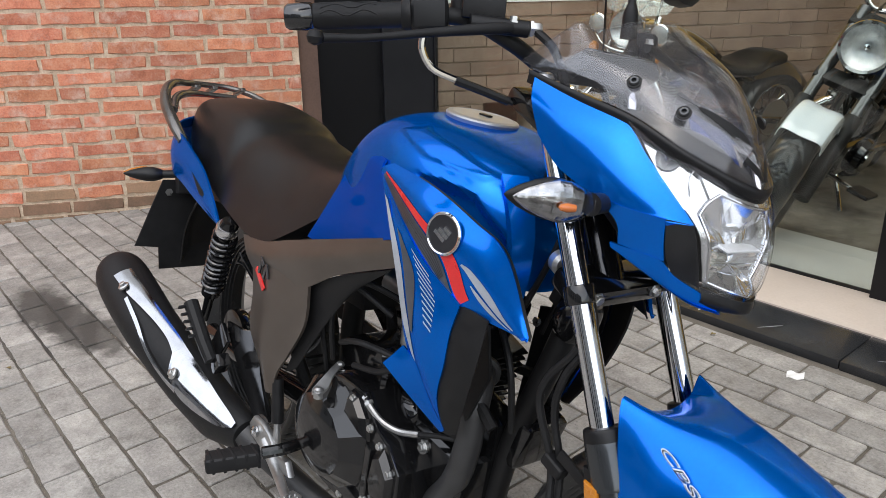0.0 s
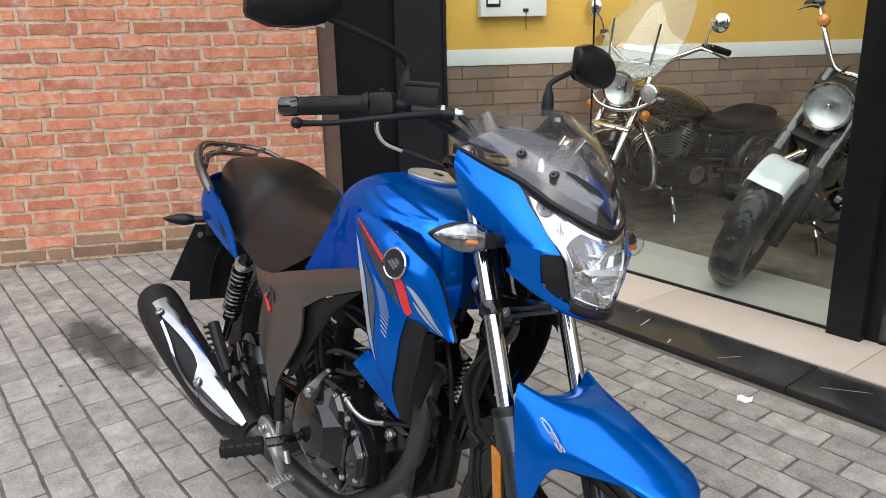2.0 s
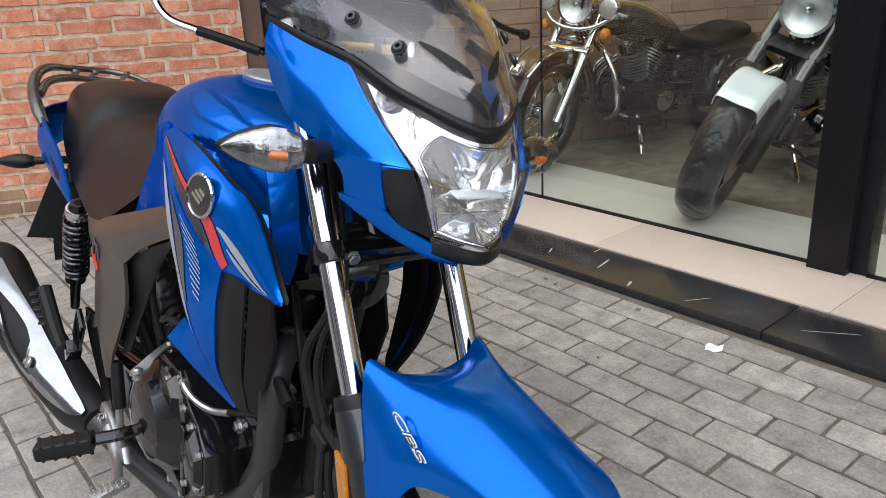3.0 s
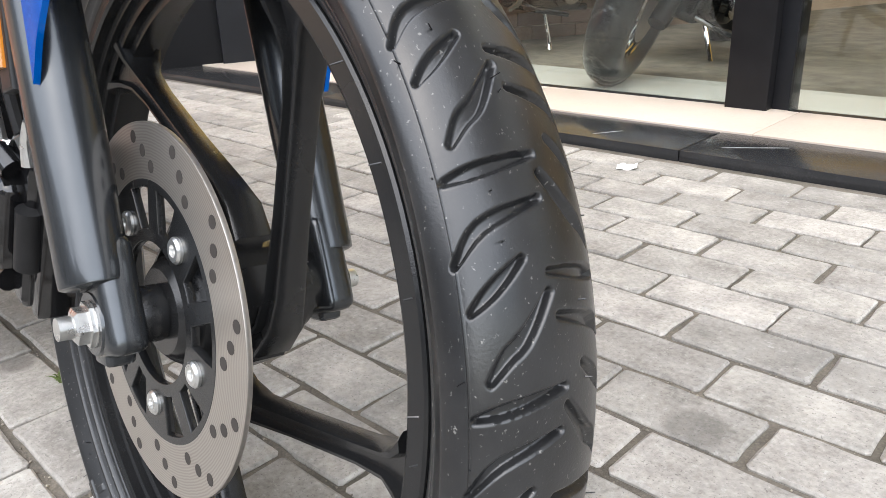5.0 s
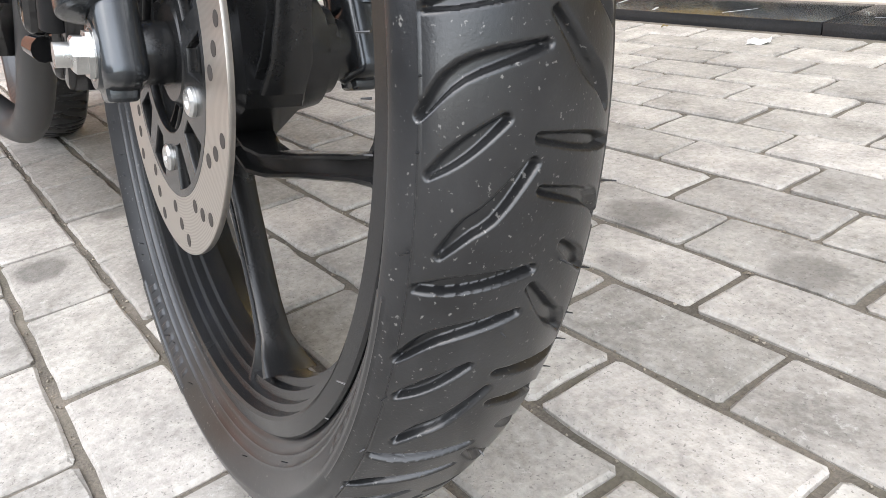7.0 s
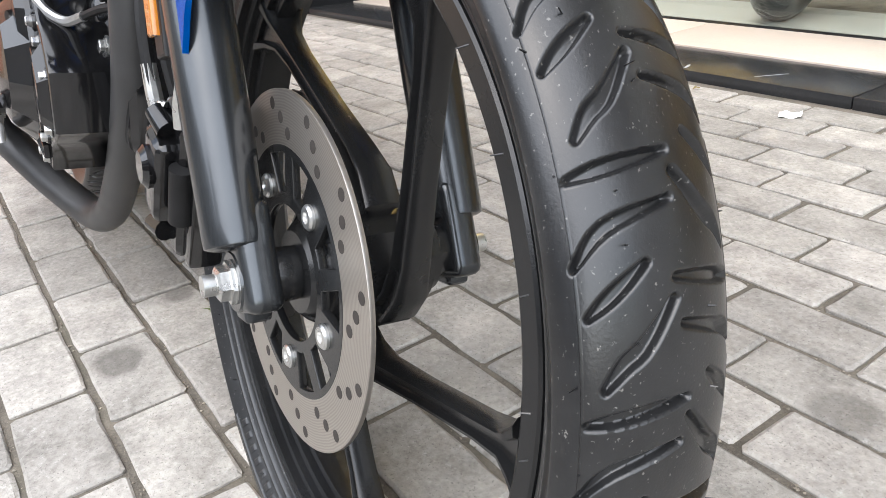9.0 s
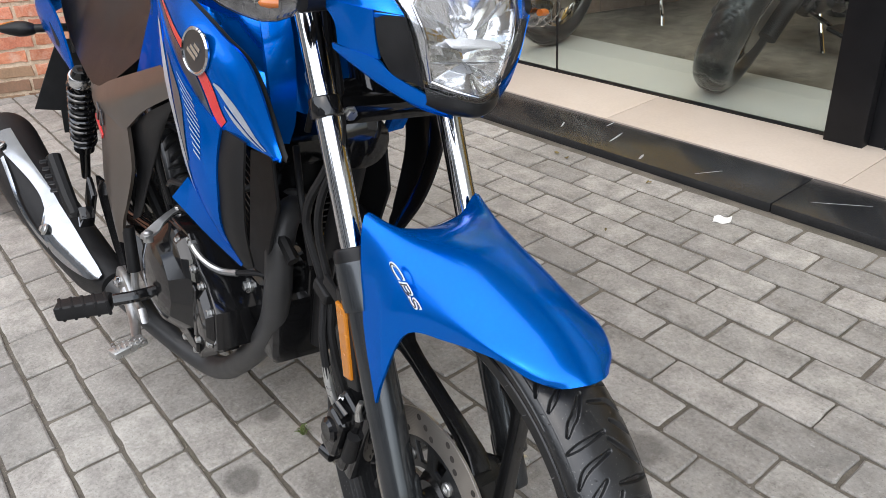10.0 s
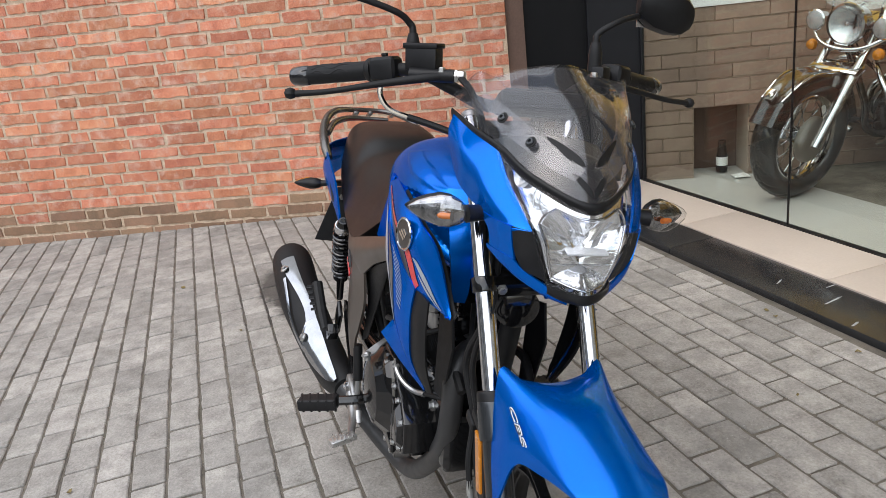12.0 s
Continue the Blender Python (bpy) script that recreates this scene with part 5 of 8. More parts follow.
for s in (1, -1):
    p_in, p_tip = (1.135, -0.150 * s, 0.888), (1.102, -0.230 * s, 0.888)
    st = part("front_indicator_stalk", tube([(1.120, -0.085 * s, 0.890), (1.130, -0.125 * s, 0.889), (1.136, -0.152 * s, 0.888)], [0.013, 0.0125, 0.014], 14), "black_plastic", bike, "black ribbed rubber stalk")
    d, m_ = indicator(p_in, p_tip, 0.096, 0.0250, 0.026)
    d3, _ = indicator(p_in, p_tip, 0.094, 0.0262, 0.011)
    part("indicator_body", moved(d3, Matrix.Translation((-0.021, 0, -0.001))), "black_plastic", st)
    le = part("indicator_lens", d, "lens", st, "clear faceted indicator lens")
    le.visible_shadow = False
    d2, _ = indicator(p_in, p_tip, 0.092, 0.0255, 0.010)
    part("indicator_reflector", moved(d2, Matrix.Translation((-0.008, 0, -0.001))), "indicator_silver", st, smooth=False)
    for k in range(4):
        c_ = Vector(p_in) + (Vector(p_tip) - Vector(p_in)) * (0.25 + 0.16 * k)
        part("indicator_rib", block(0.002, 0.0012, 0.040 - 0.007 * abs(k - 1), pose(c_.x + 0.004, c_.y, c_.z, 0, 0, 24 * s), 0.0006), "lens", st)
    part("indicator_bulb", lathe([(0.0045, 0), (0.0055, 0.010), (0.004, 0.018), (0, 0.021)], 14, along((1.135, -0.176 * s, 0.883), (1.119, -0.22 * s, 0.883))), "amber_bulb", st, "amber bulb")
    rs = part("rear_indicator", indicator((-0.205, -0.205 * s, 0.678), (-0.25, -0.292 * s, 0.673), 0.098, 0.0185, 0.022)[0], "black_plastic", bike, "dark rear indicator on a stalk")
    part("stalk", tube([(-0.17, -0.13 * s, 0.685), (-0.205, -0.208 * s, 0.679)], 0.010, 12), "black_plastic", rs)
    part("lens", indicator((-0.226, -0.222 * s, 0.678), (-0.27, -0.298 * s, 0.673), 0.076, 0.0165, 0.020)[0], "orange", rs)

for ob in bike.children:
    if ob not in before_nose and not ob.name.startswith("rear_"):
        ob.matrix_basis = NOSE

# ---- handlebar and controls ----
bar_pts = [(0.779, -0.362, 1.068), (0.868, -0.235, 1.088), (0.905, -0.170, 1.090), (0.935, -0.115, 1.066), (0.945, -0.060, 1.040), (0.946, 0, 1.036)]
bar_pts += [(x, -y, z) for x, y, z in reversed(bar_pts[:-1])]
part("handlebar", tube(bar_pts, 0.011, 14, 70), "soft_black", bike, "matt black handlebar")
for s in (1, -1):
    gdir = (Vector((0.868, -0.235 * s, 1.088)) - Vector((0.779, -0.362 * s, 1.068))).normalized()
    e0 = Vector((0.779, -0.362 * s, 1.068))
    at = lambda f: tuple(e0 + gdir * f)
    prof = [(0.0155, 0.0), (0.0165, 0.001), (0.0165, 0.112), (0.0185, 0.114), (0.021, 0.119), (0.021, 0.124), (0.0, 0.124)]
    grip = part("grip", lathe([(0, 0)] + prof, 28, along(at(0.030), at(1.0))), "soft_black", bike, "black patterned rubber grip")
    for k in range(4):
        line = []
        for j in range(9):
            a_ = 0.6 + k * 0.62 + 0.22 * math.sin(j * 1.3 + k)
            loc = along(at(0.040 + j * 0.009), at(1.0)) @ Vector((0.0163 * math.cos(a_ * s + 0.5), 0.0163 * math.sin(a_ * s + 0.5), 0))
            line.append(tuple(loc))
        part("grip_rib", tube(line, 0.0011, 5, 20), "black_plastic", grip)
    part("bar_end", lathe([(0.0, -0.006), (0.0135, -0.006), (0.0165, -0.002), (0.0175, 0.012), (0.0175, 0.026), (0.015, 0.030)], 24, along(at(0), at(1.0))), "gloss_black", bike, "glossy black bar end weight")
    sw = part("switch_housing", join(block(0.046, 0.042, 0.050, along(at(0.178), at(1.0)), 0.012, 3)), "black_plastic", bike, "black switch housing")
    part("button", block(0.010, 0.006, 0.010, along(at(0.178), at(1.0)) @ pose(0.0, 0.024 * s, 0.0, 0, 0, 0), 0.002), "orange" if s == -1 else "soft_black", sw, "small yellow switch" if s == -1 else "")
    # lever: right one on the brake cylinder, left one on the clutch perch
    lev = part("lever", tube([(0.955, -0.135 * s, 1.086), (0.948, -0.175 * s, 1.080), (0.925, -0.25 * s, 1.066), (0.903, -0.32 * s, 1.052), (0.888, -0.372 * s, 1.046)], [0.0075, 0.0075, 0.0055, 0.0048, 0.0055], 12), "soft_black", bike, "matt black hand lever")
    bmv = lathe([(0, -0.010), (0.008, -0.007), (0.0105, 0), (0.008, 0.007), (0, 0.010)], 14, pose(0.884, -0.380 * s, 1.046))
    part("lever_ball", bmv, "soft_black", lev)
    part("lever_pivot", bolt((0.955, -0.138 * s, 1.092), (0.955, -0.138 * s, 2), 0.006, 0.008), "steel", lev)
# brake fluid cylinder on the right
res_m = frame_on((0.918, -0.160, 1.112), (0.45, 0.62, 0.02), (0, 0, 1))
mc = part("brake_cylinder", join(block(0.056, 0.040, 0.036, res_m, 0.004, 2), block(0.062, 0.009, 0.042, res_m @ pose(0, 0.0205, 0), 0.003, 2), tube([(0.925, -0.185, 1.086), (0.962, -0.118, 1.086)], 0.011, 12)), "black_plastic", bike, "square black brake fluid reservoir")
part("banjo_bolt", join(bolt((0.962, -0.116, 1.087), (0.99, -0.07, 1.088), 0.009, 0.016)), "steel", mc, "bright banjo bolt")
part("clutch_perch", block(0.030, 0.050, 0.026, frame_on((0.925, 0.165, 1.085), (0.45, -0.62, 0.02), (0, 0, 1)), 0.006), "black_plastic", bike)

# mirrors
def mirror_head(c, s, half=0.082):
    rings = []
    for f, w, hh in ((-1.0, 0.35, 0.42), (-0.93, 0.55, 0.60), (-0.45, 0.92, 0.95), (0.15, 1.0, 1.0), (0.60, 0.95, 0.90), (0.92, 0.62, 0.55), (1.0, 0.36, 0.35)):
        ring = []
        for cx, cz in ((1.0, 0.10), (0.86, 0.62), (0.30, 0.98), (-0.70, 1.0), (-1.0, 0.94), (-1.0, -0.94), (-0.70, -1.0), (0.30, -0.92), (0.80, -0.50)):
            ring.append((c[0] + 0.026 * w * cx, c[1] + half * f, c[2] + 0.043 * hh * cz + 0.012 * f * s))
        rings.append(ring)
    return loft(rings)


for s, head in ((1, (0.880, -0.395, 1.240)), (-1, (0.850, 0.326, 1.216))):
    base = (0.885, -0.172 * s, 1.100)
    stem = part("mirror_stem", tube([base, (0.882, -0.172 * s, 1.150), (0.880, -0.178 * s, 1.168), (0.884, -0.215 * s, 1.190), (head[0] - 0.01, head[1] + 0.045 * s, head[2] - 0.012)], [0.007, 0.0065, 0.006, 0.0055, 0.006], 12, 40), "soft_black", bike, "black mirror stem")
    part("rubber_boot", tube([base, (0.883, -0.172 * s, 1.135), (0.882, -0.172 * s, 1.152)], [0.013, 0.012, 0.008], 14), "soft_black", stem)
    mh = part("mirror_head", mirror_head(head, s, 0.082 if s == 1 else 0.058), "black_plastic", stem, "angular black mirror housing", sharp=28)
    part("mirror_glass", block(0.002, 0.135 if s == 1 else 0.09, 0.066, pose(head[0] - 0.0255, head[1], head[2]), 0.0008), "chrome", stem, "mirror glass")

# cables and hoses
def cable(pts, r=0.004, mat="soft_black", name="cable", label=""):
    return part(name, tube(pts, r, 8, 8 * len(pts)), mat, bike, label)


cable([(0.886, -0.227, 1.070), (0.886, -0.227, 1.046), (0.892, -0.212, 1.024), (0.905, -0.180, 1.012)], 0.0048, "chrome", "throttle_elbow", "chrome throttle cable elbow")
cable([(0.905, -0.182, 1.012), (0.92, -0.150, 1.003), (0.94, -0.115, 0.992)], 0.006, "soft_black", "cable_boot")
cable([(0.938, -0.118, 0.993), (0.965, -0.080, 0.975), (0.975, -0.055, 0.93), (0.93, -0.04, 0.80)], 0.003)
cable([(0.968, -0.110, 1.086), (0.995, -0.095, 1.060), (1.010, -0.075, 1.000), (1.020, -0.060, 0.92), (1.05, -0.062, 0.80), (1.112, -0.092, 0.715), (1.074, -0.102, 0.645), (1.066, -0.102, 0.600), (1.094, -0.094, 0.527), (1.112, -0.104, 0.465), (1.124, -0.104, 0.420), (1.130, -0.102, 0.395)], 0.0058, "soft_black", "brake_hose", "black rubber brake hose")
cable([(0.96, -0.04, 0.95), (1.02, -0.05, 0.86), (1.06, -0.055, 0.79), (1.122, -0.085, 0.725), (1.098, -0.098, 0.655), (1.090, -0.098, 0.600), (1.108, -0.090, 0.527), (1.118, -0.094, 0.47), (1.132, -0.090, 0.42), (1.150, -0.080, 0.36)], 0.0055, "soft_black", "brake_hose", "black rubber brake hose")
cable([(0.95, 0.05, 1.03), (1.0, 0.02, 0.98), (1.02, -0.03, 0.90), (1.005, -0.05, 0.80), (0.96, -0.05, 0.70)], 0.005)
cable([(0.925, 0.15, 1.07), (0.99, 0.10, 1.03), (1.01, 0.06, 0.95), (0.97, 0.05, 0.80), (0.90, 0.06, 0.62)], 0.004)
cable([(0.93, 0.10, 1.05), (0.985, 0.06, 1.0), (1.0, 0.03, 0.92), (0.95, 0.02, 0.80)], 0.005)
part("hose_clamp", join(block(0.038, 0.022, 0.020, pose(1.102, -0.094, 0.527, 0, 20), 0.006, 3), block(0.06, 0.006, 0.016, pose(1.140, -0.100, 0.540, 0, 20), 0.002)), "soft_black", bike)
part("hose_fitting", tube([(1.122, -0.104, 0.425), (1.130, -0.102, 0.396), (1.140, -0.098, 0.372)], [0.0062, 0.0068, 0.006], 10), "steel", bike, "zinc hose fitting")
part("ignition_barrel", lathe([(0.0, 0), (0.017, 0), (0.0175, 0.012), (0.013, 0.018), (0.0, 0.018)], 20, along((1.030, -0.068, 0.792), (1.2, -0.12, 0.76))), "alloy", bike)
part("horn", lathe([(0.0, 0), (0.036, 0), (0.040, 0.006), (0.040, 0.020), (0.030, 0.026), (0.012, 0.030), (0, 0.030)], 28, along((1.010, 0.0, 0.70), (1.3, -0.05, 0.66))), "engine_black", bike, "black round horn")
part("horn_bracket", block(0.02, 0.05, 0.06, pose(1.0, 0, 0.74, 0, 20), 0.003), "soft_black", bike)

# ---- seat and tail ----
seat_rings = []
for x, zb, zt, hw, hb in spline([(-0.285, 0.800, 0.840, 0.075, 0.080), (-0.265, 0.785, 0.868, 0.105, 0.115), (-0.20, 0.765, 0.880, 0.120, 0.142), (-0.10, 0.735, 0.882, 0.129, 0.160),
                                  (0.0, 0.705, 0.870, 0.132, 0.172), (0.055, 0.690, 0.856, 0.131, 0.177), (0.095, 0.680, 0.832, 0.128, 0.180), (0.15, 0.668, 0.822, 0.130, 0.184), (0.26, 0.648, 0.806, 0.118, 0.190),
                                  (0.36, 0.648, 0.800, 0.110, 0.190), (0.44, 0.690, 0.806, 0.108, 0.165), (0.52, 0.745, 0.822, 0.108, 0.135), (0.60, 0.800, 0.848, 0.105, 0.115)], 44):
    ring = []
    for k in range(36):
        f = k / 35.0
        t_ = math.pi * (1 - f)
        cy = math.cos(t_)
        # rounded top that falls to a wider skirt
        prof = abs(math.sin(t_)) ** 0.5
        y = (hw + (hb - hw) * (1 - prof)) * (np.sign(cy) * abs(cy) ** 0.48)
        ring.append((x, -y, zb + (zt - zb) * prof))
    seat_rings.append(ring)
seat = part("seat", loft(seat_rings), "seat", bike, "dark brown-black vinyl dual seat", sharp=50)
tail = Shell([[(0.140, -0.196, 0.640), (0.055, -0.199, 0.730), (-0.03, -0.204, 0.775), (-0.115, -0.204, 0.806), (-0.20, -0.170, 0.815), (-0.285, -0.090, 0.825)],
              [(0.138, -0.198, 0.632), (0.020, -0.206, 0.690), (-0.065, -0.212, 0.728), (-0.150, -0.208, 0.748), (-0.235, -0.165, 0.765), (-0.315, -0.085, 0.780)],
              [(0.134, -0.190, 0.622), (0.020, -0.196, 0.650), (-0.080, -0.200, 0.678), (-0.172, -0.196, 0.696), (-0.255, -0.150, 0.715), (-0.320, -0.080, 0.735)]], 14, 30)
pair("tail_panel", tail.skin(0.005), "blue", bike, "metallic blue tail panel")
pair("tail_vent", Shell([[(0.060, -0.2035, 0.690), (0.0, -0.208, 0.722)], [(0.075, -0.2015, 0.672), (0.045, -0.206, 0.680)]], 4, 6).skin(0.002), "soft_black", bike, "dark tail vent")
part("tail_lamp", body([(-0.36, 0.735, 0.80, 0.055), (-0.335, 0.725, 0.815, 0.08), (-0.30, 0.72, 0.82, 0.088)], 8, 3.0, 24), "red", bike, "red tail lamp")
rail = [(-0.085, -0.200, 0.780), (-0.130, -0.206, 0.812), (-0.215, -0.200, 0.852), (-0.285, -0.178, 0.884), (-0.330, -0.142, 0.899), (-0.385, -0.085, 0.896), (-0.404, -0.020, 0.893), (-0.398, 0.035, 0.889), (-0.360, 0.085, 0.876), (-0.300, 0.118, 0.855), (-0.200, 0.150, 0.825), (-0.120, 0.165, 0.790)]
gr = part("grab_rail", tube(rail, [0.0120, 0.0145, 0.0140, 0.0125, 0.0105, 0.0085, 0.0080, 0.0080, 0.0080, 0.0085, 0.010, 0.010], 14, 80), "rail_grey", bike, "grey metal pillion grab rail")
part("inner_bar", tube([(-0.190, -0.190, 0.842), (-0.262, -0.160, 0.866), (-0.318, -0.112, 0.874), (-0.340, -0.050, 0.872), (-0.338, 0.030, 0.868)], [0.010, 0.0105, 0.010, 0.0075, 0.0070], 12, 40), "rail_grey", gr)
for y_, w_ in ((-0.078, 0.017), (-0.030, 0.015), (0.050, 0.014)):
    part("rail_tongue", block(0.062, w_, 0.010, pose(-0.366, y_, 0.883, 0, -18), 0.003), "rail_grey", gr)
# rear mudguard and plate holder
part("rear_mudguard", Shell(mid([[(0.02, -0.085, 0.60), (0.02, -0.05, 0.64), (0.02, 0, 0.650)], [(-0.12, -0.090, 0.62), (-0.12, -0.05, 0.665), (-0.12, 0, 0.675)], [(-0.25, -0.095, 0.60), (-0.25, -0.06, 0.650), (-0.25, 0, 0.66)],
                            [(-0.36, -0.095, 0.50), (-0.38, -0.06, 0.545), (-0.39, 0, 0.555)], [(-0.43, -0.085, 0.37), (-0.46, -0.05, 0.40), (-0.47, 0, 0.405)]]), 24, 18, (-0.6, 0, 1)).skin(0.004), "soft_black", bike, "matt black rear mudguard")
flap = [(-0.120, 0.610), (-0.150, 0.545), (-0.204, 0.424), (-0.138, 0.416), (-0.138, 0.352), (0.120, 0.352), (0.120, 0.416), (0.180, 0.424), (0.135, 0.545), (0.110, 0.610)]
part("plate_holder", plate([[(y, z - 0.48) for y, z in flap]], 0.005, 0.001, pose(-0.465, 0, 0.48, 90, 0, 90) @ pose(0, 0, 0, -8)), "soft_black", bike, "flared matt black rear flap")
part("plate_bracket", join(block(0.150, 0.12, 0.03, pose(-0.400, 0, 0.640, 0, -14), 0.006), block(0.03, 0.10, 0.05, pose(-0.455, -0.04, 0.600, 0, -10), 0.004)), "soft_black", bike)
part("plate_bolt", bolt((-0.472, -0.105, 0.575), (-1.0, -0.105, 0.575), 0.009, 0.006), "steel", bike)

# ---- side covers ----
cover = Shell([[(0.255, -0.186, 0.640), (0.375, -0.197, 0.655), (0.50, -0.201, 0.690), (0.64, -0.196, 0.728), (0.82, -0.190, 0.776)],
               [(0.290, -0.193, 0.608), (0.395, -0.204, 0.626), (0.52, -0.207, 0.658), (0.66, -0.202, 0.700), (0.83, -0.193, 0.755)],
               [(0.325, -0.190, 0.580), (0.420, -0.199, 0.596), (0.55, -0.200, 0.614), (0.665, -0.193, 0.672), (0.835, -0.187, 0.735)]], 12, 28)
leg_cover = Shell([[(0.318, -0.191, 0.606), (0.440, -0.204, 0.620), (0.575, -0.199, 0.628)], [(0.336, -0.195, 0.540), (0.450, -0.207, 0.550), (0.563, -0.196, 0.548)],
                   [(0.342, -0.200, 0.465), (0.425, -0.210, 0.468), (0.512, -0.199, 0.468)], [(0.402, -0.204, 0.415), (0.438, -0.211, 0.415), (0.478, -0.202, 0.420)], [(0.436, -0.205, 0.368), (0.449, -0.208, 0.368), (0.464, -0.203, 0.370)]], 24, 14)
for s in (1, -1):
    f = (lambda d: d) if s == 1 else flipped
    sc = part("side_cover", f(cover.skin(0.006)), "brown_panel", bike, "bronze-grey side cover with a small two-colour mark")
    part("cover_leg", f(leg_cover.skin(0.006)), "brown_panel", sc)
    part("cover_mark", f(join(block(0.009, 0.003, 0.034, pose(0.392, -0.2065, 0.610, 0, 24), 0.0005), block(0.020, 0.003, 0.008, pose(0.400, -0.2068, 0.621, 0, 40), 0.0005), block(0.008, 0.003, 0.034, pose(0.414, -0.2070, 0.605, 0, 24), 0.0005), block(0.007, 0.003, 0.026, pose(0.424, -0.2072, 0.606, 0, -18), 0.0005))), "badge_black", sc, "small black mark")
    part("cover_mark", f(block(0.050, 0.003, 0.013, pose(0.392, -0.2064, 0.584, 0, 42), 0.0008)), "red", sc, "small red mark")
    part("inner_cover", f(Shell([[(0.53, -0.186, 0.61), (0.65, -0.184, 0.665), (0.80, -0.180, 0.72)], [(0.53, -0.180, 0.53), (0.585, -0.172, 0.565), (0.66, -0.165, 0.63)], [(0.480, -0.185, 0.42), (0.51, -0.176, 0.44), (0.545, -0.168, 0.50)]], 12, 12).skin(0.005)), "soft_black", sc, "matt black inner cover")

# ---- frame, swingarm, suspension ----
part("main_frame", join(tube([(1.04, 0, 0.90), (0.90, 0, 0.80), (0.70, 0, 0.74), (0.50, 0, 0.68), (0.42, 0, 0.52), (0.42, 0, 0.34)], 0.024, 12, 40), tube([(1.03, 0, 0.80), (1.00, 0, 0.66), (0.93, 0, 0.46), (0.90, 0, 0.32)], 0.020, 12, 30),
                        tube([(0.55, -0.08, 0.68), (0.30, -0.11, 0.66), (0.05, -0.11, 0.70), (-0.22, -0.09, 0.77)], 0.014, 10, 30), tube([(0.55, 0.08, 0.68), (0.30, 0.11, 0.66), (0.05, 0.11, 0.70), (-0.22, 0.09, 0.77)], 0.014, 10, 30),
                        tube([(0.43, -0.10, 0.34), (0.36, -0.13, 0.48), (0.22, -0.13, 0.63)], 0.013, 10, 20), tube([(0.43, 0.10, 0.34), (0.36, 0.13, 0.48), (0.22, 0.13, 0.63)], 0.013, 10, 20)), "soft_black", bike, "black tubular frame")
part("swingarm", join(tube([(0.44, -0.105, 0.33), (0.20, -0.125, 0.315), (-0.05, -0.125, 0.303)], [0.026, 0.022, 0.020], 12), tube([(0.44, 0.105, 0.33), (0.20, 0.125, 0.315), (-0.05, 0.125, 0.303)], [0.026, 0.022, 0.020], 12)), "engine_black", bike)
part("rear_axle", tube([(0, -0.15, 0.303), (0, 0.15, 0.303)], 0.009, 12), "steel", bike)
part("rear_brake_drum", lathe([(0.0, 0), (0.062, 0), (0.066, 0.008), (0.066, 0.030), (0.030, 0.038), (0.0, 0.038)], 32, along((0, -0.060, 0), (0, -1, 0))), "engine_black", rear)
for s in (1, -1):
    a_, b_ = Vector((0.187, -0.192 * s, 0.640)), Vector((0.034, -0.180 * s, 0.372))
    L = (b_ - a_).length
    mm = along(a_, b_)
    sh = part("rear_shock", lathe([(0.0, -0.014), (0.014, -0.014), (0.020, 0.0), (0.021, 0.022), (0.014, 0.024), (0.013, 0.17), (0.022, 0.175), (0.022, 0.215), (0.012, 0.22), (0.010, L), (0, L)], 20, mm), "engine_black", bike, "black rear shock absorber")
    part("spring", tube([tuple(mm @ Vector((0.0245 * math.cos(k * 0.5235), 0.0245 * math.sin(k * 0.5235), 0.026 + k * 0.00127))) for k in range(132)], 0.0042, 7, 264), "gloss_black", sh, "black coil spring")
    part("top_collar", lathe([(0.0225, 0.0), (0.0245, 0.004), (0.0245, 0.020), (0.0225, 0.024)], 20, mm), "satin_chrome", sh)
    part("top_nut", lathe([(0.0, 0), (0.012, 0), (0.012, 0.008), (0.006, 0.012), (0, 0.012)], 14, along(tuple(a_ + Vector((0, -0.004 * s, 0.0))), tuple(a_ + Vector((0, -1.0 * s, 0))))), "chrome", sh)

# ---- engine ----
case = part("crankcase", join(block(0.24, 0.19, 0.18, pose(0.655, 0, 0.375), 0.035, 4), block(0.16, 0.18, 0.10, pose(0.60, 0, 0.46, 0, -12), 0.02, 3)), "engine_black", bike, "black crankcase")
part("crankcase_front", side_plate([[(0.905, 0.470), (0.898, 0.404), (0.870, 0.335), (0.826, 0.280), (0.745, 0.225), (0.660, 0.230), (0.660, 0.400), (0.840, 0.490)]], 0.000, 0.06, 0.012), "engine_black", bike, "black front half of the crankcase")
part("front_boss", block(0.150, 0.13, 0.135, pose(0.830, -0.020, 0.362, 0, 6), 0.020, 3), "engine_black", bike)
part("oil_sump", block(0.20, 0.10, 0.06, pose(0.66, 0.04, 0.27), 0.02, 3), "engine_black", bike)
def faceted(outline, steps, centre):
    """Rings of one outline drawn in towards a centre, step by step outwards: (scale, y)."""
    return loft([[(centre[0] + (x - centre[0]) * k, y, centre[1] + (z - centre[1]) * k) for x, z in outline] for k, y in steps])


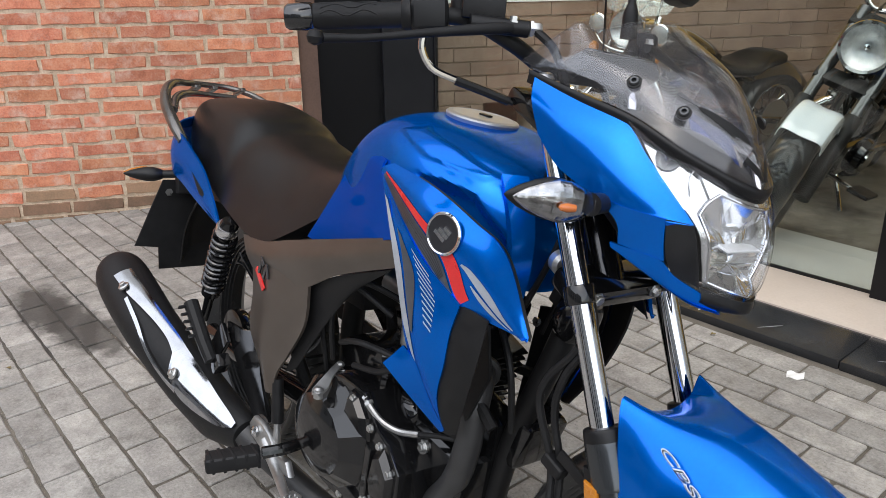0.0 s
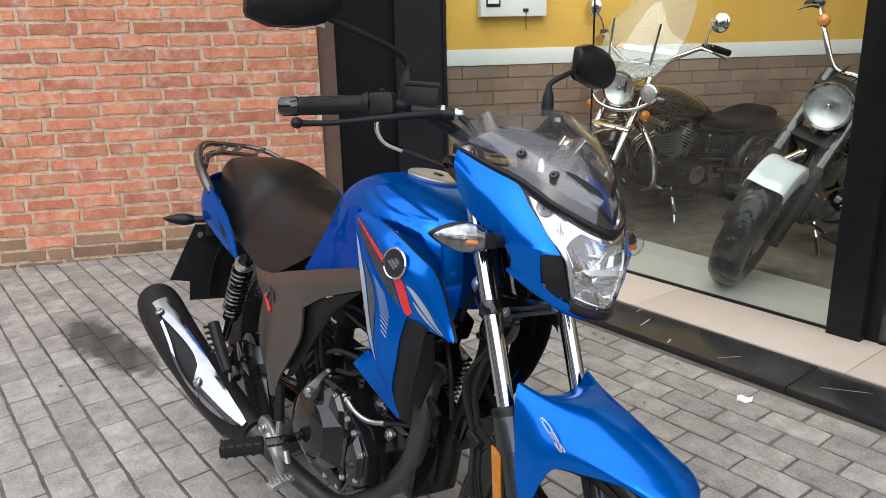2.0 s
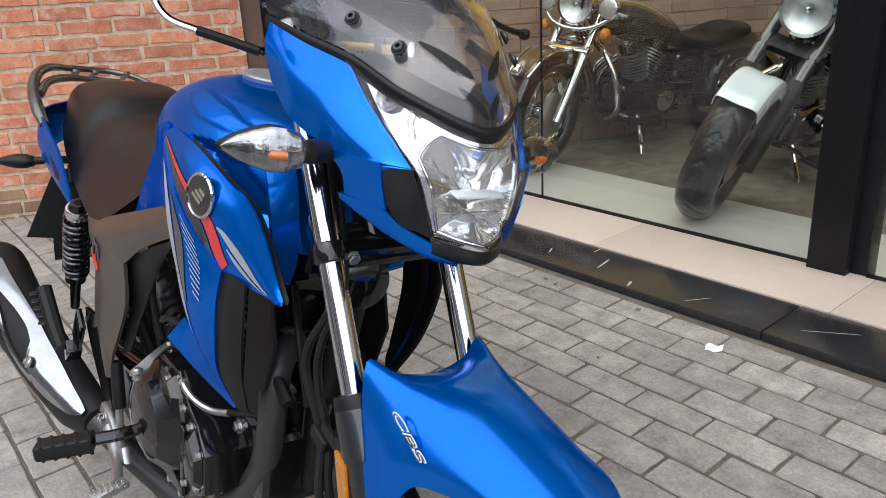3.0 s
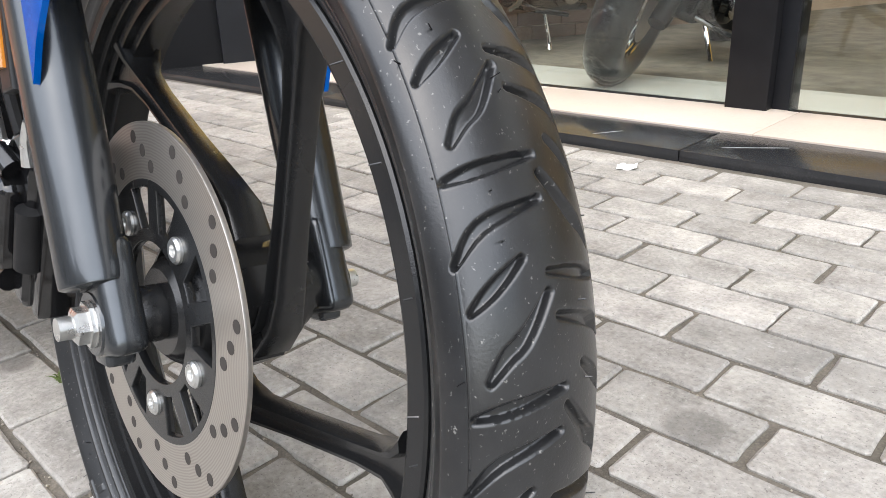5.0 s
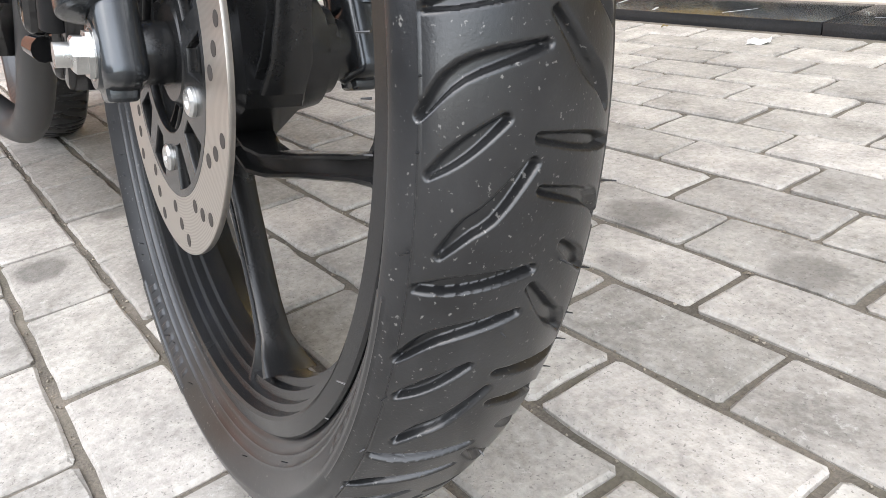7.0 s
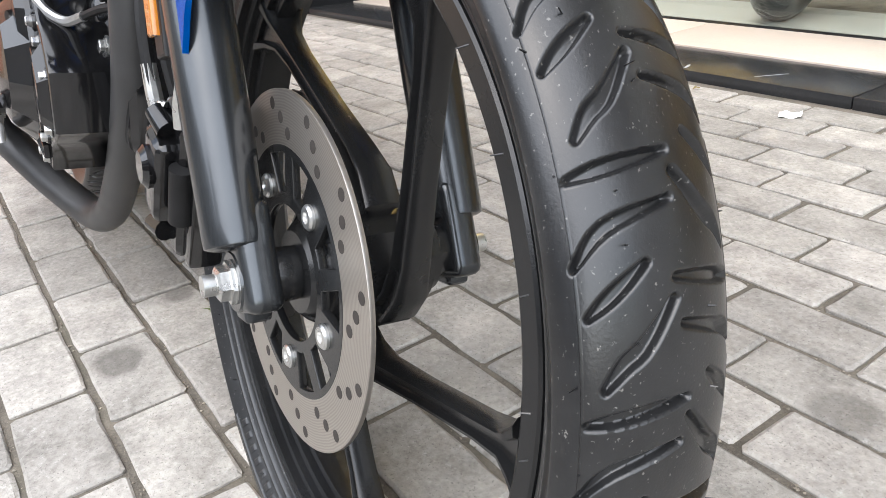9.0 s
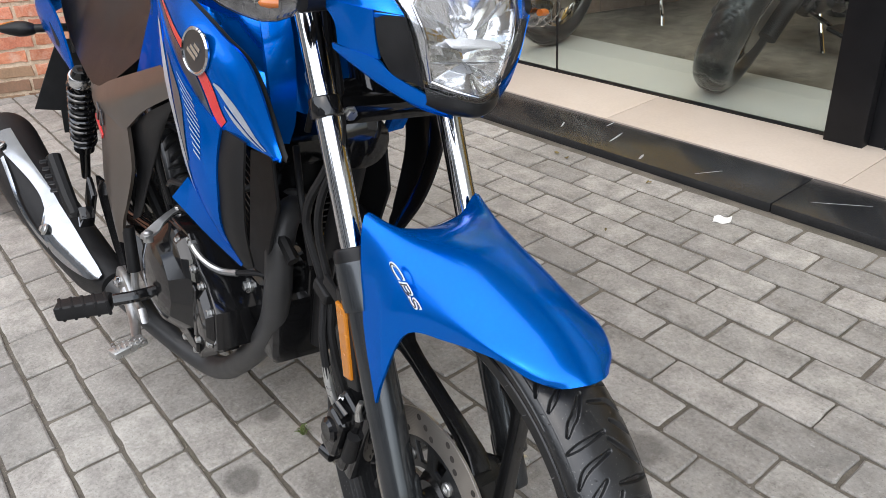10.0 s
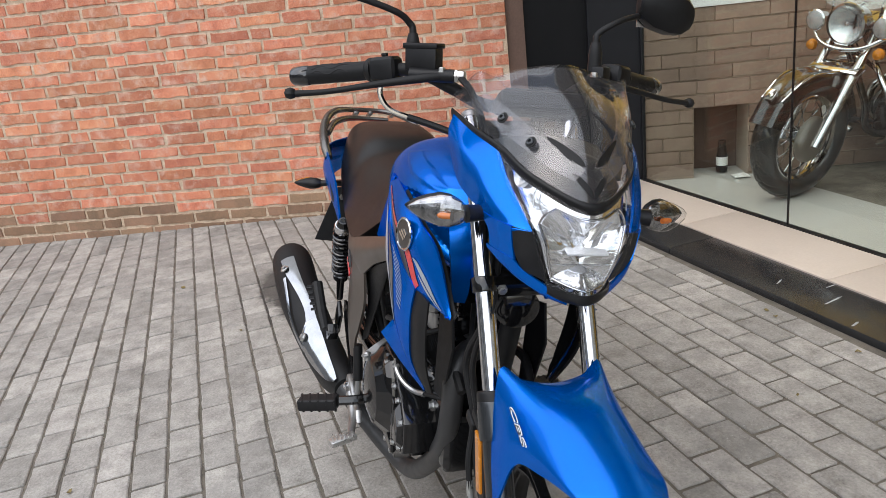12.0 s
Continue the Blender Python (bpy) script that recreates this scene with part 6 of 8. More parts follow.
flange = [(0.508, 0.360), (0.514, 0.305), (0.545, 0.262), (0.590, 0.243), (0.670, 0.241), (0.735, 0.246), (0.757, 0.278), (0.806, 0.297), (0.828, 0.310), (0.830, 0.375), (0.796, 0.412), (0.764, 0.424), (0.736, 0.446), (0.714, 0.470), (0.637, 0.470), (0.575, 0.452), (0.528, 0.412)]
cover_ = part("clutch_cover", side_plate([flange], -0.118, 0.072, 0.004), "engine_black", bike, "glossy black clutch cover with small zinc bolts")
dome = [(0.624 + 0.121 * math.cos(radians(a_)), 0.357 + 0.106 * math.sin(radians(a_))) for a_ in (-62, -36, -6, 24, 50, 76) + tuple(range(92, 296, 12))]
part("cover_dome", faceted(dome, ((1.0, -0.130), (1.0, -0.152), (0.97, -0.158), (0.90, -0.165), (0.70, -0.187), (0.66, -0.189), (0.42, -0.197), (0.38, -0.1976), (0.10, -0.1990)), (0.606, 0.352)), "engine_black", cover_, sharp=14)
lobe = [(0.762, 0.296), (0.810, 0.300), (0.824, 0.316), (0.826, 0.370), (0.790, 0.410), (0.764, 0.396), (0.750, 0.330)]
part("filter_lid", faceted(lobe, ((1.0, -0.120), (1.0, -0.148), (0.95, -0.152), (0.66, -0.165), (0.60, -0.1655)), (0.795, 0.350)), "engine_black", cover_, sharp=14)
part("upper_lobe", faceted([(0.672, 0.425), (0.684, 0.468), (0.711, 0.466), (0.741, 0.437), (0.750, 0.398)], ((1.0, -0.120), (1.0, -0.156), (0.92, -0.162), (0.66, -0.172)), (0.708, 0.436)), "engine_black", cover_, sharp=14)
part("casting_rib", side_plate([[(0.748, 0.392), (0.760, 0.388), (0.752, 0.300), (0.741, 0.296)]], -0.158, 0.010, 0.003), "engine_black", cover_)
part("chain_case_rib", side_plate([[(0.600, 0.262), (0.740, 0.262), (0.742, 0.274), (0.690, 0.284), (0.610, 0.276)]], -0.157, 0.010, 0.003), "engine_black", cover_)
for x, y, z in ((0.591, -0.153, 0.255), (0.667, -0.153, 0.253), (0.727, -0.153, 0.257), (0.745, -0.154, 0.287), (0.803, -0.153, 0.308), (0.812, -0.153, 0.370), (0.779, -0.153, 0.404), (0.750, -0.155, 0.424), (0.700, -0.162, 0.458), (0.530, -0.153, 0.300), (0.545, -0.153, 0.420)):
    part("bolt_boss", lathe([(0.0, 0), (0.0105, 0), (0.0098, 0.004), (0.0, 0.004)], 16, along((x, y + 0.002, z), (x, -1, z))), "engine_black", cover_)
    part("cover_bolt", bolt((x, y - 0.002, z), (x, -1, z), 0.0062, 0.007), "steel", cover_, "small zinc bolt")
part("cover_bolt", join(lathe([(0.0, 0), (0.0125, 0), (0.0125, 0.003), (0.0, 0.003)], 18, along((0.808, -0.085, 0.402), (0.808, -1, 0.402))), bolt((0.808, -0.088, 0.402), (0.808, -1, 0.402), 0.0085, 0.008)), "steel", cover_, "zinc bolt with a washer")
lever_d = Vector((-0.045, 0.070, 0.012)).normalized()
lever_s = lever_d.cross(Vector((0, 0, 1))).normalized()
lever_rings = []
for f, half, lift in ((-0.010, 0.006, 0.0), (0.0, 0.0115, 0.0), (0.018, 0.0120, 0.001), (0.034, 0.0085, 0.007), (0.060, 0.0070, 0.011), (0.085, 0.0080, 0.010)):
    c = Vector((0.637, -0.200, 0.450)) + lever_d * f + Vector((0, 0, lift))
    lever_rings.append([tuple(c + lever_s * half * a_ + Vector((0, 0, 0.0022 * b_))) for a_, b_ in ((-1, -1), (1, -1), (1, 1), (-1, 1))])
lever = part("clutch_lever", join(loft(lever_rings), lathe([(0, -0.012), (0.0085, -0.012), (0.0085, 0.005), (0.0045, 0.008), (0, 0.008)], 16, pose(0.637, -0.198, 0.450))), "alloy", cover_, "bright cast clutch lever")
part("lever_nut", bolt((0.592, -0.131, 0.470), (0.592, -0.131, 1), 0.0065, 0.007), "steel", lever)
cyl_axis = Vector((0.34, 0, 0.940)).normalized()
cyl0 = Vector((0.724, 0, 0.432))
cylinder = part("cylinder", join(lathe([(0.052, 0.0), (0.052, 0.19), (0.046, 0.20)], 24, along(cyl0, cyl0 + cyl_axis)), block(0.105, 0.115, 0.075, along(cyl0, cyl0 + cyl_axis) @ pose(0, 0, 0.215), 0.018, 3)), "engine_black", bike, "black finned cylinder")
for k in range(13):
    m_ = along(cyl0, cyl0 + cyl_axis) @ pose(0, 0, 0.022 + 0.0135 * k)
    part("fin", block(0.128, 0.185, 0.0034, m_, 0.0015), "engine_black", cylinder)
part("cylinder_head", block(0.120, 0.135, 0.055, along(cyl0, cyl0 + cyl_axis) @ pose(0, 0, 0.245), 0.016, 3), "engine_black", bike)
pair("head_bolt", bolt((0.875, -0.068, 0.630), (0.95, -1, 0.66), 0.007, 0.008), "steel", cylinder)
carb = part("carburettor", join(block(0.060, 0.055, 0.075, pose(0.705, -0.030, 0.600, 0, -10), 0.012, 3), lathe([(0.018, -0.03), (0.022, -0.02), (0.024, 0.02), (0.020, 0.032)], 18, pose(0.715, -0.065, 0.61)), tube([(0.66, -0.02, 0.61), (0.58, -0.02, 0.62)], 0.028, 16)), "alloy", bike, "grey cast carburettor")
part("float_bowl", lathe([(0.0, -0.022), (0.018, -0.022), (0.022, -0.014), (0.022, 0.016), (0.0, 0.016)], 18, pose(0.712, -0.060, 0.562)), "alloy", carb)
for pts in ([(0.70, -0.10, 0.60), (0.64, -0.15, 0.64), (0.60, -0.16, 0.58), (0.58, -0.14, 0.48)], [(0.73, -0.09, 0.63), (0.68, -0.15, 0.66), (0.61, -0.165, 0.63), (0.55, -0.15, 0.55), (0.545, -0.13, 0.44)],
            [(0.86, -0.06, 0.60), (0.80, -0.12, 0.56), (0.74, -0.14, 0.52), (0.66, -0.145, 0.50)], [(0.90, -0.04, 0.66), (0.96, -0.06, 0.60), (0.97, -0.05, 0.50)], [(0.78, -0.12, 0.55), (0.70, -0.16, 0.56), (0.62, -0.15, 0.53)]):
    cable(pts, 0.0055)
part("electrics_box", block(0.10, 0.13, 0.10, pose(0.50, 0, 0.60), 0.012), "soft_black", bike)
cable([(0.712, -0.148, 0.464), (0.734, -0.150, 0.452), (0.756, -0.140, 0.435), (0.784, -0.124, 0.427), (0.822, -0.110, 0.436)], 0.0058, "alloy", "cable_pipe", "bright bent cable guide pipe")
cable([(0.820, -0.110, 0.436), (0.860, -0.094, 0.448), (0.905, -0.070, 0.454)], 0.0050)
for k, p in enumerate(((0.715, -0.148, 0.463), (0.726, -0.149, 0.457))):
    part("pipe_nut", lathe([(0.0, -0.003), (0.0085, -0.003), (0.0085, 0.003), (0.0, 0.003)], 6, along(p, (p[0] + 0.9, p[1], p[2] - 0.5))), "steel", cover_)
part("cable_spring", tube([(0.594 + 0.0024 * k + 0.0050 * math.cos(k * 1.6), -0.132 - 0.00022 * k + 0.0050 * math.sin(k * 1.6), 0.464 - 0.00026 * k + 0.004 * math.cos(k * 1.6)) for k in range(44)], 0.0013, 6, 170), "steel", cover_, "small coil spring")
cable([(0.592, -0.131, 0.464), (0.650, -0.138, 0.461), (0.714, -0.148, 0.464)], 0.0025)
pair("engine_hanger", side_plate([[(0.838, 0.455), (0.895, 0.462), (0.952, 0.590), (0.935, 0.665), (0.862, 0.650)]], -0.092, 0.006, 0.002), "soft_black")
part("engine_guard", join(block(0.05, 0.09, 0.09, pose(0.940, 0.03, 0.46, 0, 20), 0.012)), "engine_black", bike)
pair("engine_mount", tube([(0.95, -0.07, 0.50), (0.90, -0.075, 0.535), (0.84, -0.08, 0.53)], 0.010, 8), "soft_black")

# ---- exhaust ----
header = part("exhaust_header", tube([(0.862, -0.02, 0.555), (0.892, -0.052, 0.552), (0.906, -0.072, 0.512), (0.902, -0.075, 0.438), (0.876, -0.075, 0.362), (0.806, -0.075, 0.278), (0.722, -0.076, 0.204), (0.652, -0.080, 0.152), (0.580, -0.092, 0.128), (0.50, -0.130, 0.152), (0.43, -0.170, 0.192), (0.36, -0.205, 0.235)],
                                     [0.020, 0.0215, 0.0222, 0.0224, 0.0226, 0.0226, 0.0226, 0.0230, 0.024, 0.025, 0.026, 0.030], 20, 90), "header_black", bike, "matt black exhaust header")
part("header_flange", lathe([(0.024, -0.004), (0.029, 0.0), (0.029, 0.008), (0.024, 0.010)], 20, along((0.868, -0.028, 0.556), (0.90, -0.062, 0.552))), "header_black", header)
axis = [(0.37, -0.203, 0.232), (0.27, -0.226, 0.255), (0.13, -0.260, 0.300), (0.0, -0.287, 0.345), (-0.12, -0.298, 0.384), (-0.216, -0.303, 0.415), (-0.243, -0.305, 0.424)]
muf_line = spline(axis, 60)
muf_rad = spline([(0.034,), (0.045,), (0.056,), (0.063,), (0.066,), (0.062,), (0.040,)], 60)


def on_silencer(x, phi, lift=0.009):
    """Point over the silencer's skin: phi 0 faces outwards, 90 up."""
    px = [-float(q[0]) for q in muf_line]
    r_ = float(np.interp(-x, px, [float(q[0]) for q in muf_rad])) + lift
    a_ = radians(phi)
    cy, cz = np.interp(-x, px, [float(q[1]) for q in muf_line]), np.interp(-x, px, [float(q[2]) for q in muf_line])
    # deeper below its middle where the chamber swells
    deep = float(np.interp(x, (-0.05, 0.05, 0.15, 0.25, 0.33, 0.37), (1.0, 1.15, 1.6, 1.9, 1.4, 1.0))) if math.sin(a_) < 0 else 1.0
    return (x, float(cy) - r_ * math.cos(a_), float(cz) + r_ * math.sin(a_) * deep)


muf = part("silencer", loft([[on_silencer(float(q[0]), 360.0 * k / 32 - 90, 0.0) for k in range(32)] for q in muf_line]), "soft_black", bike, "matt black silencer with a chrome heat shield")
part("outlet", tube([(-0.238, -0.304, 0.423), (-0.265, -0.307, 0.431)], [0.020, 0.019], 16), "soft_black", muf)


def shield_skin(rows, n):
    return Shell([[on_silencer(x, a_ + (b_ - a_) * k / 4) for k in range(5)] for x, a_, b_ in rows], n, 12, (0, -0.5, 0.8)).skin(0.004)


shield = part("heat_shield", join(shield_skin([(-0.128, 52, 86), (-0.06, 56, 88), (0.0, 63, 90), (0.06, 67, 90), (0.11, 65, 88), (0.15, 55, 84)], 24),
                                  shield_skin([(0.148, 55.5, 84), (0.172, 22, 82), (0.205, 0, 79), (0.245, -2, 74), (0.295, 3, 66), (0.340, 14, 58), (0.366, 34, 50)], 28),
                                  shield_skin([(-0.045, 47, 54), (0.03, 36, 44), (0.09, 16, 24), (0.15, 2, 10), (0.20, -2, 8)], 18)), "shield_metal", muf, "chrome heat shield with cut-outs")
for x_, phi in ((-0.075, 58), (0.185, 30)):
    p, q = Vector(on_silencer(x_, phi, 0.010)), Vector(on_silencer(x_, phi, 1.0))
    part("shield_bolt", join(lathe([(0.013, 0.0), (0.013, 0.004), (0.010, 0.006)], 20, along(p, q)), bolt(tuple(p + (q - p) * 0.006), q, 0.0075, 0.006)), "steel", muf)
part("hanger", block(0.05, 0.012, 0.10, pose(0.20, -0.205, 0.375, 0, 40), 0.004), "engine_black", muf)
# hanger plate with pillion peg
plate_r = Shell([[(0.20, -0.190, 0.425), (0.30, -0.192, 0.440), (0.38, -0.194, 0.470)], [(0.25, -0.196, 0.380), (0.33, -0.198, 0.375), (0.40, -0.200, 0.39)], [(0.37, -0.196, 0.275), (0.41, -0.198, 0.275), (0.45, -0.20, 0.30)]], 14, 10)
pair("footrest_plate", plate_r.skin(0.008), "engine_black", bike, "dark footrest hanger plate")
for s in (1, -1):
    rp = part("pillion_peg", tube([(0.268, -0.250 * s, 0.368), (0.232, -0.256 * s, 0.405), (0.170, -0.262 * s, 0.468)], [0.014, 0.0155, 0.016], 10), "soft_black", bike, "folded black pillion footrest")
    for k in range(5):
        c = Vector((0.225, -0.270 * s, 0.412)) + Vector((-0.012, -0.0015 * s, 0.0125)) * k
        part("tread_bar", block(0.030, 0.010, 0.005, along(c, c + Vector((-0.70, -0.06 * s, 0.71))) @ pose(0, 0, 0), 0.0015), "black_plastic", rp)
    part("peg_bracket", block(0.030, 0.030, 0.045, pose(0.275, -0.232 * s, 0.362, 0, 45), 0.005), "engine_black", rp)
    fp = part("footpeg", block(0.042, 0.100, 0.030, frame_on((0.504, -0.293 * s, 0.272), (0.91, -0.41 * s, 0), (0.41, 0.90 * s, 0.146)), 0.008, 3), "soft_black", bike, "black ribbed rubber footrest")
    for k in range(5):
        part("rib", block(0.0436, 0.007, 0.0318, frame_on((0.487 + 0.0085 * k, -0.330 * s + 0.0185 * s * k, 0.266 + 0.003 * k), (0.98, -0.10 * s, 0), (0.10, 0.98 * s, 0.146)), 0.003, 2), "soft_black", fp)
    part("peg_mount", join(tube([(0.525, -0.245 * s, 0.283), (0.535, -0.20 * s, 0.287), (0.52, -0.13 * s, 0.285)], 0.012, 10)), "engine_black", fp)
brake_lever = part("brake_pedal", tube([(0.455, -0.204, 0.262), (0.500, -0.208, 0.245), (0.548, -0.217, 0.232), (0.595, -0.228, 0.229), (0.636, -0.243, 0.236)], [0.015, 0.013, 0.010, 0.009, 0.008], 12, 24), "alloy", bike, "grey cast brake pedal")
part("pedal_pad", block(0.026, 0.064, 0.014, frame_on((0.640, -0.252, 0.243), (0.96, 0.28, 0), (-0.28, 0.96, 0.12)), 0.004, 2), "steel", brake_lever, "knurled bright pedal pad")
for i in range(6):
    for j in range(3):
        part("pad_stud", block(0.0032, 0.0045, 0.003, frame_on((0.640 + 0.010 * (j - 1) + 0.0026 * (i - 2.5), -0.252 + 0.0092 * (i - 2.5), 0.2508 + 0.0011 * (i - 2.5)), (0.96, 0.28, 0), (-0.28, 0.96, 0.12)), 0.0006, 1), "steel", brake_lever)
part("brake_switch", join(tube([(0.465, -0.192, 0.402), (0.476, -0.192, 0.312)], [0.0115, 0.0125], 14)), "soft_black", bike, "black rubber boot of the brake switch")
part("switch_rod", tube([(0.476, -0.192, 0.314), (0.486, -0.196, 0.262)], 0.0075, 10), "alloy", bike)
casting = part("pivot_casting", side_plate([[(0.388, 0.270), (0.402, 0.288), (0.440, 0.290), (0.470, 0.282), (0.500, 0.262), (0.548, 0.262), (0.560, 0.246), (0.500, 0.236), (0.462, 0.232), (0.430, 0.246), (0.400, 0.254)]], -0.202, 0.016, 0.005), "alloy", bike, "bright cast footrest bracket")
part("pivot_bolt", join(lathe([(0, 0), (0.012, 0), (0.012, 0.006), (0.007, 0.009), (0, 0.009)], 18, along((0.422, -0.211, 0.270), (0.422, -1, 0.270))), bolt((0.422, -0.218, 0.270), (0.422, -1, 0.270), 0.006, 0.004)), "chrome", casting)
# stand on the far side
stand = part("side_stand", tube([(0.47, 0.10, 0.27), (0.46, 0.17, 0.14), (0.45, 0.215, 0.035)], [0.014, 0.012, 0.011], 12), "soft_black", bike, "black side stand")
part("stand_foot", block(0.05, 0.03, 0.008, pose(0.45, 0.222, 0.040, -10), 0.002), "soft_black", stand)
part("chain_guard", block(0.40, 0.010, 0.04, pose(0.20, 0.118, 0.40, 0, 4), 0.004), "soft_black", bike)


# ---- inside the shop: parked cruisers ----
def cruiser(name, m, label, opts):
    """Long low cruiser: x forward with the front axle over the origin, z up from the shop floor."""
    root = thing(name, m, label, "motorcycle", "cruisers in the shop window")
    rear = []
    R, fat, rake, top = opts["radius"], opts["fat"], opts["rake"], opts["top"]
    tilt = math.tan(radians(rake))
    fx = lambda z: -(z - R) * tilt
    for cx, r_, w_, nm in ((0.0, R, fat, "front_wheel"), (-1.62, 0.32, 0.075, "rear_wheel")):
        th = np.arange(432) * 2 * np.pi / 432
        vv = np.linspace(-150, 150, 60)
        T, V = np.meshgrid(th, np.radians(vv), indexing="ij")
        ring = r_ - fat * 0.9
        rho = ring + fat * 0.9 * np.cos(V) - 0.004 * ((np.sin(T * 18 + np.abs(V) * 4.5) > 0.80) & (np.abs(V) < 1.15)) - 0.003 * (np.abs(np.abs(V) - 0.18 - 0.1 * np.sin(T * 18)) < 0.05)
        p = np.stack([rho * np.cos(T), w_ * np.sin(V), rho * np.sin(T)], -1)
        wh = part(nm, lathe([(ring - 0.066, -w_ * 0.50), (ring - 0.050, -w_ * 0.62), (ring - 0.044, -w_ * 0.58), (ring - 0.070, -w_ * 0.3), (ring - 0.075, 0), (ring - 0.070, w_ * 0.3), (ring - 0.044, w_ * 0.58), (ring - 0.050, w_ * 0.62), (ring - 0.066, w_ * 0.50)], 48, TURN_Y, False), "chrome", root, "chrome rimmed wheel")
        wh.location = (cx, 0, r_)
        if cx:
            rear.append(wh)
        part("tyre", grid_mesh("tyre", p), "rubber", wh, "black tyre", sharp=50)
        part("hub", lathe([(0.0, -0.06), (0.035, -0.06), (0.05, -0.03), (0.035, 0), (0.05, 0.03), (0.035, 0.06), (0.0, 0.06)], 24, TURN_Y), "chrome", wh)
        part("disc", lathe([(0.06, -0.063), (0.12, -0.063), (0.12, -0.059), (0.06, -0.059)], 40, TURN_Y), "disc", wh)
        for k in range(opts["spokes"]):
            t_ = 2 * math.pi * k / opts["spokes"]
            part("spoke", tube([(0.03 * math.cos(t_), 0.03 * (-1) ** k, 0.03 * math.sin(t_)), ((ring - 0.072) * math.cos(t_ + 0.12), 0.0, (ring - 0.072) * math.sin(t_ + 0.12))], opts["spoke_r"], 6), "chrome", wh)
    for s in (1, -1):
        y = 0.105 * s
        part("fork_tube", tube([(fx(R) + 0.0, y, R), (fx(top), y, top)], opts["fork_r"], 18), opts["fork_mat"], root, opts["fork_label"])
        part("fork_slider", tube([(fx(R - 0.03), y, R - 0.03), (fx(R + 0.30), y, R + 0.30)], [opts["fork_r"] * 1.25, opts["fork_r"] * 1.25], 18), opts["slider_mat"], root)
    part("fork_yoke", join(block(0.09, 0.27, 0.05, pose(fx(top - 0.05), 0, top - 0.05, 0, rake), 0.012), block(0.08, 0.27, 0.04, pose(fx(top - 0.28), 0, top - 0.28, 0, rake), 0.012)), opts["yoke_mat"], root)
    # front mudguard
    rows = []
    a0, a1 = opts["guard"]
    for k in range(7):
        t_ = radians(a0 + (a1 - a0) * k / 6)
        rr = R + 0.016
        rows.append([(rr * math.cos(t_) * (0.80 if j in (0, 4) else 1.0), yy, R + rr * math.sin(t_) * (0.80 if j in (0, 4) else 1.0)) for j, yy in enumerate((-fat * 1.22, -fat * 1.02, 0, fat * 1.02, fat * 1.22))])
    fg = part("front_mudguard", Shell(rows, 24, 18, (0, 0, 1)).skin(0.004), opts["guard_mat"], root, opts["guard_label"])
    if opts["guard_lamp"]:
        part("guard_lamp", block(0.06, 0.05, 0.05, pose(0.27, 0, R + 0.255, 0, 38), 0.018, 3), "chrome", fg, "chrome fender lamp")
        part("guard_trim", tube([(-0.12, -fat * 1.1, R + 0.33), (0.10, -fat * 1.12, R + 0.33), (0.26, -fat * 0.9, R + 0.23)], 0.006, 8), "chrome", fg)
        part("guard_trim", tube([(-0.12, fat * 1.1, R + 0.33), (0.10, fat * 1.12, R + 0.33), (0.26, fat * 0.9, R + 0.23)], 0.006, 8), "chrome", fg)
    # head lamp
    hz, hx, hr = opts["lamp"]
    shell_m = along((hx, 0, hz), (hx + 1, 0, hz - 0.06))
    hl = part("headlamp", lathe([(0.0, -0.15), (hr * 0.5, -0.13), (hr * 0.88, -0.06), (hr, 0.0), (hr * 1.06, 0.006), (hr * 1.04, 0.02), (hr * 0.92, 0.022)], 40, shell_m, False), "chrome", root, "round chrome headlamp")
    part("reflector", lathe([(0.0, -0.040), (hr * 0.3, -0.034), (hr * 0.6, -0.016), (hr * 0.92, 0.020)], 32, shell_m, False), "lamp_white", hl)
    part("bulb", lathe([(0.0, 0.012), (0.012, 0.008), (0.014, -0.03)], 14, shell_m, False), "satin_chrome", hl)
    le = part("lamp_glass", lathe([(hr * 0.93, 0.021), (hr * 0.6, 0.032), (0.0, 0.036)], 32, shell_m, False), "lens", hl, "ribbed clear lamp glass")
    le.visible_shadow = False
    if opts["spots"]:
        part("lamp_bar", tube([(hx - 0.03, -0.21, hz - 0.04), (hx + 0.02, -0.12, hz - 0.10), (hx + 0.03, 0, hz - 0.12), (hx + 0.02, 0.12, hz - 0.10), (hx - 0.03, 0.21, hz - 0.04)], 0.011, 12), "chrome", root, "chrome lamp bar")
        for s in (1, -1):
            sm = along((hx - 0.01, 0.185 * s, hz + 0.0), (hx + 1, 0.185 * s, hz - 0.05))
            sp = part("spot_lamp", lathe([(0.0, -0.08), (0.035, -0.06), (0.052, 0.0), (0.055, 0.008), (0.048, 0.014)], 28, sm, False), "chrome", root, "small chrome spot lamp")
            part("spot_glass", lathe([(0.049, 0.012), (0.03, 0.018), (0.0, 0.020)], 24, sm, False), "lamp_white", sp)
            part("indicator", lathe([(0.0, -0.03), (0.022, -0.02), (0.030, 0.0), (0.024, 0.016), (0.0, 0.024)], 20, along((hx - 0.01, 0.185 * s, hz - 0.125), (hx + 1, 0.185 * s, hz - 0.15))), "orange", sp, "orange indicator")
    # bars
    bx, bz, bw, bh = opts["bars"]
    bar = [(bx - 0.22, -bw, bz + bh - 0.03), (bx - 0.10, -bw * 0.82, bz + bh), (bx + 0.0, -bw * 0.55, bz + bh * 0.55), (bx + 0.02, -0.10, bz), (bx + 0.02, 0, bz)]
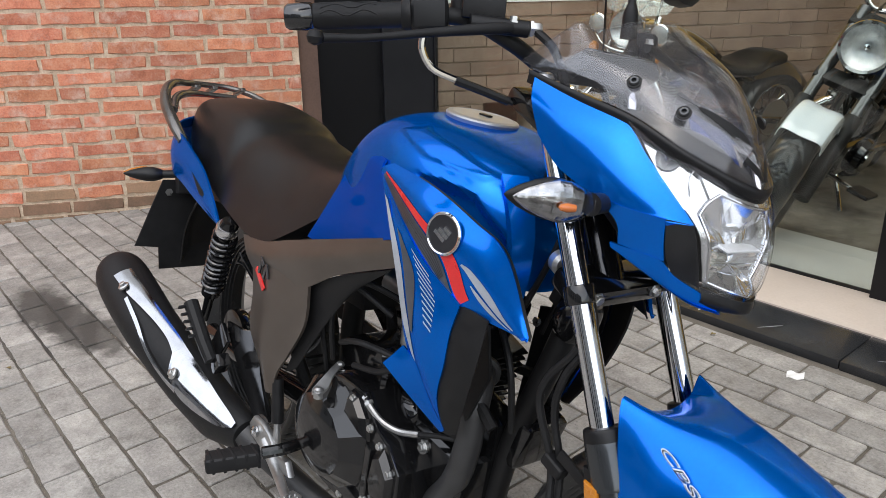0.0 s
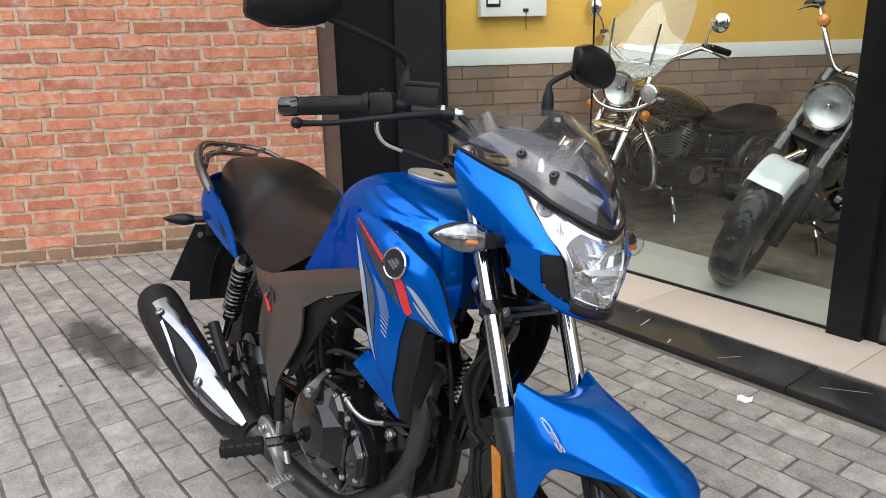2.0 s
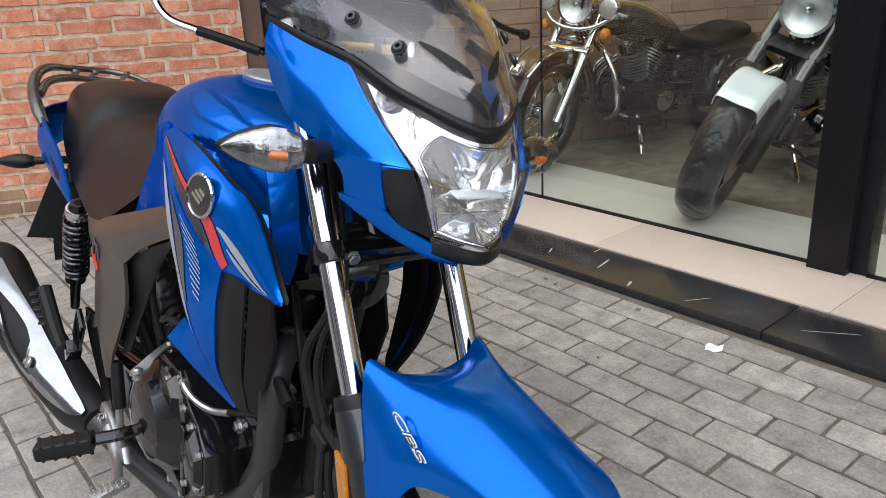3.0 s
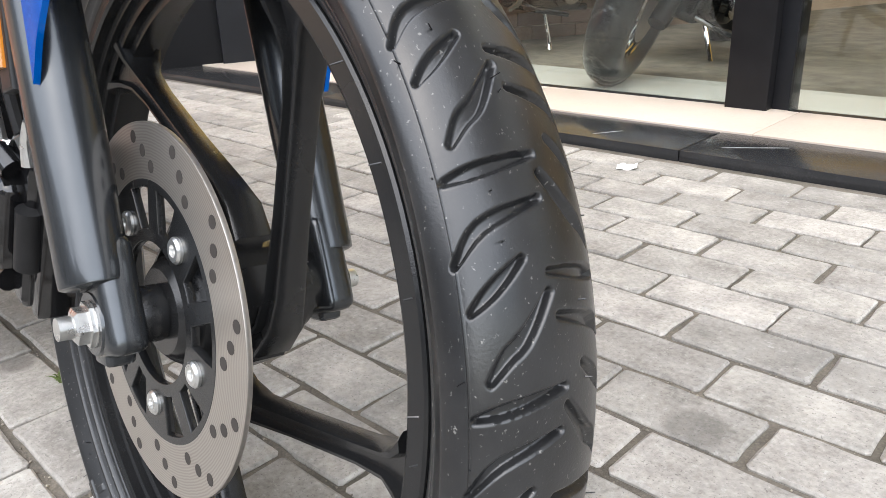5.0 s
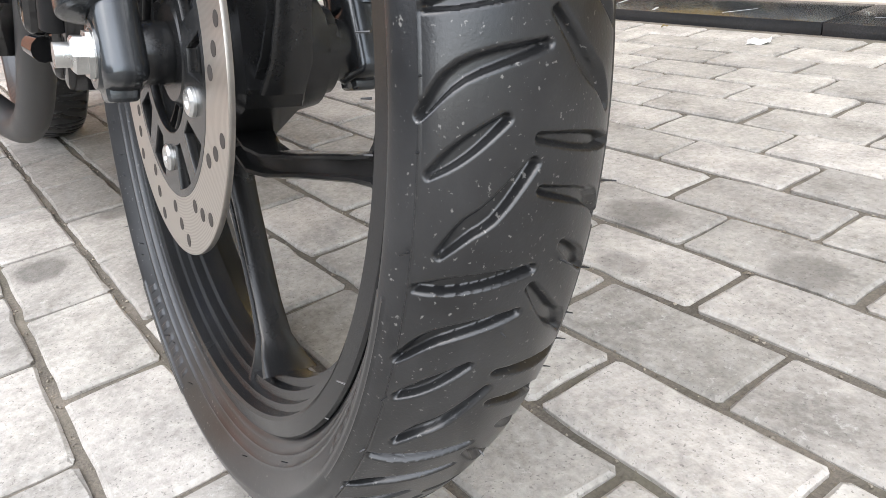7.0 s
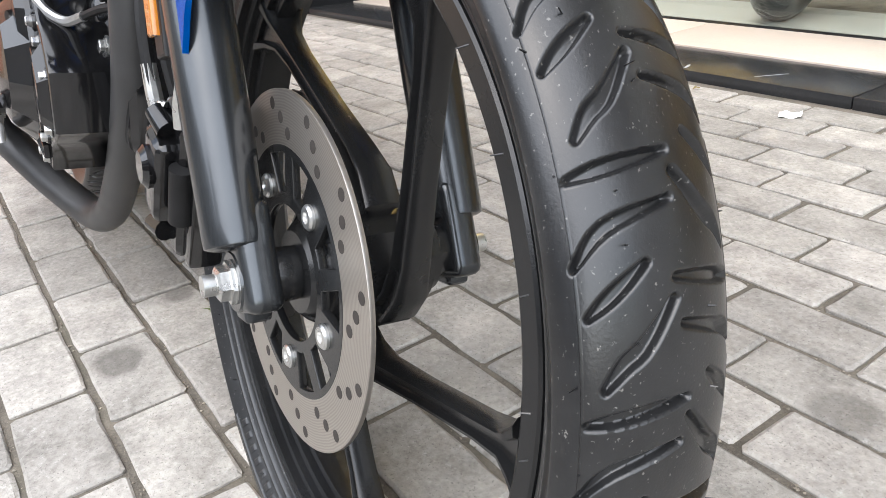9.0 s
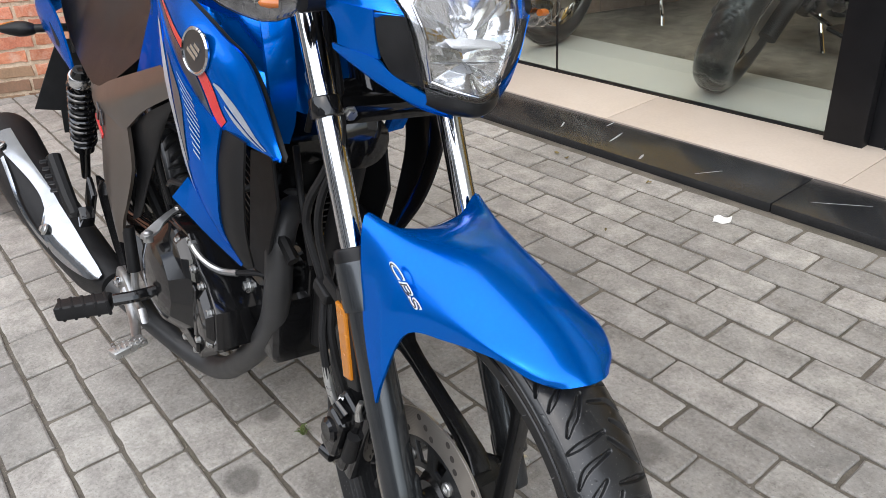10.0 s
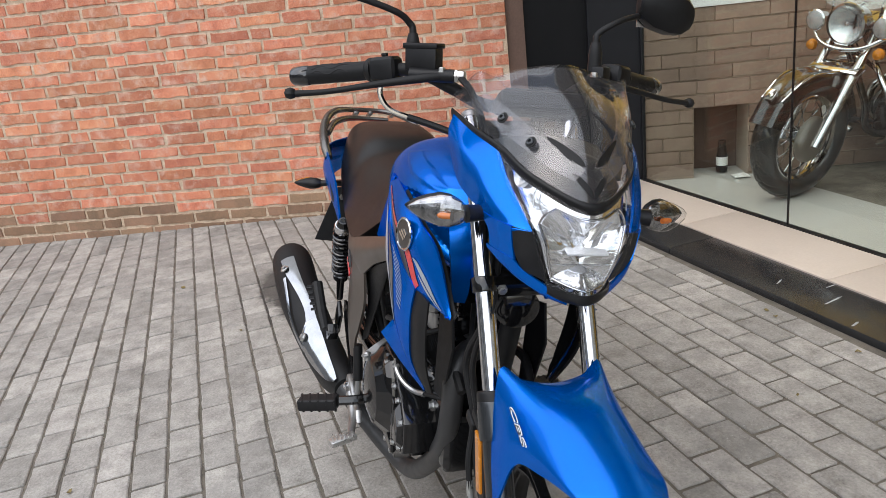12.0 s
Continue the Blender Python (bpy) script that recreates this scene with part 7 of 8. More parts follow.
    bar += [(x, -y, z) for x, y, z in reversed(bar[:-1])]
    hb = part("handlebar", tube(bar, 0.0135, 12, 60), "chrome", root, "wide chrome handlebar")
    for s in (1, -1):
        part("grip", tube([(bx - 0.22, -bw * s, bz + bh - 0.03), (bx - 0.115, -bw * 0.86 * s, bz + bh - 0.004)], 0.019, 14), "soft_black", hb)
        part("control", block(0.05, 0.05, 0.045, pose(bx - 0.085, -bw * 0.80 * s, bz + bh - 0.005), 0.012), "gloss_black", hb)
        part("lever", tube([(bx - 0.05, -bw * 0.78 * s, bz + bh - 0.01), (bx - 0.09, -bw * 0.92 * s, bz + bh - 0.03), (bx - 0.16, -bw * 1.04 * s, bz + bh - 0.06)], 0.007, 8), "chrome", hb)
        if opts["mirrors"]:
            st = part("mirror_stem", tube([(bx - 0.07, -bw * 0.80 * s, bz + bh), (bx - 0.04, -bw * 0.84 * s, bz + bh + 0.08), (bx - 0.03, -bw * 0.95 * s, bz + bh + 0.12)], 0.006, 8), "chrome", hb)
            part("mirror", lathe([(0.0, -0.025), (0.035, -0.018), (0.055, 0.0), (0.050, 0.006), (0.0, 0.006)], 24, along((bx - 0.03, -bw * 0.98 * s, bz + bh + 0.14), (bx - 1, -bw * 0.98 * s, bz + bh + 0.18))), "chrome", hb, "round chrome mirror")
        else:
            part("indicator", lathe([(0.0, -0.03), (0.026, -0.02), (0.032, 0.0), (0.026, 0.016), (0.0, 0.024)], 20, along((bx + 0.0, -bw * 0.62 * s, bz + bh * 0.75), (bx + 1, -bw * 0.62 * s, bz + bh * 0.7))), "orange", hb, "orange indicator")
    if opts["screen"]:
        sx, sz = hx - 0.02, hz + 0.08
        ws = part("windshield", Shell(mid([[(sx - 0.02, -0.19, sz + 0.02), (sx + 0.03, -0.10, sz), (sx + 0.05, 0, sz)], [(sx - 0.17, -0.25, sz + 0.22), (sx - 0.11, -0.13, sz + 0.22), (sx - 0.09, 0, sz + 0.22)], [(sx - 0.36, -0.20, sz + 0.42), (sx - 0.31, -0.10, sz + 0.47), (sx - 0.29, 0, sz + 0.48)]]), 18, 26, (1, 0, 0)).skin(0.003), "windshield", root, "tall clear touring windshield")
        ws.visible_shadow = False
        part("screen_band", Shell(mid([[(sx - 0.112, -0.238, sz + 0.14), (sx - 0.052, -0.125, sz + 0.14), (sx - 0.030, 0, sz + 0.14)], [(sx - 0.130, -0.242, sz + 0.165), (sx - 0.068, -0.127, sz + 0.165), (sx - 0.046, 0, sz + 0.165)]]), 4, 26, (1, 0, 0)).skin(0.004), "satin_chrome", ws, "bright band across the windshield")
        for s in (1, -1):
            part("screen_strut", tube([(sx - 0.05, -0.15 * s, sz + 0.30), (sx - 0.03, -0.13 * s, sz - 0.02), (sx - 0.06, -0.12 * s, sz - 0.14)], 0.008, 8), "chrome", ws)
    before = set(root.children)
    # tank, seat, tail
    part("fuel_tank", body([(-0.42 - opts["back"], 0.74, 0.80, 0.05), (-0.50 - opts["back"], 0.70, 0.86, 0.12), (-0.66 - opts["back"], 0.67, 0.875, 0.165), (-0.85 - opts["back"], 0.66, 0.82, 0.14), (-0.98 - opts["back"], 0.67, 0.75, 0.09)], 24, 2.3, 32), opts["paint"], root, opts["tank_label"])
    part("seat", body([(-0.92 - opts["back"], 0.64, 0.73, 0.09), (-1.08 - opts["back"], 0.60, 0.685, 0.15), (-1.25 - opts["back"], 0.60, 0.69, 0.165), (-1.40 - opts["back"], 0.63, 0.75, 0.12), (-1.56 - opts["back"], 0.66, 0.74, 0.09)], 22, 2.6, 28), "seat", root, "black leather seat")
    part("rear_mudguard", Shell(mid([[(-1.30, -0.10, 0.58), (-1.30, -0.06, 0.655), (-1.30, 0, 0.67)], [(-1.62, -0.105, 0.60), (-1.62, -0.07, 0.675), (-1.62, 0, 0.69)], [(-1.92, -0.10, 0.42), (-1.95, -0.06, 0.48), (-1.96, 0, 0.49)]]), 16, 16, (0, 0, 1)).skin(0.004), opts["paint"], root)
    # engine
    ec = part("crankcase", join(block(0.40, 0.22, 0.20, pose(-0.80, 0, 0.33), 0.05, 4), lathe([(0.0, 0), (0.10, 0), (0.11, 0.02), (0.10, 0.06), (0.06, 0.075), (0.0, 0.078)], 32, along((-0.74, -0.10, 0.34), (-0.74, -1, 0.34))), lathe([(0.0, 0), (0.09, 0), (0.10, 0.02), (0.09, 0.05), (0.0, 0.06)], 32, along((-0.90, 0.10, 0.34), (-0.90, 1, 0.34)))), "engine_black", root, "black and chrome V-twin engine")
    part("timing_cover", lathe([(0.0, 0), (0.060, 0), (0.062, 0.012), (0.04, 0.02), (0.0, 0.022)], 28, along((-0.72, -0.175, 0.34), (-0.72, -1, 0.34))), "chrome", ec)
    part("timing_cover", lathe([(0.0, 0), (0.060, 0), (0.062, 0.012), (0.04, 0.02), (0.0, 0.022)], 28, along((-0.88, 0.16, 0.34), (-0.88, 1, 0.34))), "chrome", ec)
    for lean_ in (24, -24):
        cm = pose(-0.80, 0, 0.42, 0, lean_)
        cy = part("cylinder", lathe([(0.06, 0), (0.06, 0.20), (0.07, 0.205), (0.07, 0.25), (0.05, 0.275), (0.0, 0.28)], 24, cm), "engine_black", root, "finned engine cylinder")
        for k in range(9):
            part("fin", lathe([(0.060, -0.002), (0.084, -0.002), (0.084, 0.002), (0.060, 0.002)], 24, cm @ pose(0, 0, 0.035 + 0.019 * k), False), "alloy", cy)
        part("rocker_cover", block(0.13, 0.11, 0.06, cm @ pose(0, 0, 0.265), 0.02, 3), "chrome", cy)
    part("air_cleaner", lathe([(0.0, 0), (0.075, 0), (0.082, 0.02), (0.07, 0.045), (0.0, 0.055)], 30, along((-0.80, -0.09, 0.60), (-0.80, -1, 0.60))), "chrome", root, "round chrome air cleaner")
    part("oil_bag", block(0.24, 0.18, 0.18, pose(-1.12, 0, 0.50), 0.04, 3), "gloss_black", root)
    for dz in (0.0, 0.07):
        part("exhaust_pipe", tube([(-0.66 - dz, -0.10, 0.56), (-0.60 - dz, -0.16, 0.46), (-0.68, -0.19, 0.30 + dz * 0.6), (-0.95, -0.20, 0.24 + dz), (-1.95, -0.20, 0.25 + dz)], [0.022, 0.022, 0.023, 0.034, 0.036], 14, 40), "chrome", root, "chrome exhaust pipe")
    part("down_tube", tube([(fx(top - 0.2) - 0.06, 0, top - 0.18), (-0.46, 0, 0.45), (-0.56, 0, 0.26), (-1.15, 0, 0.24)], 0.02, 12), "gloss_black", root)
    part("backbone", tube([(fx(top - 0.1) - 0.05, 0, top - 0.08), (-0.70, 0, 0.76), (-1.15, 0, 0.62), (-1.55, 0, 0.50)], 0.024, 12), "gloss_black", root)
    for s in (1, -1):
        if opts["crash_bar"]:
            part("crash_bar", tube([(-0.44, 0.05 * s, 0.66), (-0.38, 0.17 * s, 0.64), (-0.40, 0.275 * s, 0.50), (-0.44, 0.27 * s, 0.33), (-0.50, 0.12 * s, 0.25)], 0.0155, 12, 50), "chrome", root, "chrome crash bar")
        part("footboard", block(0.24, 0.10, 0.02, pose(-0.62, 0.27 * s, 0.26, 0, -6), 0.008), "soft_black", root)
        part("board_bracket", tube([(-0.60, 0.10 * s, 0.27), (-0.60, 0.24 * s, 0.255)], 0.012, 8), "chrome", root)
        part("swingarm", tube([(-1.10, 0.10 * s, 0.34), (-1.62, 0.12 * s, 0.32)], 0.022, 10), "gloss_black", root)
    part("side_stand", tube([(-0.75, 0.10, 0.24), (-0.72, 0.20, 0.12), (-0.70, 0.255, opts["foot"])], 0.012, 10), "chrome", root)
    part("stand_foot", block(0.05, 0.03, 0.008, pose(-0.70, 0.26, opts["foot"], -10), 0.002), "chrome", root)
    for k in range(3):
        part("cable", tube([(bx - 0.05, (0.12 - 0.1 * k), bz + 0.02), (hx - 0.06, 0.10 - 0.07 * k, hz + 0.10), (hx - 0.09, 0.06 - 0.05 * k, hz - 0.10), (-0.55, 0.03, 0.55)], 0.005, 6), "soft_black", root)
    # the body swings about the steering head
    swing = Matrix.Translation((-0.42, 0, 0)) @ pose(0, 0, 0, 0, 0, opts["steer"]) @ Matrix.Translation((0.42, 0, 0))
    for ob in rear + [c for c in root.children if c not in before]:
        ob.matrix_basis = swing @ ob.matrix_basis
    return root


Z0 = Matrix.Translation((0, 0, SHOP_Z - 0.028))
touring = dict(radius=0.325, fat=0.065, rake=31, top=0.93, spokes=20, spoke_r=0.003, fork_r=0.022, fork_mat="chrome", fork_label="chrome fork tube", slider_mat="satin_chrome", yoke_mat="chrome",
               guard=(20, 165), guard_mat="gloss_black", guard_label="black mudguard with chrome trim", guard_lamp=True, lamp=(0.865, -0.22, 0.100), spots=True, bars=(-0.44, 1.00, 0.42, 0.14), mirrors=True, screen=True,
               back=0.0, paint="gloss_black", tank_label="gloss black fuel tank", crash_bar=True, foot=0.03, steer=-22)
chopper = dict(radius=0.315, fat=0.078, rake=37, top=1.00, spokes=12, spoke_r=0.004, fork_r=0.029, fork_mat="fork_grey", fork_label="dark grey shrouded fork leg", slider_mat="soft_black", yoke_mat="soft_black",
               guard=(48, 118), guard_mat="pearl", guard_label="pale blue-white mudguard", guard_lamp=False, lamp=(0.885, -0.29, 0.105), spots=False, bars=(-0.56, 1.02, 0.40, 0.24), mirrors=False, screen=False,
               back=0.12, paint="gloss_black", tank_label="gloss black fuel tank", crash_bar=False, foot=0.05, steer=-8)
M["windshield"] = clear("windshield_sheet", (0.92, 0.94, 0.94), 1.5, 0.0, 0.10, (0.75, 0.78, 0.78))
M["pearl"] = surface("pearl_white_enamel", (0.60, 0.66, 0.70), (0.68, 0.74, 0.78), 0.25, scale=6, grain=600, bumps=0.02, coat=0.8)
cruiser("cruiser_motorcycle", Z0 @ pose(-1.12, 2.41, 0, 0, 0, 283) @ pose(0, 0, 0, -8), "black touring cruiser with chrome lamps and a clear windshield", touring)
cruiser("cruiser_motorcycle", Z0 @ pose(-0.04, 2.34, 0, 0, 0, 288) @ pose(0, 0, 0, -21), "black chopper with a pale mudguard and long dark fork", chopper)
cruiser("cruiser_motorcycle", Z0 @ pose(1.15, 2.55, 0, 0, 0, 266) @ pose(0, 0, 0, -9), "black cruiser parked beyond the window post", dict(chopper, guard_mat="gloss_black", guard_label="black mudguard", fork_mat="chrome", fork_label="chrome fork tube", mirrors=True))

# boxes on the yellow wall
meter = thing("meter_box", WALL @ pose(2.305, 0.0, 1.325), "white electricity meter box on the yellow wall", "meter box")
part("case", slab(0.0, 0.0, 0.0, 0.155, 0.07, 0.30, 0.004), "white_paint", meter)
part("window", slab(0.035, 0.070, 0.055, 0.125, 0.074, 0.24, 0.002), "gloss_black", meter, "dark meter window")
for k in range(3):
    part("label_bar", slab(0.045, 0.074, 0.075 + 0.05 * k, 0.115, 0.0755, 0.095 + 0.05 * k), "paper", meter)
junction = thing("junction_box", WALL @ pose(2.462, 0.0, 1.325), "pale grey junction box with a hanging cable", "junction box")
part("cover", slab(0.0, 0.0, 0.0, 0.27, 0.06, 0.30, 0.004), "white_paint", junction)
part("socket", slab(0.115, 0.06, 0.025, 0.15, 0.068, 0.045, 0.002), "soft_black", junction)
part("wire", tube([(0.135, 0.066, 0.03), (0.138, 0.05, -0.03), (0.15, 0.03, -0.08)], 0.0025, 6), "soft_black", junction)
# bottle and rag in the niche
bottle = thing("bottle", WALL @ pose(2.575, -0.10, SHOP_Z - 0.02) @ Matrix.Diagonal((0.85, 0.85, 0.80, 1)), "dark bottle with a white label standing in the niche", "bottle")
part("glass", lathe([(0.0, 0.0), (0.036, 0.0), (0.040, 0.02), (0.040, 0.12), (0.030, 0.16), (0.030, 0.19), (0.0, 0.20)], 24), "soft_black", bottle)
part("label", lathe([(0.0405, 0.05), (0.0405, 0.115)], 24, None, False), "paper", bottle)
part("cap", lathe([(0.0, 0.19), (0.026, 0.19), (0.026, 0.24), (0.0, 0.245)], 20), "soft_black", bottle)
rag = thing("rag", WALL @ pose(2.64, 0.05, SHOP_Z - 0.026), "crumpled white cloth on the shop floor", "cloth")
part("cloth", Shell([[(0.03 * i - 0.04, 0.03 * j - 0.04, 0.008 + 0.02 * abs(math.sin(2.1 * i + 1.3 * j)) * (1 if 0 < i < 3 and 0 < j < 3 else 0.1)) for j in range(4)] for i in range(4)], 12, 12, (0, 0, 1)).skin(0.002), "paper", rag)


# ---- pieces of the setting ----
def paver_mesh(lx, ly, seed):
    rnd = random.Random(seed)
    bm = bmesh.new()
    r = lambda a: rnd.uniform(-a, a)
    h = 0.0105
    ring = []
    for sx, sy in ((-1, -1), (1, -1), (1, 1), (-1, 1)):
        c = 0.0025 + abs(r(0.003))
        d = 0.0025 + abs(r(0.003))
        a, b_ = (sx * (lx / 2 - c), sy * ly / 2), (sx * lx / 2, sy * (ly / 2 - d))
        ring += [b_, a] if sx * sy > 0 else [a, b_]
    # worn long edges
    full = []
    for a, b_ in zip(ring, ring[1:] + ring[:1]):
        full.append(a)
        if abs(a[0] - b_[0]) + abs(a[1] - b_[1]) > 0.05:
            for f in ((0.2, 0.4, 0.6, 0.8) if abs(a[0] - b_[0]) > 0.1 else (0.33, 0.67)):
                full.append((a[0] + (b_[0] - a[0]) * f + r(0.0012), a[1] + (b_[1] - a[1]) * f + r(0.0014)))
    full = [(x + r(0.0010), y + r(0.0010)) for x, y in full]
    if (full[1][0] - full[0][0]) * (full[3][1] - full[0][1]) - (full[1][1] - full[0][1]) * (full[3][0] - full[0][0]) < 0:
        full.reverse()
    low = [bm.verts.new((x, y, -0.012)) for x, y in full]
    mid = [bm.verts.new((x, y, h - 0.0030 + r(0.0008))) for x, y in full]
    wear = 0.0060 + abs(r(0.003))
    top = [bm.verts.new((x * (1 - (wear + r(0.002)) / lx), y * (1 - (wear + r(0.0025)) / ly), h)) for x, y in full]
    bm.faces.new(top)
    for a, b_ in ((low, mid), (mid, top)):
        k = len(a)
        for i in range(k):
            bm.faces.new((a[i], a[(i + 1) % k], b_[(i + 1) % k], b_[i]))
    me = bpy.data.meshes.new("paver")
    bm.to_mesh(me)
    bm.free()
    me.materials.append(M["paver"])
    return me


PW, PL = 0.1028, 0.2
rnd = random.Random(11)
paver_meshes = [paver_mesh(PL - 0.0088, PW - 0.0092, i) for i in range(12)]
pavement = thing("pavement", FRONT @ PAVED, "grey concrete block paving in running bond with sandy joints", "paving")
pavement["kind"] = "structure"
far_v, far_f = [], []
made = 0
row0 = int((-6.6) / PW)
for r_ in range(row0, 22):
    y = -0.66 + PW * r_
    if y > 1.478 - PW * 0.3:
        continue
    shift = (0.0 if r_ % 2 else 0.5) * PL + rnd.uniform(-0.006, 0.006)
    for c_ in range(-24, 24):
        x = c_ * PL + shift + 0.01
        if x < -4.6 or x > 4.4:
            continue
        zz, tx, ty, tz = rnd.uniform(-0.0014, 0.0014), rnd.uniform(-0.5, 0.5), rnd.uniform(-0.4, 0.4), rnd.uniform(-0.5, 0.5)
        jx = rnd.uniform(-0.002, 0.002)
        me = paver_meshes[rnd.randrange(12)]
        m_ = pose(x + jx, y, zz, tx, ty, tz)
        near = -0.75 < x < 1.45 and -0.62 < y < 1.2
        if near and made < 300:
            ob = new("paver", me)
            ob.parent = pavement
            ob.matrix_local = m_
            made += 1
        else:
            o = len(far_v)
            far_v.extend([tuple(m_ @ v_.co) for v_ in me.vertices])
            far_f.extend([tuple(i + o for i in p.vertices) for p in me.polygons])
far_pavers = part("pavers", (far_v, far_f), "paver_far", pavement, "grey concrete paving blocks", smooth=False)
far_pavers["kind"] = "stuff"
# coarse sand lying in the joints between the rows
gv, gf = [], []
for r_ in range(-4, 20):
    for k in range(170):
        x, y = rnd.uniform(-1.0, 2.0), -0.66 + PW * (r_ + 0.5) + rnd.gauss(0, 0.0035)
        if y > 1.45:
            continue
        s_ = rnd.uniform(0.0007, 0.0021)
        o = len(gv)
        gv += [(x + s_ * a + rnd.uniform(-s_, s_) * 0.4, y + s_ * b_ + rnd.uniform(-s_, s_) * 0.4, 0.0052 + s_ * (1 + c)) for a, b_, c in ((1, 0, 0), (0, 1, 0), (-1, 0, 0), (0, -1, 0), (0, 0, 0.8), (0, 0, -1))]
        gf += [tuple(o + i for i in f) for f in ((0, 1, 4), (1, 2, 4), (2, 3, 4), (3, 0, 4), (1, 0, 5), (2, 1, 5), (3, 2, 5), (0, 3, 5))]
sand = part("joint_sand", (gv, gf), "sand_grain", pavement, "coarse sand and grit lying in the joints", smooth=False)
sand["kind"] = "stuff"


def brick_mesh(lx, lz, seed, mat, depth=0.014, uneven=1.0):
    rnd_ = random.Random(seed)
    r = lambda a: rnd_.uniform(-a, a) * uneven
    xs = (-0.5, -0.34, -0.17, 0.0, 0.17, 0.34, 0.5)
    vs, fs = [], []
    for z_ in (-0.5, 0.5):
        for x_ in xs:
            vs.append((x_ * lx + r(0.003), -0.012, z_ * lz + r(0.0028)))
    for z_ in (-0.5, 0.5):
        for x_ in xs:
            vs.append((x_ * (lx - 0.006) + r(0.0045), depth - 0.012 + r(0.0022), z_ * (lz - 0.005) + r(0.0048)))
    k = len(xs)
    for i in range(k - 1):
        fs.append((2 * k + i, 3 * k + i, 3 * k + 1 + i, 2 * k + 1 + i))
        fs.append((i, 2 * k + i, 2 * k + 1 + i, i + 1))
        fs.append((k + i, k + 1 + i, 3 * k + 1 + i, 3 * k + i))
    fs += [(0, k, 3 * k, 2 * k), (k - 1, 3 * k - 1, 4 * k - 1, 2 * k - 1)]
    me = bpy.data.meshes.new("brick")
    me.from_pydata(vs, [], fs)
    me.materials.append(M[mat])
    return me


def wall_pieces(name, holder, x0, x1, z0, z1, course, length, joint, mats, far_mat, near_x, limit, seed, hole=None, depth=0.014, dirty_below=None):
    rnd_ = random.Random(seed)
    lib = {}
    far = {False: ([], []), True: ([], [])}
    count = 0
    rows = int((z1 - z0) / course)
    for r_ in range(rows):
        z = z0 + (r_ + 0.5) * course
        x = x0 - rnd_.uniform(0.0, 0.5) * length if name == "brick" else x0 - (r_ % 3) * length / 3
        while x < x1:
            short = name == "brick" and rnd_.random() < 0.16
            ln = length * (0.52 if short else rnd_.uniform(0.93, 1.07) if name == "brick" else 1.0)
            a, e = max(x, x0), min(x + ln - joint, x1)
            x += ln
            if e - a < 0.03:
                continue
            cx = (a + e) / 2
            if hole and z < hole[2] and e > hole[0] and a < hole[1]:
                if a < hole[0] - 0.02:
                    e = hole[0]
                elif e > hole[1] + 0.02:
                    a = hole[1]
                else:
                    continue
                cx = (a + e) / 2
            ln_ = round(e - a, 2)
            grimy = dirty_below is not None and (r_ <= dirty_below[0] or (r_ <= dirty_below[1] and rnd_.random() < 0.4))
            mat = mats[1] if grimy else mats[0]
            key = (ln_, rnd_.randrange(3), mat)
            if key not in lib:
                lib[key] = brick_mesh(ln_, course - joint, hash((ln_ * 1000, key[1])) & 0xffff, mat, depth, 1.0 if name == "brick" else 0.3)
            me = lib[key]
            m_ = pose(cx, rnd_.uniform(-0.002, 0.0025), z + rnd_.uniform(-0.002, 0.002), rnd_.uniform(-0.7, 0.7), rnd_.uniform(-0.4, 0.4), rnd_.uniform(-0.4, 0.4))
            if count < limit and near_x[0] < cx < near_x[1]:
                ob = new(name, me)
                ob.parent = holder
                ob.matrix_local = m_
                count += 1
            else:
                vs, fs = far[grimy]
                o = len(vs)
                vs.extend([tuple(m_ @ v_.co) for v_ in me.vertices])
                fs.extend([tuple(i + o for i in p.vertices) for p in me.polygons])
    for grimy, (vs, fs) in far.items():
        if vs:
            ob = part(name + "s", (vs, fs), "brick_dirty_far" if grimy else far_mat, holder, "grimy brick courses at the foot" if grimy else "", smooth=False)
            ob["kind"] = "stuff"


wall_pieces("brick", wall_core, -3.4, 1.325, -0.06, 3.0, 0.0735, 0.252, 0.0155, ("brick", "brick_dirty"), "brick_far", (-1.35, 1.33), 300, 5, dirty_below=(1, 2))
wall_pieces("tile", wall_in, 2.106, 5.2, 0.06, 1.038, 0.0815, 0.30, 0.004, ("brown_tile", "brown_tile"), "brown_tile", (2.0, 5.2), 300, 6, hole=(2.385, 2.70, 0.50), depth=0.010)


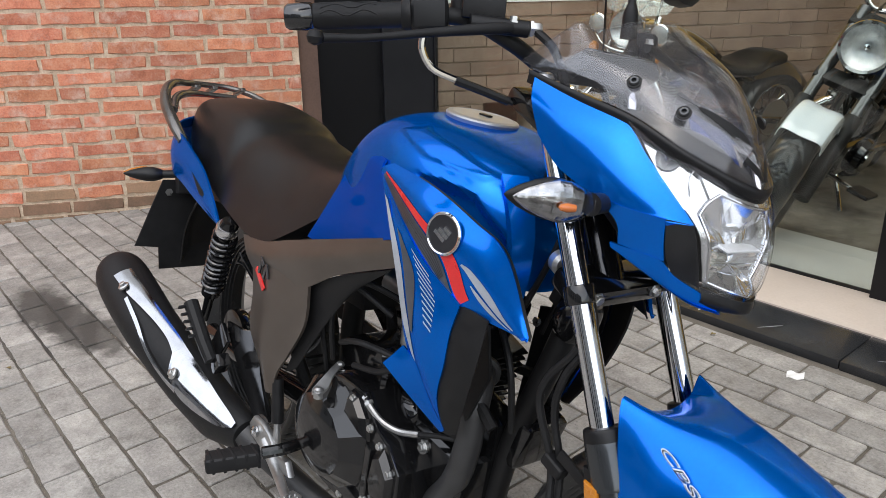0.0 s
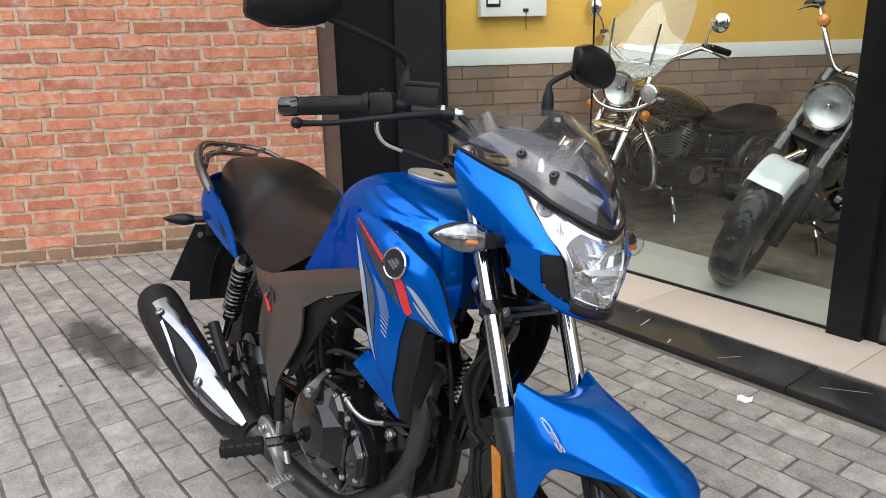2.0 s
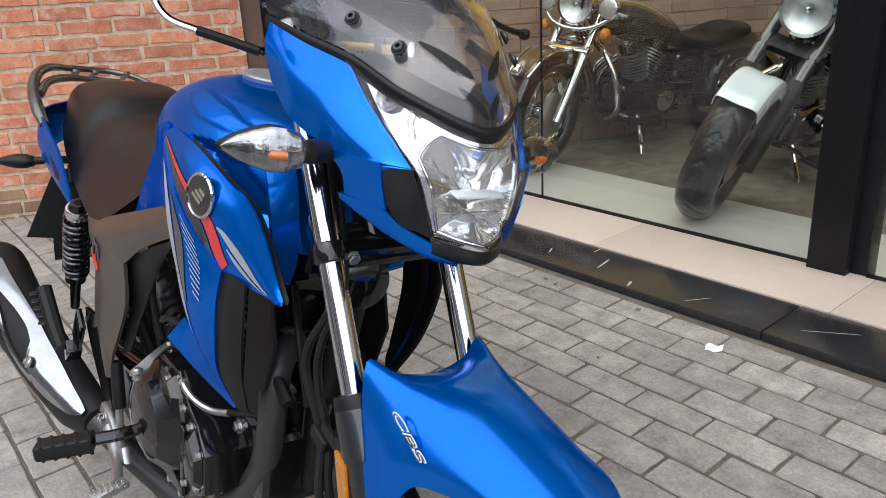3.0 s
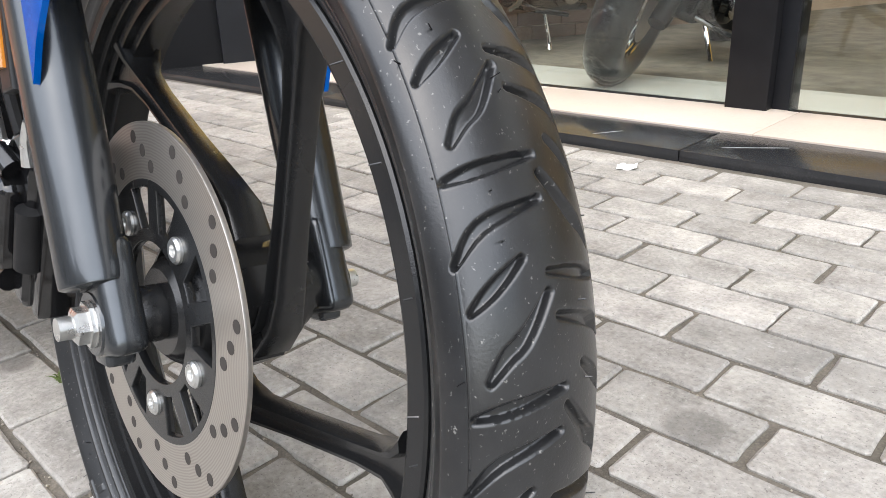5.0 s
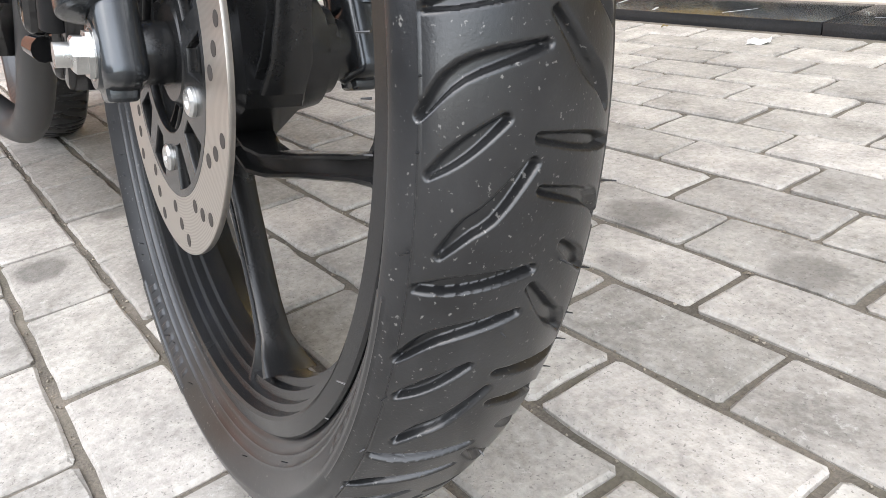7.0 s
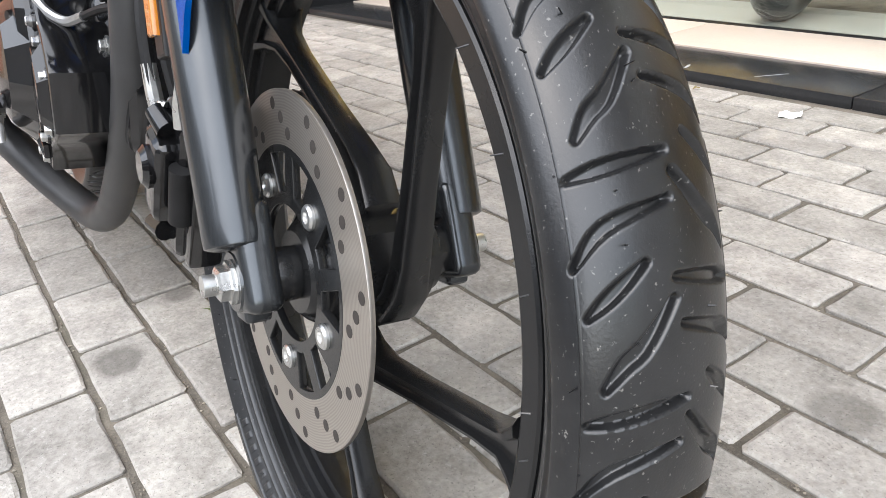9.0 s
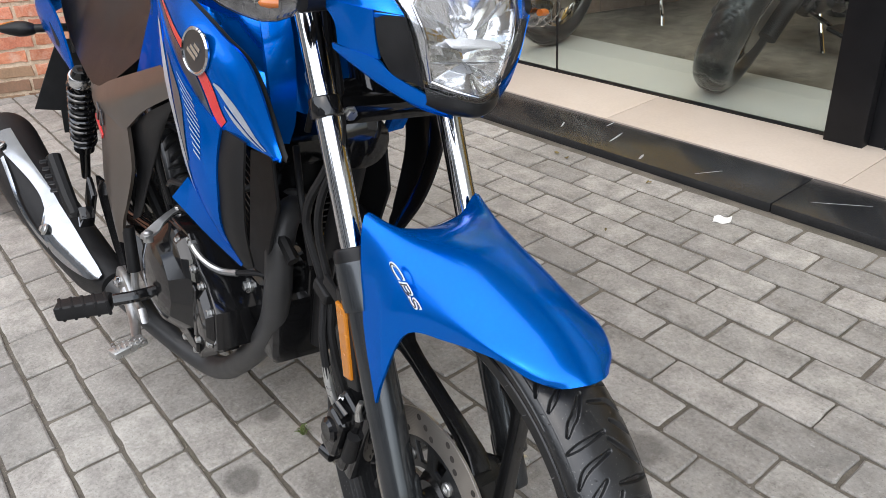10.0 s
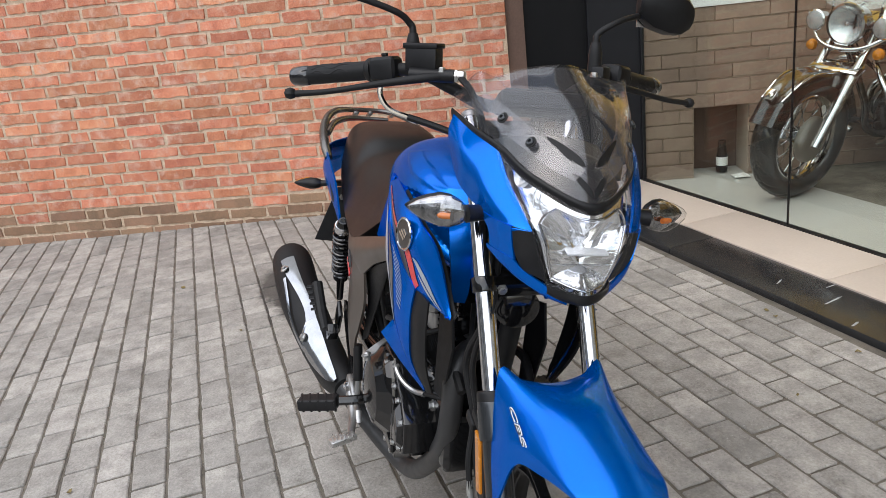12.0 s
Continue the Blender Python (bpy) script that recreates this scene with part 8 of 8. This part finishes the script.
# dry leaves, a grass tuft and pale scuffs on the granite
for k, (x, y, a_, size) in enumerate(((0.025, 1.395, 20, 0.020), (0.084, 1.388, 75, 0.016), (0.08, -0.98, 140, 0.018), (-1.62, -0.76, 200, 0.03), (-0.88, -0.48, 10, 0.02), (0.42, 1.43, 60, 0.018), (0.55, 1.10, 130, 0.014))):
    lf = thing("leaf", GROUND @ PAVED @ pose(x, y, 0.0125, 3, -4, a_), "small dry yellow-brown leaf on the paving", "leaf", "dry leaves on the paving")
    net = [[(size * (i / 4 - 0.5), size * 0.34 * w * j, 0.002 + 0.003 * abs(j) + 0.002 * math.sin(i * 1.7 + k)) for j in (-1, -0.4, 0.4, 1)] for i, w in enumerate((0.08, 0.8, 1.0, 0.7, 0.06))]
    part("blade", Shell(net, 12, 8, (0, 0, 1)).skin(0.0005), "leaf", lf)
tuft = thing("grass_tuft", GROUND @ PAVED @ pose(0.73, 0.04, 0.006), "tiny green grass tuft in a paving joint", "grass")
for k in range(16):
    a_, h_ = rnd.uniform(0, 6.28), rnd.uniform(0.010, 0.026)
    bx, by = rnd.uniform(-0.012, 0.012), rnd.uniform(-0.004, 0.004)
    part("grass_blade", tube([(bx, by, 0), (bx + 0.3 * h_ * math.cos(a_), by + 0.3 * h_ * math.sin(a_), h_ * 0.7), (bx + 0.8 * h_ * math.cos(a_), by + 0.8 * h_ * math.sin(a_), h_)], [0.0012, 0.001, 0.0003], 5), "moss", tuft)
for x, y, w, d_, a_ in ((0.20, 1.60, 0.010, 0.10, 12), (0.098, 1.690, 0.006, 0.05, 4), (0.381, 1.513, 0.012, 0.045, 20), (-0.04, 1.575, 0.008, 0.05, 30), (0.62, 1.55, 0.004, 0.09, -35), (1.02, 1.60, 0.003, 0.16, -58)):
    sc_ = part("scuff", plate([[(-w * 0.2, -d_ / 2), (w * 0.35, -d_ * 0.4), (w * 0.5, d_ * 0.2), (w * 0.15, d_ / 2), (-w * 0.3, d_ * 0.3)]], 0.0006, 0.0, pose(x, y, 0.0224, 0, 0, a_)), "scuff", granite_strip, "pale scratch")
